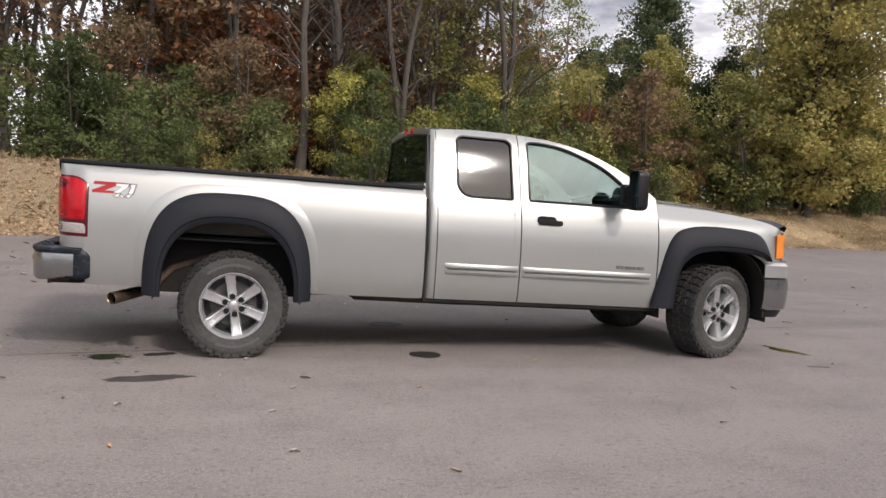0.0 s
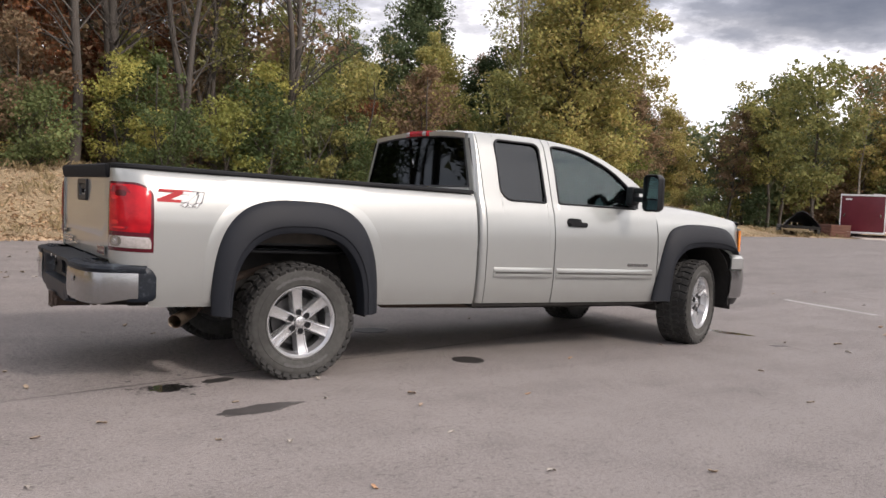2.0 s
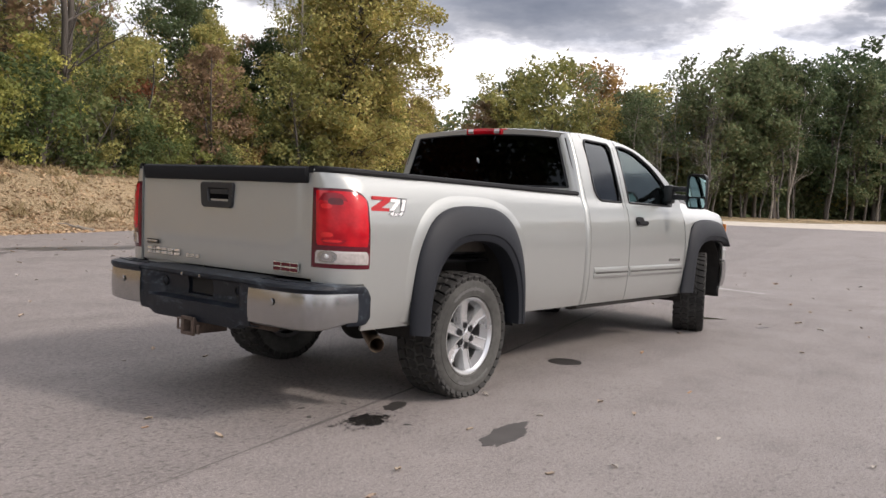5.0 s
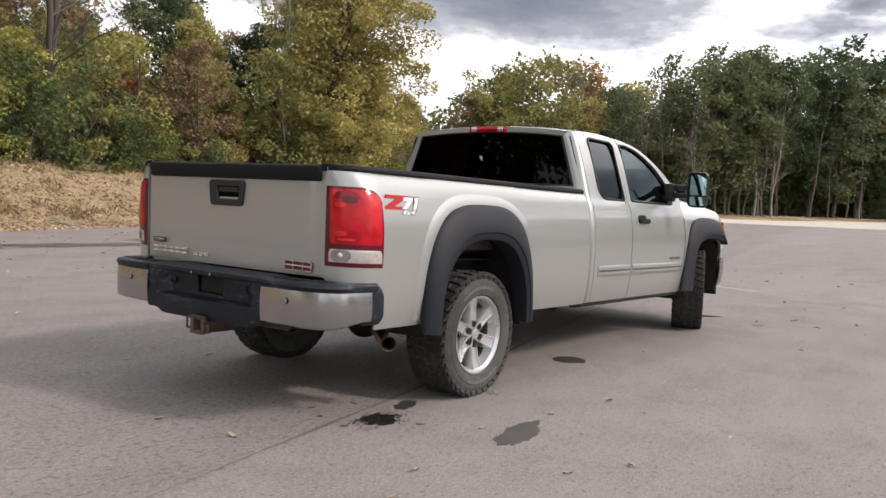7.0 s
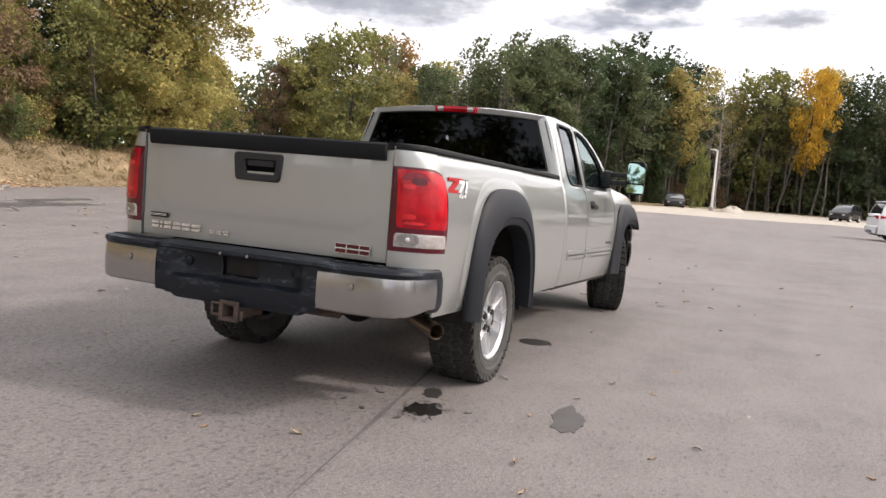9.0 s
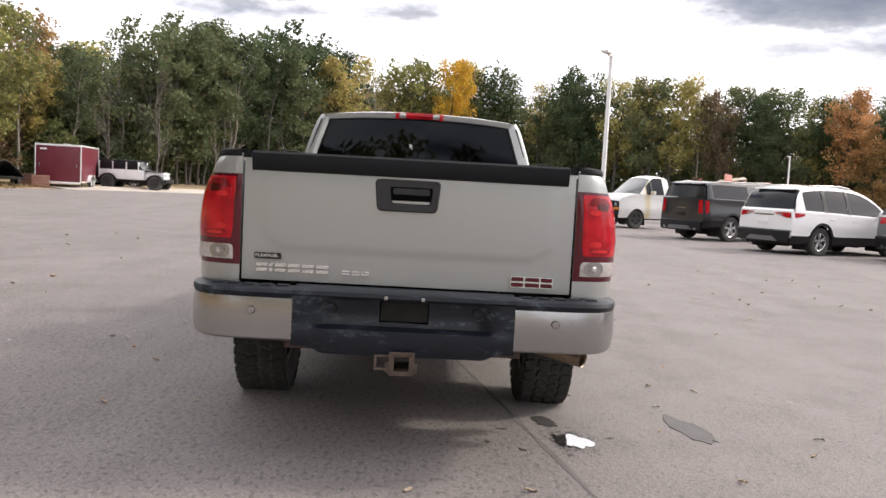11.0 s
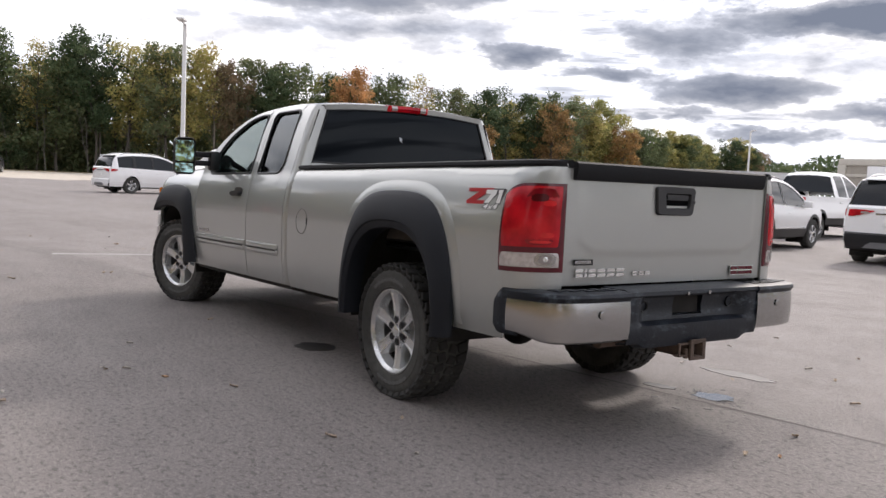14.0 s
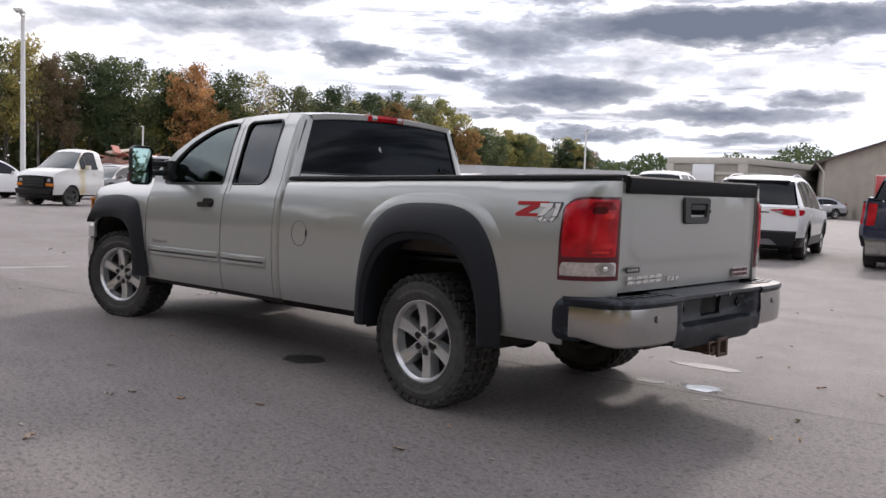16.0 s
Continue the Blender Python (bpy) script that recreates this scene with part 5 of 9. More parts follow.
def underside(truck):
    base = new("chassis")
    base.parent = truck
    for s in (1, -1):
        raked("frame_rail", boxed(-1.2, 4.5, s * 0.42, s * 0.50, 0.46, 0.64, 0.01), UNDER, base)
        raked("sill_flange", boxed(1.50, 3.42, s * 0.80, s * 0.87, 0.455, 0.56, 0.012), UNDER, base, "mud-caked sill flange")
    for x in (-0.95, 0.75, 1.7, 2.8, 4.3):
        raked("cross_member", boxed(x - 0.06, x + 0.06, -0.41, 0.41, 0.44, 0.62, 0.01), UNDER, base)
    bm = bmesh.new()
    tube(bm, [(0, -0.75, 0.386), (0, 0.75, 0.386)], 0.045, 12)
    part("rear_axle", bm, UNDER, base)
    bm = bmesh.new()
    bmesh.ops.create_uvsphere(bm, u_segments=18, v_segments=12, radius=0.15)
    bmesh.ops.scale(bm, vec=(0.95, 0.85, 0.95), verts=bm.verts)
    bmesh.ops.translate(bm, vec=(0, 0.0, 0.386), verts=bm.verts)
    part("differential", bm, UNDER, base)
    bm = bmesh.new()
    tube(bm, [(4.02, -0.72, 0.386), (4.02, 0.72, 0.386)], 0.04, 10)
    part("front_axle", bm, UNDER, base)
    bm = bmesh.new()
    tube(bm, [(0.1, 0.0, 0.40), (2.6, 0.0, 0.52)], 0.045, 10)
    raked("drive_shaft", bm, UNDER, base)
    for s in (1, -1):
        bm = bmesh.new()
        tube(bm, [(x, s * 0.55, 0.50 + 0.10 * (x / 0.8) ** 2) for x in stations(-0.8, 0.8, step=0.2)], 0.028, 6)
        raked("leaf_spring", bm, UNDER, base)
        bm = bmesh.new()
        tube(bm, [(-0.12, s * 0.5, 0.42), (0.12, s * 0.56, 0.80)], 0.03, 8)
        raked("shock_absorber", bm, RUST, base)
    raked("fuel_tank", boxed(0.70, 2.0, 0.10, 0.70, 0.40, 0.66, 0.05), UNDER, base)
    # spare tyre added out of sight, to stop sun patches beneath the bed
    bm = lathe(bmesh.new(), [(0.10, -0.10), (0.22, -0.11), (0.33, -0.12), (0.385, -0.07), (0.39, 0.0), (0.385, 0.07), (0.33, 0.12), (0.22, 0.11), (0.10, 0.10)], 36, "z")
    bmesh.ops.translate(bm, vec=(-0.74, 0.0, 0.58), verts=bm.verts)
    raked("spare_tyre", bm, UNDER, base, "unseen spare tyre added to block sun under the bed")
    raked("gearbox", boxed(2.1, 3.4, -0.30, 0.30, 0.38, 0.72, 0.06), UNDER, base)
    raked("under_floor", boxed(1.44, 4.4, -0.84, 0.84, 0.56, 0.62), UNDER, base)
    bm = bmesh.new()
    tube(bm, [(0.9, -0.30, 0.52), (1.0, -0.30, 0.50), (1.9, -0.30, 0.49), (2.0, -0.30, 0.51)], [0.06, 0.11, 0.11, 0.06], 14)
    raked("muffler", bm, RUST, base)
    bm = bmesh.new()
    tube(bm, [(0.9, -0.50, 0.52), (0.35, -0.56, 0.62), (-0.1, -0.58, 0.74), (-0.45, -0.60, 0.62), (-0.58, -0.63, 0.48), (-0.68, -0.71, 0.440)], 0.030, 12, caps=False)
    pipe = raked("tail_pipe", bm, RUST, base, "rusty exhaust tail pipe")
    bm = bmesh.new()
    rows = []
    d = Vector((-0.60, -0.78, -0.11)).normalized()
    for along, r in ((0.0, 0.040), (0.29, 0.045), (0.296, 0.043), (0.29, 0.039), (0.02, 0.035)):
        p = Vector((-0.67, -0.70, 0.440)) + d * along
        u = d.orthogonal().normalized()
        w = d.cross(u)
        rows.append([p + r * (math.cos(2 * math.pi * k / 20) * u + math.sin(2 * math.pi * k / 20) * w) for k in range(20)])
    skin(bm, rows, loop=True)
    raked("exhaust_tip", bm, TIP, pipe, "tarnished exhaust tip")
    for s in (1, -1):
        raked("mud_guard", boxed(-0.60, -0.585, s * 0.72, s * 0.96, 0.49, 0.70, 0.004), FLARE, base)


def decals(truck):
    """Off-road package sticker on both bed sides, as coloured shapes; fuel door on the driver's side."""
    red, white, grey = plain("sticker_red", (0.42, 0.015, 0.02), 0.4, 0, 0.1), plain("sticker_white", (0.78, 0.78, 0.77), 0.4, 0, 0.06), plain("sticker_grey", (0.10, 0.10, 0.105), 0.4, 0, 0.1)
    zed = [(0.0, 0.012), (0.140, 0.012), (0.146, 0.030), (0.080, 0.030), (0.172, 0.076), (0.208, 0.076), (0.212, 0.092), (0.012, 0.092), (0.006, 0.074), (0.098, 0.074), (-0.004, 0.028)]
    seven = [(0.146, 0.018), (0.182, 0.018), (0.234, 0.062), (0.240, 0.083), (0.158, 0.083), (0.153, 0.064), (0.196, 0.064)]
    one = [(0.238, 0.018), (0.268, 0.018), (0.288, 0.083), (0.256, 0.083), (0.252, 0.068), (0.258, 0.066)]
    for s in (-1, 1):
        sticker = new("bed_sticker")
        sticker.parent = truck
        x0 = -0.985 if s < 0 else -0.705
        n = spline_at(LOWER, 1.17)
        lean = 5

        def stick(name, outline, d, mat, lift=0.0):
            # the right side reads towards the nose, the left side towards the tail
            m = pose(x0, s * (n - 0.0075 + lift), 1.143, 90 - lean, 0, 0) if s < 0 else pose(x0, s * (n - 0.0075 + lift), 1.143, 90 - lean, 0, 180)
            raked(name, slab(bmesh.new(), outline, d, m), mat, sticker)

        for k, (shape, mat) in enumerate(((zed, red), (seven, white), (one, white))):
            cx, cy = sum(p[0] for p in shape) / len(shape), sum(p[1] for p in shape) / len(shape)
            grow = [(cx + (x - cx) * 1.06 + (0.006 if x > cx else -0.006), cy + (y - cy) * 1.06 + (0.005 if y > cy else -0.005)) for x, y in shape]
            if mat is white:
                stick("sticker_edge", grow, 0.0105 + 0.0004 * k, grey)
            stick("sticker_shape", shape, 0.0116 + 0.0004 * k, mat)
        # the readable figures below
        for name, mat, grow, d in (("figure_edge", grey, 0.005, 0.0130), ("figures", white, 0.0, 0.0138)):
            bm = text_bm("4x4", 0.038, 0.0004, 0.0008 + grow * 0.6, 0.35, 1.05)
            turn = pose(x0, s * (n - 0.0075), 1.143, 90 - lean, 0, 0 if s < 0 else 180)
            bmesh.ops.transform(bm, matrix=turn @ Matrix.Translation((0.138, -0.012, d)) @ Matrix.Diagonal((1.85, 1, 1, 1)), verts=bm.verts)
            raked(name, bm, mat, sticker)
    ring = [(1.185 + 0.085 * math.cos(2 * math.pi * k / 40), (lower_y(1.0 + 0.085 * math.sin(2 * math.pi * k / 40)) + 0.0005), 0.985 + 0.085 * math.sin(2 * math.pi * k / 40)) for k in range(41)]
    bm = bmesh.new()
    tube(bm, ring, 0.0018, 5, caps=False)
    fuel = raked("fuel_door_gap", bm, UNDER, truck)
    raked("fuel_door_notch", slab(bmesh.new(), rounded(0.018, 0.045, 0.008, 4), 0.006, pose(1.105, 0.999, 0.988, 90, 0, 180)), BLACK, fuel)


build_pickup()
# ---- ground ----
LOT_EDGE = [(-60, -6), (-30, 4), (-12, 9.5), (-4.5, 12.4), (5, 15.4), (14, 17.9), (22, 19.4), (36, 20.6), (42, 19.5), (48, 14.6), (56, 9.0), (74, 5.0), (92, 0.0), (97, -14), (96, -50), (92, -100), (108, -150)]


def lot_y(x):
    """The paved lot's wooded side, along the sandy bank."""
    return curve_at(LOT_EDGE[:-4], x)


def past_edge(x, y):
    """How far outside the paved lot a place lies; below zero inside it."""
    best, inside = 1e9, False
    for (x0, y0), (x1, y1) in zip(LOT_EDGE, LOT_EDGE[1:]):
        dx, dy = x1 - x0, y1 - y0
        u = min(1.0, max(0.0, ((x - x0) * dx + (y - y0) * dy) / (dx * dx + dy * dy)))
        px, py = x - x0 - u * dx, y - y0 - u * dy
        d = math.hypot(px, py)
        if d < best:
            best, inside = d, (dx * py - dy * px) < 0
    return -best if inside else best


def land(x, y):
    """Height of the ground: a lot, then a cut bank below the woods."""
    d = past_edge(x, y)
    wob = noise.noise(Vector((x * 0.13, y * 0.13, 0.0)))
    rough = noise.noise(Vector((x * 0.8, y * 0.8, 4.0)))
    bank = (1.55 - 0.35 * smooth(2, 20, x)) * smooth(40, 30, x) + 0.12
    if d < 0.3:
        return -0.035
    h = bank * smooth(0.2, 3.6 + 0.8 * wob, d) * (1 + 0.16 * wob) + 0.16 * rough * smooth(0.3, 2.0, d) * smooth(60, 36, x)
    return h - 0.03 + 0.9 * smooth(6, 40, d) * smooth(42, 30, x)


def build_ground():
    xs = [-2500, -900, -300, -140, -90] + stations(-60, -12, step=3.0) + stations(-11, 46, step=0.7) + stations(48, 112, step=2.5) + [125, 150, 220, 400, 900, 2500]
    ys = [-2500, -900, -400, -220, -150, -100, -60, -30, -10, 0, 6] + stations(9, 30, step=0.55) + stations(32, 60, step=4) + [80, 120, 250, 600, 1200, 2500]
    bm = bmesh.new()
    skin(bm, [[(x, y, land(x, y)) for y in ys] for x in xs])
    tagged(part("ground", bm, SOIL), "sandy soil with leaf litter and dry grass", "ground", kind="structure")
    bm = bmesh.new()
    edge = []
    for (x0, y0), (x1, y1) in zip(LOT_EDGE, LOT_EDGE[1:]):
        n = max(1, int(math.hypot(x1 - x0, y1 - y0) / 0.6)) if x0 < 60 else 6
        for k in range(n):
            x, y = lerp(x0, x1, k / n), lerp(y0, y1, k / n)
            edge.append((x, y + 0.25 * noise.noise(Vector((x * 0.5, y * 0.5, 9)))))
    outline = edge + [LOT_EDGE[-1], (108, -260), (-160, -260), (-160, -6)]
    slab(bm, outline, 0.06, pose(0, 0, -0.06))
    tagged(part("parking_lot", bm, ASPHALT, smooth=False), "grey-brown asphalt parking lot with fine grit", "parking lot", kind="structure")

    # pale gravel along the far side, widening where the lot is unpaved
    rows = []
    reach = [(48, 0.5), (56, 5.0), (74, 20.0), (92, 30.0), (97, 30.0)]
    for (x0, y0), (x1, y1) in zip(LOT_EDGE[8:], LOT_EDGE[9:]):
        w = math.hypot(x1 - x0, y1 - y0)
        nx, ny = -(y1 - y0) / w, (x1 - x0) / w
        for k in range(8):
            x, y = lerp(x0, x1, k / 8), lerp(y0, y1, k / 8)
            wide = 4.5 + 1.2 * noise.noise(Vector((x * 0.2, y * 0.2, 1)))
            inner = curve_at(reach, x) * (1 + 0.12 * noise.noise(Vector((x * 0.3, y * 0.3, 5)))) * smooth(-60, -25, y) + 0.5
            # the inner edge runs back along the lot's length, so the bends do not fold
            rows.append([(x - inner, y - 0.12 * inner * (y > -10), 0.004), (x - inner * 0.5, y - 0.06 * inner * (y > -10), 0.012)] + [(x + nx * d, y + ny * d, max(0.0, land(x + nx * d, y + ny * d)) + h) for d, h in ((0.0, 0.02), (1.5, 0.03), (wide * 0.7, 0.03), (wide, 0.01))])
    tagged(part("gravel_shoulder", skinned(rows), GRAVEL), "pale gravel shoulder beside the asphalt", "gravel", kind="structure")
    # a little heap of gravel at the foot of a lamp
    rows = [[(83.6 + 2.2 * q * math.cos(v), 3.2 + 1.3 * q * math.sin(v), 0.02 + 0.5 * (1 - q * q) * (1 + 0.3 * math.sin(3 * v))) for v in (2 * math.pi * k / 20 for k in range(20))] for q in (1.0, 0.8, 0.55, 0.3, 0.02)]
    tagged(part("gravel_heap", skinned(rows, loop=True), GRAVEL), "low heap of pale gravel beside a lamp", "gravel heap")


GRAVEL = plain("pale_gravel", (0.50, 0.45, 0.38), 0.95, 0, 0.2, 25, 0.5)
build_ground()
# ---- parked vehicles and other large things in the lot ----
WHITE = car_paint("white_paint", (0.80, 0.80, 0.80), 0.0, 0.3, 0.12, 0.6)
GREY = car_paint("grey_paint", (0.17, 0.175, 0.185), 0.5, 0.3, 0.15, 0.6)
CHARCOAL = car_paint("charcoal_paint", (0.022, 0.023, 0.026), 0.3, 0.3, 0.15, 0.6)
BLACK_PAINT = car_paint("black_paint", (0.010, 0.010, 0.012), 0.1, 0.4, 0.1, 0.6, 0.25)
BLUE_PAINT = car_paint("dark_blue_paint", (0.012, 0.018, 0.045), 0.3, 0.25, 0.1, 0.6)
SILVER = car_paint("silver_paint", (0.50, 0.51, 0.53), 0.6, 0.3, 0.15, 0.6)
MAROON = plain("maroon_trailer_skin", (0.15, 0.022, 0.035), 0.35, 0.0, 0.12, 20)
TARP = plain("dark_tarpaulin", (0.035, 0.037, 0.042), 0.6, 0, 0.3, 12, 0.3)
TIMBER = plain("weathered_red_timber", (0.17, 0.075, 0.05), 0.8, 0, 0.3, 15, 0.3)
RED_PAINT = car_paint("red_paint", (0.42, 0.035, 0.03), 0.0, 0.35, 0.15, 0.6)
CAR_GLASS = plain("dark_car_glass", (0.012, 0.014, 0.016), 0.06, 0.0, 0.1, 20, Specular_IOR_Level=0.32)
FRONT_GLASS = plain("pale_car_glass", (0.05, 0.062, 0.068), 0.10, 0.0, 0.1, 20, Coat_Weight=0.3)
SKID = plain("grey_skid_plastic", (0.16, 0.16, 0.165), 0.5, 0.3, 0.1, 40)

SUV = dict(wb=2.86, tail=-1.00, nose=3.78, width=1.96, track=0.83, tyre=0.37, sill=0.30, arch=0.44,
           belt=[(-1.0, 1.13), (0.0, 1.11), (1.5, 1.06), (2.75, 1.02)], hood=[(2.70, 1.06), (3.2, 1.02), (3.6, 0.93), (3.78, 0.80)],
           roof=[(-0.92, 1.16), (-0.86, 1.40), (-0.70, 1.64), (-0.40, 1.73), (0.3, 1.78), (1.0, 1.78), (1.6, 1.71), (2.1, 1.51), (2.72, 1.07)],
           windows=[(-0.62, 0.10), (0.22, 1.02), (1.10, 2.35)], tail_low=0.45, bed=False)
CROSSOVER = dict(SUV, wb=2.75, nose=3.66, tail=-0.92, width=1.88, roof=[(-0.84, 1.14), (-0.72, 1.32), (-0.50, 1.58), (-0.30, 1.65), (0.4, 1.69), (1.0, 1.68), (1.5, 1.61), (2.0, 1.42), (2.62, 1.03)],
                 belt=[(-0.92, 1.12), (0.0, 1.08), (1.5, 1.02), (2.65, 0.99)], hood=[(2.60, 1.03), (3.1, 0.98), (3.5, 0.88), (3.66, 0.76)], windows=[(-0.50, 0.08), (0.20, 0.98), (1.06, 2.25)])
SEDAN = dict(SUV, wb=2.75, nose=3.65, tail=-1.02, width=1.84, tyre=0.33, sill=0.24, arch=0.38, belt=[(-1.02, 1.02), (0.0, 0.98), (1.5, 0.93), (2.5, 0.92)], hood=[(2.5, 0.95), (3.1, 0.88), (3.5, 0.76), (3.65, 0.66)],
             roof=[(-0.98, 1.03), (-0.60, 1.05), (-0.20, 1.25), (0.25, 1.40), (0.8, 1.45), (1.2, 1.43), (1.7, 1.30), (2.5, 0.95)], windows=[(-0.15, 0.10), (0.22, 1.0), (1.08, 2.1)])
PICKUP = dict(SUV, wb=3.65, tail=-1.20, nose=4.62, width=2.03, track=0.86, tyre=0.40, sill=0.46, arch=0.48, belt=[(-1.2, 1.33), (1.1, 1.31), (3.0, 1.25), (3.5, 1.24)],
              hood=[(3.45, 1.28), (4.0, 1.25), (4.45, 1.17), (4.62, 1.02)], roof=[(1.02, 1.36), (1.10, 1.70), (1.25, 1.86), (1.8, 1.90), (2.3, 1.88), (2.75, 1.76), (3.48, 1.28)], windows=[(1.30, 1.98), (2.08, 3.15)], bed=True)
TALL_PICKUP = dict(PICKUP, roof=[(x, z + (0.17 if 1.05 < x < 2.7 else 0.08)) for x, z in PICKUP["roof"]])
CAPPED = dict(PICKUP, roof=[(-1.10, 1.36), (-1.05, 1.72), (-0.9, 1.84), (0.2, 1.86), (1.2, 1.88), (1.8, 1.90), (2.3, 1.88), (2.75, 1.76), (3.48, 1.28)], windows=[(-0.85, 0.75), (1.30, 1.98), (2.08, 3.15)], bed=False)
VAN = dict(SUV, wb=3.60, tail=2.00, nose=4.42, width=1.90, track=0.81, tyre=0.37, sill=0.42, arch=0.45, belt=[(2.0, 1.38), (3.0, 1.37), (3.5, 1.37)], hood=[(3.46, 1.39), (3.9, 1.34), (4.2, 1.25), (4.36, 1.16), (4.42, 1.07)],
           roof=[(2.0, 2.03), (2.1, 2.09), (2.45, 2.12), (2.72, 2.09), (2.92, 1.97), (3.48, 1.40)], windows=[(2.28, 2.84), (2.88, 3.12)], tail_low=0.5, bed=False)
VAN_PAINT = Mat("stained_white_paint", (0.74, 0.74, 0.72), 0.4, 0.0, Coat_Weight=0.4, Coat_Roughness=0.1)
_xyz = VAN_PAINT.node("ShaderNodeSeparateXYZ", Vector=VAN_PAINT.co())
_streak = VAN_PAINT.maths("ABSOLUTE", VAN_PAINT.maths("SUBTRACT", VAN_PAINT.maths("ADD", _xyz.outputs[0], VAN_PAINT.maths("MULTIPLY", VAN_PAINT.noise(5.0, 4.0, 0.6, stretch=(1, 1, 0.3)), 0.25)), 3.22))
_stain = VAN_PAINT.maths("MULTIPLY", VAN_PAINT.ramp(_streak, (0.05, 0.75), (0.20, 0.0)), VAN_PAINT.ramp(VAN_PAINT.noise(3.0, 5.0), (0.3, 0.5), (0.6, 1.0)))
VAN_PAINT.set("Base Color", VAN_PAINT.mix(_stain, VAN_PAINT.mix(VAN_PAINT.noise(2.0, 6.0, 0.7), (0.60, 0.59, 0.56), (0.78, 0.78, 0.76)), (0.55, 0.42, 0.14)))
VAN_PAINT = VAN_PAINT.m


def car_wheel(car, x, y, r, s, rim=ALLOY, wide=0.24, share={}):
    key = (round(r, 3), rim.name, wide)
    hub = new("wheel")
    hub.parent = car
    hub.matrix_basis = pose(x, y, r, 0, 0, 0 if s > 0 else 180)
    if key not in share:
        h = wide / 2
        bm = lathe(bmesh.new(), [(r * 0.60, -h * 0.8), (r * 0.72, -h), (r * 0.93, -h * 0.94), (r, -h * 0.7), (r, h * 0.7), (r * 0.93, h * 0.94), (r * 0.72, h), (r * 0.63, h * 0.9), (r * 0.60, h * 0.7)], 36)
        tyre = part("tyre", bm, RUBBER, hub)
        bm = bmesh.new()
        lathe(bm, [(r * 0.62, h * 0.78), (r * 0.60, h * 0.86), (r * 0.57, h * 0.80), (r * 0.55, h * 0.2), (0.0, h * 0.1)], 36)
        barrel = part("rim", bm, ALLOY_DARK, hub)
        bm = bmesh.new()
        lathe(bm, [(r * 0.625, h * 0.80), (r * 0.60, h * 0.88), (r * 0.57, h * 0.80)], 36)
        for k in range(5):
            for d in (-9, 9):
                m = Matrix.Rotation(radians(72 * k + d), 4, "Y")
                box(bm, -r * 0.055, r * 0.055, h * 0.62, h * 0.82, r * 0.10, r * 0.60, 0.006, m=m, seg=1)
        lathe(bm, [(0.0, h * 0.86), (r * 0.12, h * 0.84), (r * 0.16, h * 0.6)], 18)
        spokes = part("spokes", bm, rim, hub)
        share[key] = (tyre.data, barrel.data, spokes.data)
    else:
        for name, me in zip(("tyre", "rim", "spokes"), share[key]):
            ob = new(name, me)
            ob.parent = hub
    return hub


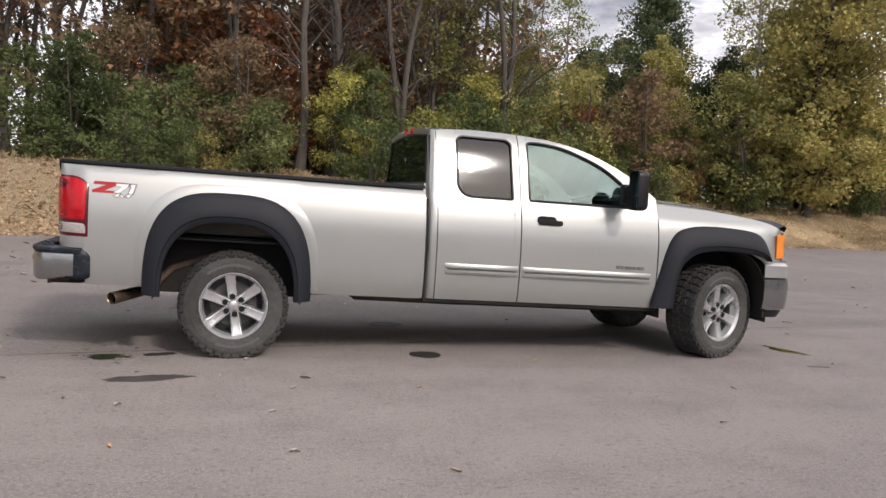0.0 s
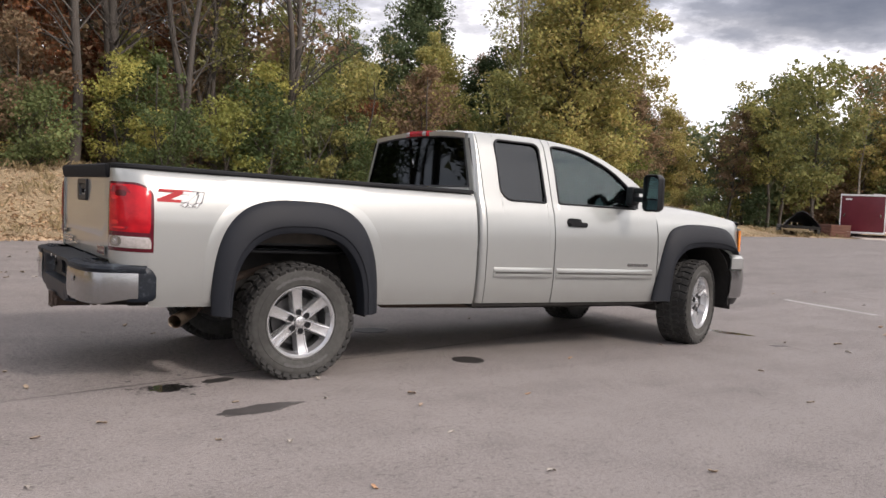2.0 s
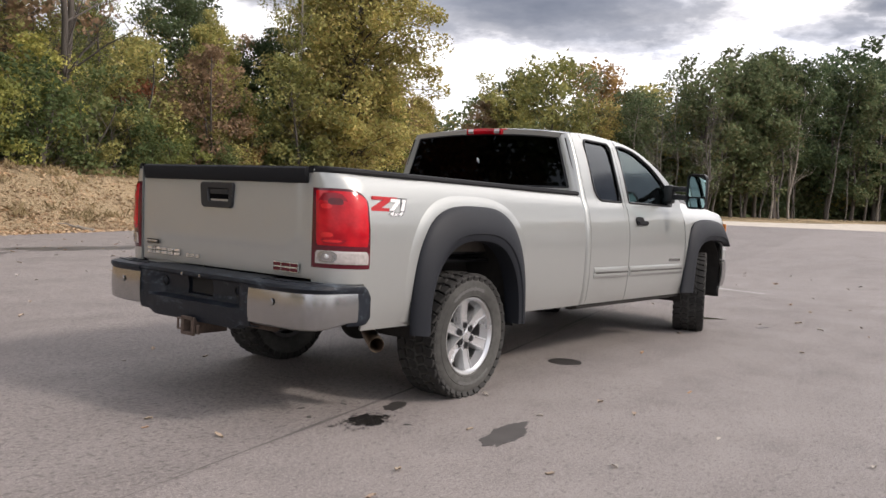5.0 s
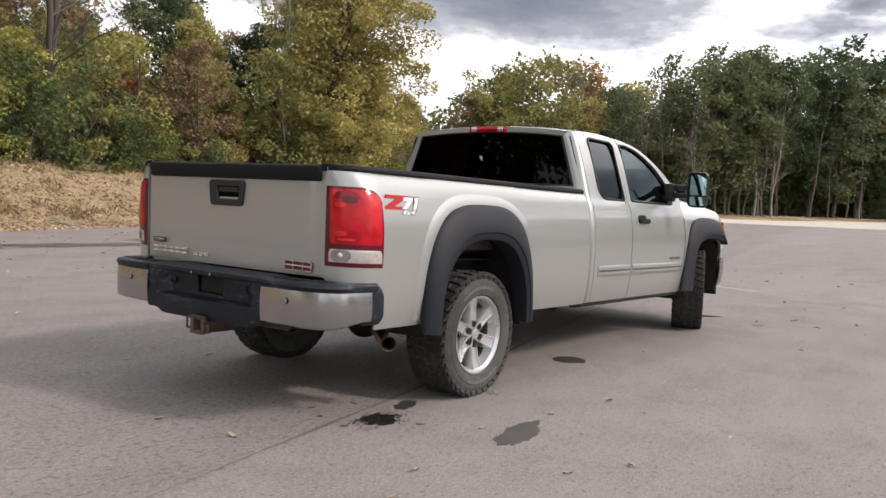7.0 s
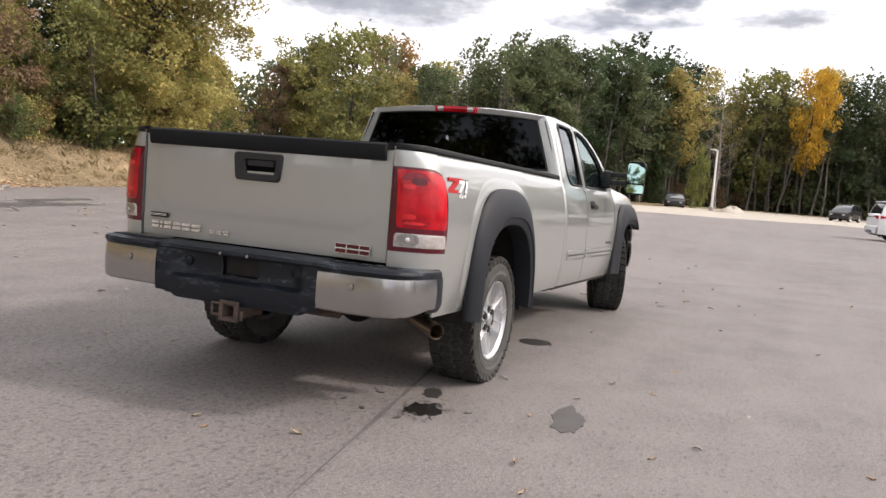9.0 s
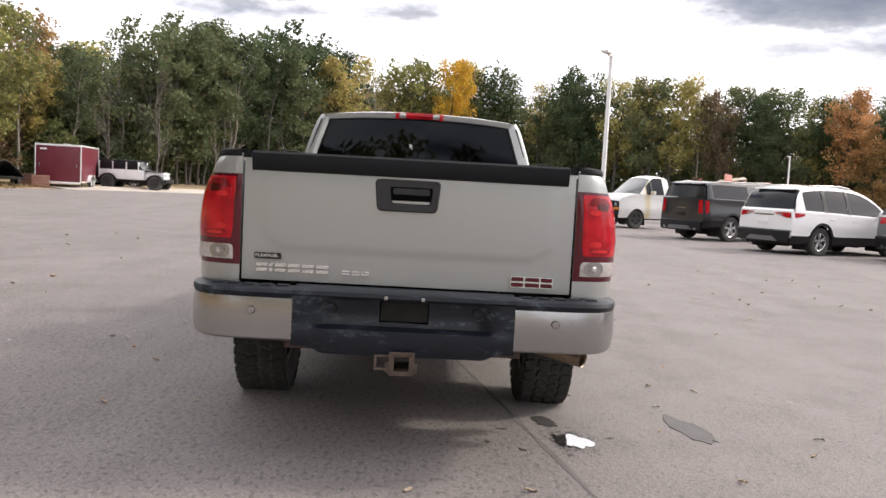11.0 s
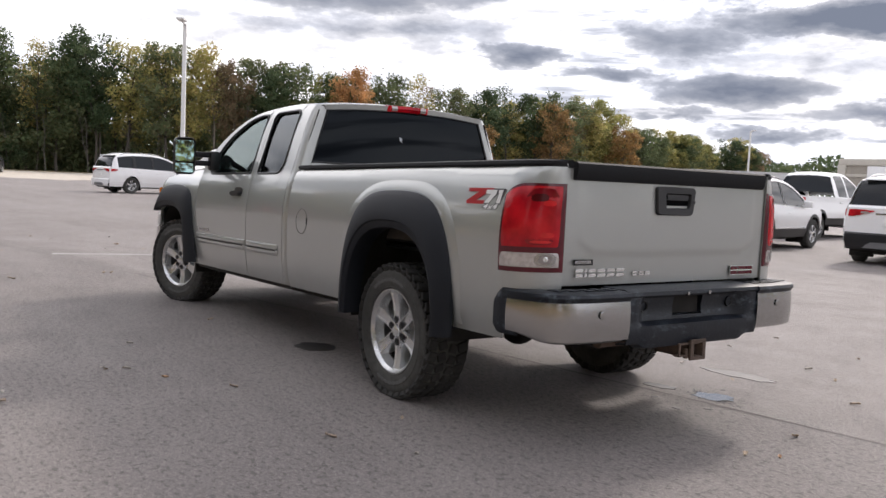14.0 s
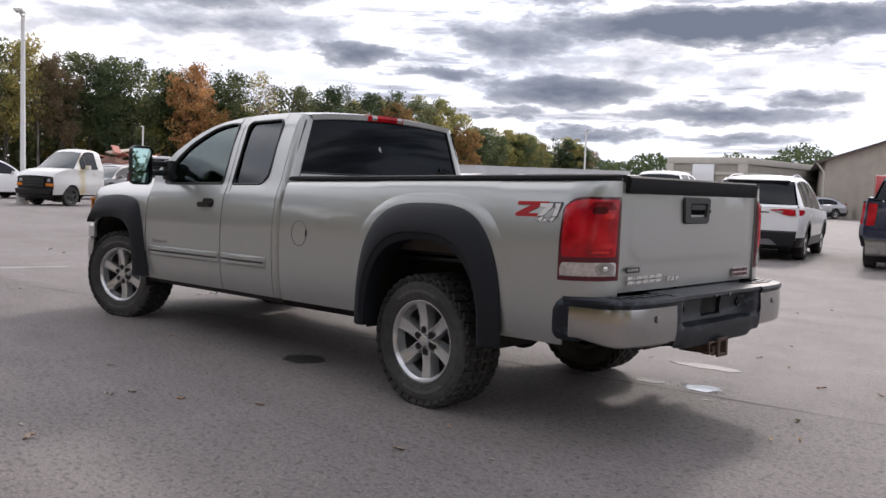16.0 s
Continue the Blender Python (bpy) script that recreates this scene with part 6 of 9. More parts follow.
def build_car(name, label, category, P, paint, at, heading, rim=ALLOY, lower=None, dark_roof=False, rails=True, group="parked vehicles", lamps="block", pipes=2, bright=False):
    """A road car from its side profile; its origin is on the ground under the rear axle."""
    car = thing(name, label, category, pose(at[0], at[1], 0, 0, 0, heading), group)
    W, tail, nose, sill, tyre = P["width"] / 2, P["tail"], P["nose"], P["sill"], P["tyre"]
    lower = lower or BLACK
    belt = lambda x: spline_at(P["belt"], x) if x < P["hood"][0][0] else spline_at(P["hood"], x)
    roof = lambda x: spline_at(P["roof"], x)
    r0, r1 = P["roof"][0][0], P["roof"][-1][0]

    def pinch(x):
        a, b = max(0.0, (tail + 0.34 - x) / 0.34), max(0.0, (x - nose + 0.55) / 0.55)
        return (0.10 * a**2.2 if P["tail"] < 1 else 0.0) + (0.26 if P["tail"] < 1 else 0.07) * b**2.2

    def yy(x, z):
        base = W - 0.05 * (1 - smooth(sill, sill + 0.25, z)) - 0.045 * smooth(0.72, 1.25, z) + 0.015 * smooth(0.62, 0.70, z) - pinch(x)
        b = belt(x)
        return base if z <= b or x > r1 else base - 0.36 * (z - b) - 0.5 * max(0.0, z - b - 0.42) ** 2

    def low_edge(x):
        z = sill
        for c in (0.0, P["wb"]):
            z = max(z, arch(x, c, P["arch"], 0.1, P["arch"] + tyre - 0.02, 2.2)) if abs(x - c) < P["arch"] else z
        return z

    wells = [v for c in (0.0, P["wb"]) for v in dense(c, P["arch"])]
    clad = lambda x: max(low_edge(x) + 0.001, sill + 0.20, (max([arch(x, c, P["arch"] + 0.07, 0.1, P["arch"] + tyre + 0.05, 2.2) for c in (0.0, P["wb"])])))
    for s in (1, -1):
        xs = columns(tail, nose, 0.08, *wells)
        part("body_side", strip(xs, clad, belt, yy, 6, s), paint, car)
        part("cladding", strip(xs, low_edge, lambda x: clad(x) + 0.004, lambda x, z: yy(x, z) + 0.008, 3, s), paint if P["tail"] > 1 else lower, car)
        win = lambda x: next(((belt(x) + 0.035, roof(x) - 0.075) for a, b in P["windows"] if a <= x <= b), None)
        marks = [v for a, b in P["windows"] for v in (a - 0.001, a, a + 0.02, b - 0.02, b, b + 0.001)]
        gx = columns(r0, r1, 0.08, *marks)

        def win_lo(x):
            w = win(x)
            return w[0] if w and w[1] > w[0] else (belt(x) + roof(x)) / 2

        def win_hi(x):
            w = win(x)
            return w[1] if w and w[1] > w[0] else (belt(x) + roof(x)) / 2

        part("window_frame", strip(gx, lambda x: min(belt(x), roof(x)), win_lo, yy, 2, s), paint, car)
        part("roof_side", strip(gx, win_hi, roof, yy, 4, s), BLACK_PAINT if dark_roof else paint, car)
        for a, b in P["windows"]:
            px = [x for x in columns(a, b, 0.1, a + 0.02, b - 0.02) if roof(x) - 0.075 > belt(x) + 0.035]
            if len(px) > 1:
                part("side_window", strip(px, lambda x: belt(x) + 0.03, lambda x: roof(x) - 0.07, lambda x, z: yy(x, z) - 0.006, 4, s, thick=0.004), CAR_GLASS, car)
        for (_, b), (a, _) in zip(P["windows"], P["windows"][1:]):
            if not (P["bed"] or P["tail"] > 1) and a - b < 0.2:
                part("window_pillar", strip([b - 0.01, (a + b) / 2, a + 0.01], lambda x: belt(x) + 0.03, lambda x: roof(x) - 0.066, lambda x, z: yy(x, z) + 0.007, 9, s, thick=0.003), BLACK, car)
        if bright:
            lo, hi = P["windows"][0][0] - 0.02, P["windows"][-1][1] + 0.05
            bm = bmesh.new()
            line = [x for x in stations(lo, hi, step=0.12) if roof(x) - 0.07 > belt(x) + 0.04]
            ring = [(x, belt(x) + 0.025) for x in line] + [(x, roof(x) - 0.068) for x in line[::-1]]
            tube(bm, [(x, s * (yy(x, z) + 0.004), z) for x, z in ring + ring[:1]], 0.009, 5, caps=False)
            part("window_trim", bm, CHROME, car)
            bm = bmesh.new()
            tube(bm, [(x, s * (yy(x, sill + 0.22) + 0.010), sill + 0.23) for x in stations(P["arch"] + 0.12, P["wb"] - P["arch"] - 0.12, step=0.3)], 0.010, 5)
            part("sill_trim", bm, CHROME, car)
        bm = boxed(r1 - 0.62, r1 - 0.48, s * (W + 0.02), s * (W + 0.21), belt(r1 - 0.6) + 0.02, belt(r1 - 0.6) + 0.17, 0.03)
        box(bm, r1 - 0.58, r1 - 0.52, s * (W - 0.08), s * (W + 0.05), belt(r1 - 0.6) + 0.02, belt(r1 - 0.6) + 0.07, 0.01)
        part("door_mirror", bm, paint, car)
        if rails and not P["bed"] and P["tail"] < 1:
            bm = bmesh.new()
            xs2 = stations(r0 + 0.45, r1 - 1.2, step=0.3)
            tube(bm, [(x, s * (yy(x, roof(x)) - 0.06), roof(x) + (0.05 if 0 < k < len(xs2) - 1 else 0.0)) for k, x in enumerate(xs2)], 0.018, 6)
            part("roof_rail", bm, CHROME, car)
        if P["wb"] > 0:
            for x in (0.0, P["wb"]):
                car_wheel(car, x, s * P["track"], tyre, s, rim)
                part("wheel_well", skinned([[(x + (P["arch"] + 0.02) * math.cos(v), s * y, 0.14 + (P["arch"] + tyre - 0.14) * math.sin(v)) for y in (W - 0.06, 0.45)] for v in (math.pi * k / 14 for k in range(15))]), UNDER, car)
        # handles and a sill line
        for a, b in P["windows"]:
            if b - a > 0.5 and a > -0.1:
                part("door_handle", boxed(a + 0.06, a + 0.26, s * (W - 0.03), s * (W + 0.012), belt(a) - 0.17, belt(a) - 0.135, 0.012), paint, car)

    def across(x, z, dz, bulge=0.0, n=12, scale=1.0):
        y = yy(x, z) * scale
        return [(x + bulge * (1 - v * v), v * y, z + dz * (1 - abs(v) ** 2.5)) for v in (lerp(-1, 1, k / n) for k in range(n + 1))]

    hx = stations(P["hood"][0][0], nose, step=0.1)
    part("hood", skinned([across(x, belt(x), 0.04, 0.10 * smooth(nose - 0.7, nose, x)) for x in hx], thick=0.01), paint, car)
    # find where the roof turns down to the windscreen and to the tail
    top = max(P["roof"], key=lambda p: p[1])[0]
    front = next(x for x in stations(top, r1, step=0.04) if roof(x) < roof(top) - 0.10)
    rear = next((x for x in stations(top, r0, step=0.04) if roof(x) < roof(top) - 0.10), r0)
    part("roof", skinned([across(x, roof(x), 0.05) for x in stations(rear, front, step=0.12)], thick=0.01), BLACK_PAINT if dark_roof else paint, car)
    part("windscreen", skinned([across(x, roof(x), 0.03, 0.12 * smooth(front, r1, x), scale=0.97) for x in stations(front, r1, step=0.1)], thick=0.005), FRONT_GLASS, car)
    if P["tail"] < 1:
        if rear > r0 + 0.05 or P["bed"]:
            part("rear_window", skinned([across(x, roof(x), 0.02, -0.05, scale=0.94) for x in stations(rear, r0, step=0.06)], thick=0.005), CAR_GLASS, car)
        zs = [P["tail_low"], 0.62, 0.8, 0.95, belt(tail)]
        tailrow = lambda z, push=0.0, f=1.0: [(tail - 0.07 * (1 - v * v) - push, v * f * yy(tail, z), z) for v in (lerp(-1, 1, k / 14) for k in range(15))]
        rows = [tailrow(z) for z in zs]
        if not P["bed"]:
            rows.append([(lerp(tail, r0, 0.8) - 0.06 * (1 - v * v), v * yy(r0, roof(r0)) * 0.99, roof(r0) + 0.02) for v in (lerp(-1, 1, k / 14) for k in range(15))])
        part("tailgate", skinned(rows, thick=0.01), paint, car)
        skirt = 0.70 if lamps == "upright" else 0.64
        part("rear_bumper", skinned([tailrow(z, p) for z, p in ((0.30, 0.0), (0.34, 0.06), (0.50, 0.075), (skirt - 0.03, 0.06), (skirt, 0.0))], thick=0.01), lower if not P["bed"] else CHROME, car)
        part("plate_holder", boxed(tail - 0.088, tail - 0.06, -0.19, 0.19, 0.78, 0.90, 0.01), paint if lamps != "block" else BLACK, car)
        # lamp outlines: across the tail (share of the half width, low, high), then back along the side
        shapes = dict(
            block=([(0.62 if P["tyre"] < 0.39 else 0.80, 0.96, 1.10), (0.85, 0.93, 1.10), (0.93, 0.93, 1.10)], [(0.10, 0.94, 1.10), (0.20, 0.95, 1.10)]),
            swoosh=([(0.40, 1.060, 1.075), (0.55, 1.035, 1.085), (0.70, 0.985, 1.095), (0.86, 0.955, 1.095), (0.95, 0.955, 1.09)], [(0.08, 0.965, 1.09), (0.20, 0.985, 1.085), (0.34, 1.03, 1.07)]),
            upright=([(0.80, 0.78, 0.84), (0.86, 0.78, 0.98), (0.92, 0.79, 1.10), (0.97, 0.80, 1.11)], [(0.05, 0.86, 1.11), (0.12, 0.98, 1.11), (0.30, 1.07, 1.10)]),
            wrap=([(0.34, 1.015, 1.05), (0.50, 0.985, 1.08), (0.70, 0.945, 1.10), (0.90, 0.925, 1.10)], [(0.08, 0.935, 1.10), (0.20, 0.96, 1.09), (0.36, 1.03, 1.07)]),
            tower=([(0.80, 0.88, 1.28), (0.88, 0.87, 1.29), (0.95, 0.87, 1.29)], [(0.08, 0.88, 1.29), (0.16, 0.92, 1.27)]))
        face, flank = shapes["tower" if P["bed"] or P is CAPPED else lamps]
        for s in (1, -1):
            rows = [[(tail - 0.07 * (1 - v * v) - 0.014, s * v * yy(tail, z), z) for z in (lo, lerp(lo, hi, 0.5), hi)] for v, lo, hi in face]
            rows += [[(tail + d, s * (yy(tail + d, z) + 0.010), z) for z in (lo, lerp(lo, hi, 0.5), hi)] for d, lo, hi in flank]
            lamp = part("taillight", skinned(rows, thick=0.006), RED_LENS, car, "red tail lamp")
            if lamps in ("wrap", "swoosh"):
                rows = [[(tail - 0.07 * (1 - v * v) - 0.019, s * v * yy(tail, z), z) for z in (lo, hi)] for v, lo, hi in ((0.52, 1.025, 1.055), (0.64, 1.015, 1.06), (0.70, 1.02, 1.055))]
                part("clear_lens", skinned(rows, thick=0.003), CLEAR_LENS, lamp)
            if pipes == 2:
                part("exhaust", boxed(tail - 0.100, tail + 0.05, s * (W - 0.52), s * (W - 0.30), 0.34, 0.42, 0.02), CHROME, car)
        if pipes == 1:
            bm = lathe(bmesh.new(), [(0.050, 0.10), (0.050, -0.02), (0.042, -0.02), (0.040, 0.10)], 18, "x")
            bmesh.ops.translate(bm, vec=(tail - 0.06, 0.42, 0.38), verts=bm.verts)
            part("exhaust", bm, STEEL, car)
        wing = 0.62 if lamps in ("swoosh", "wrap") else 0.40
        part("chrome_bar", skinned([[(tail - 0.07 * (1 - v * v) - 0.016, v * wing * yy(tail, 1.0), z - 0.06 * max(0.0, abs(v) - 0.62)) for z in (1.005, 1.022, 1.036)] for v in (lerp(-1, 1, k / 12) for k in range(13))], thick=0.006), CHROME, car)
        if bright:
            part("bumper_trim", skinned([tailrow(z, p, 0.94) for z, p in ((skirt + 0.004, 0.01), (skirt + 0.012, 0.018), (skirt + 0.022, 0.01))], thick=0.004), CHROME, car)
        if not P["bed"]:
            part("skid_panel", skinned([[(tail - 0.085 - 0.07 * (1 - v * v), v * 0.62 * W, z) for z in (0.34, 0.38, 0.44, 0.46)] for v in (lerp(-1, 1, k / 8) for k in range(9))], thick=0.01), SKID, car)
            part("spoiler", skinned([[(x, v * yy(0.0, roof(0.0)) * 0.93, roof(rear) + dz) for x, dz in ((rear + 0.12, 0.055), (rear - 0.16, 0.035), (rear - 0.17, 0.010))] for v in (lerp(-1, 1, k / 8) for k in range(9))], thick=0.015), paint, car)
        if P["bed"]:
            part("bed_floor", boxed(tail + 0.02, r0 + 0.05, -W + 0.1, W - 0.1, 0.86, 0.89), BLACK, car)
            part("cab_back", boxed(r0 - 0.02, r0 + 0.04, -W + 0.12, W - 0.12, 0.8, belt(r0) + 0.02), paint, car)
    # nose
    nrow = lambda z, push=0.0: [(nose + 0.10 * (1 - v * v) + push, v * yy(nose, z), z) for v in (lerp(-1, 1, k / 12) for k in range(13))]
    part("front_bumper", skinned([nrow(z, p) for z, p in ((0.26, -0.04), (0.34, 0.03), (0.55, 0.04), (0.60, 0.0), (belt(nose) + 0.03, -0.03))], thick=0.01), lower if P["tail"] > 1 else paint, car)
    if P["tail"] < 1:
        part("grille", boxed(nose + 0.03, nose + 0.125, -0.42, 0.42, 0.56, belt(nose) - 0.02, 0.02), BLACK, car)
        for s in (1, -1):
            part("headlight", boxed(nose - 0.14, nose + 0.06, s * (W - 0.52), s * (W - 0.24), belt(nose) - 0.16, belt(nose) - 0.01, 0.03), LAMP_GLASS, car)
    else:
        grille = part("grille", boxed(nose - 0.02, nose + 0.115, -W + 0.42, W - 0.42, 0.66, 1.05, 0.03), BLACK, car)
        for z in (0.74, 0.84, 0.94):
            part("grille_bar", boxed(nose + 0.11, nose + 0.125, -W + 0.46, W - 0.46, z, z + 0.025, 0.005), STEEL, grille)
        part("bumper_bar", skinned([nrow(z, p) for z, p in ((0.40, 0.03), (0.43, 0.13), (0.60, 0.13), (0.64, 0.03))], thick=0.01), BLACK, car)
        for s in (1, -1):
            part("headlamp_panel", boxed(nose - 0.30, nose + 0.035, s * (W - 0.44), s * (W - 0.09), 0.66, 1.05, 0.03), BLACK, car)
            part("headlight", boxed(nose - 0.10, nose + 0.05, s * (W - 0.34), s * (W - 0.20), 0.88, 1.00, 0.02), LAMP_GLASS, car)
            part("turn_signal", boxed(nose - 0.28, nose + 0.052, s * (W - 0.44), s * (W - 0.075), 0.72, 0.83, 0.02), AMBER, car)
    part("floor_pan", boxed(max(tail, -5) + 0.1, nose - 0.1, -W + 0.25, W - 0.25, sill - 0.06, sill + 0.05, 0.02), UNDER, car)
    if P["tail"] > 1:
        part("cab_back", skinned([[(tail, v * yy(tail, z), z) for v in (-1, -0.5, 0, 0.5, 1)] for z in (sill, 0.7, 1.0, 1.38, 1.6, 1.8, 2.03)], thick=0.02), paint, car)
        for sd in (1, -1):
            for a, b in P["windows"]:
                line = stations(a, b, step=0.12)
                ring = [(x, belt(x) + 0.03) for x in line] + [(x, max(roof(x) - 0.07, belt(x) + 0.04)) for x in line[::-1]]
                tube(bm2 := bmesh.new(), [(x, sd * (yy(x, z) + 0.002), z) for x, z in ring + ring[:1]], 0.016, 5, caps=False)
                part("window_seal", bm2, BLACK, car)
        bm = bmesh.new()
        for s in (1, -1):
            box(bm, -1.1, 2.2, s * 0.40, s * 0.48, 0.50, 0.66, 0.01)
        box(bm, -0.05, 0.05, -0.8, 0.8, 0.32, 0.42, 0.02)
        part("chassis_frame", bm, UNDER, car)
    return car


def build_jeep(at, heading):
    car = thing("off_road_vehicle", "white boxy four-door off-roader with black roof and flares", "off-road vehicle", pose(*at, 0, 0, 0, heading), "parked vehicles")
    bm = boxed(-0.62, 2.25, -0.80, 0.80, 0.62, 1.22, 0.05)
    part("body_tub", bm, WHITE, car)
    rows = [[(x, v * w, z + 0.03 * (1 - v * v)) for v in (-1, -0.6, 0, 0.6, 1)] for x, w, z in ((2.15, 0.78, 1.22), (2.9, 0.70, 1.18), (3.35, 0.62, 1.14))]
    part("hood", skinned(rows, thick=0.02), BLACK_PAINT, car)
    part("engine_bay", boxed(2.2, 3.35, -0.60, 0.60, 0.65, 1.15, 0.05), WHITE, car)
    part("grille", boxed(3.33, 3.42, -0.58, 0.58, 0.72, 1.12, 0.03), WHITE, car)
    for s in (1, -1):
        for x0, x1, top in ((-0.55, 0.20, 1.68), (0.30, 1.05, 1.68), (1.15, 1.80, 1.66)):
            part("side_window", boxed(x0, x1, s * 0.735, s * 0.755, 1.26, top, 0.02), CAR_GLASS, car)
        part("door", boxed(1.10, 1.98, s * 0.80, s * 0.825, 0.68, 1.24, 0.02), WHITE, car)
        part("door", boxed(0.28, 1.04, s * 0.80, s * 0.825, 0.68, 1.24, 0.02), WHITE, car)
        for x in (-0.60, 0.25, 1.10, 1.86):
            part("window_post", boxed(x - 0.04, x + 0.04, s * 0.70, s * 0.765, 1.2, 1.72, 0.015), WHITE, car)
        for x in (0.0, 2.95):
            car_wheel(car, x, s * 0.82, 0.45, s, ALLOY_DARK, 0.32)
            rows = [[(x + r * math.cos(v), s * y, 0.42 + r * 0.95 * math.sin(v)) for r, y in ((0.50, 0.66), (0.52, 0.98), (0.58, 0.99), (0.60, 0.70))] for v in (math.pi * k / 12 for k in range(13))]
            part("fender_flare", skinned(rows, thick=0.01), BLACK, car)
        part("head_lamp", boxed(3.40, 3.45, s * 0.40 - 0.09, s * 0.40 + 0.09, 0.88, 1.06, 0.03), LAMP_GLASS, car)
        part("door_mirror", boxed(1.98, 2.06, s * 0.86, s * 1.02, 1.28, 1.48, 0.03), BLACK, car)
    part("hard_top", boxed(-0.62, 1.72, -0.76, 0.76, 1.70, 1.84, 0.05), BLACK, car)
    part("windscreen", skinned([[(2.15, -0.70, 1.22), (2.15, 0.70, 1.22)], [(1.72, -0.64, 1.74), (1.72, 0.64, 1.74)]], thick=0.02), CAR_GLASS, car)
    part("front_bumper", boxed(3.42, 3.62, -0.78, 0.78, 0.52, 0.70, 0.04), BLACK, car)
    part("rear_bumper", boxed(-0.82, -0.60, -0.78, 0.78, 0.52, 0.68, 0.04), BLACK, car)
    bm = lathe(bmesh.new(), [(0.0, -0.12), (0.30, -0.12), (0.40, -0.10), (0.42, 0.0), (0.40, 0.12), (0.24, 0.13), (0.0, 0.08)], 28, "x")
    bmesh.ops.translate(bm, vec=(-0.78, 0, 1.05), verts=bm.verts)
    part("spare_wheel", bm, RUBBER, car)
    part("chassis", boxed(-0.6, 3.3, -0.45, 0.45, 0.42, 0.62, 0.03), UNDER, car)


def build_trailer(at, heading):
    tr = thing("cargo_trailer", "dark red enclosed cargo trailer with white edge trim", "trailer", pose(*at, 0, 0, 0, heading))
    L, B, lo, hi = 5.4, 2.4, 0.34, 2.42
    part("trailer_body", boxed(0, L, 0, B, lo, hi, 0.03), MAROON, tr)
    rows = [[(L + d, y, z) for y, z in ((B / 2 - w, lo), (B / 2 - w, hi - 0.02))] for d, w in ((0.0, B / 2 - 0.02), (0.9, 0.12))]
    rows += [[(L + d, y, z) for y, z in ((B / 2 + w, lo), (B / 2 + w, hi - 0.02))] for d, w in ((0.9, 0.12), (0.0, B / 2 - 0.02))]
    part("v_nose", skinned(rows, thick=0.02), MAROON, tr)
    part("nose_roof", slab(bmesh.new(), [(L - 0.02, 0.02), (L + 0.92, B / 2 - 0.13), (L + 0.92, B / 2 + 0.13), (L - 0.02, B - 0.02)], 0.03, pose(0, 0, hi - 0.02)), WHITE, tr)
    for x in (0, L):
        for y in (0, B):
            part("corner_trim", boxed(x - 0.03, x + 0.03, y - 0.03, y + 0.03, lo, hi, 0.01), WHITE, tr)
        part("end_trim", boxed(x - 0.03, x + 0.03, 0, B, hi - 0.07, hi + 0.04, 0.01), WHITE, tr)
    for y in (0.0, B):
        part("roof_trim", boxed(0, L, y - 0.03, y + 0.03, hi - 0.05, hi + 0.05, 0.01), WHITE, tr)
        part("skirt_trim", boxed(0, L, y - 0.02, y + 0.02, lo, lo + 0.07, 0.01), WHITE, tr)
        out = -1 if y == 0 else 1
        part("fender", skinned([[(2.75 + 0.82 * math.cos(a), y + out * d, 0.36 + 0.44 * math.sin(a)) for d in (0.0, 0.20)] for a in (math.pi * k / 12 for k in range(13))], thick=0.02), WHITE, tr)
        for x in (2.38, 3.12):
            car_wheel(tr, x, y + out * 0.10, 0.33, out, WHITE, 0.18)
    part("roof_vent", boxed(2.0, 2.4, B / 2 - 0.2, B / 2 + 0.2, hi + 0.02, hi + 0.12, 0.02), WHITE, tr)
    door = part("rear_door", boxed(-0.04, -0.005, 0.10, B - 0.10, lo + 0.06, hi - 0.10, 0.01), MAROON, tr)
    for y in (0.22, B - 0.22):
        part("latch", boxed(-0.07, -0.04, y - 0.03, y + 0.03, 1.15, 1.35, 0.01), CHROME, door)
    part("name_plate", boxed(-0.046, -0.04, B - 0.60, B - 0.25, hi - 0.30, hi - 0.20), WHITE, door)
    part("ramp_bar", boxed(-0.06, 0.05, 0, B, lo - 0.09, lo + 0.02, 0.01), WHITE, tr)
    bm = bmesh.new()
    for y in (0.6, B - 0.6):
        tube(bm, [(L, y, 0.42), (L + 1.6, B / 2, 0.42)], 0.05, 8)
    part("tow_frame", bm, BLACK, tr)
    part("jack", boxed(L + 1.3, L + 1.4, B / 2 - 0.05, B / 2 + 0.05, 0.0, 0.75, 0.02), STEEL, tr)


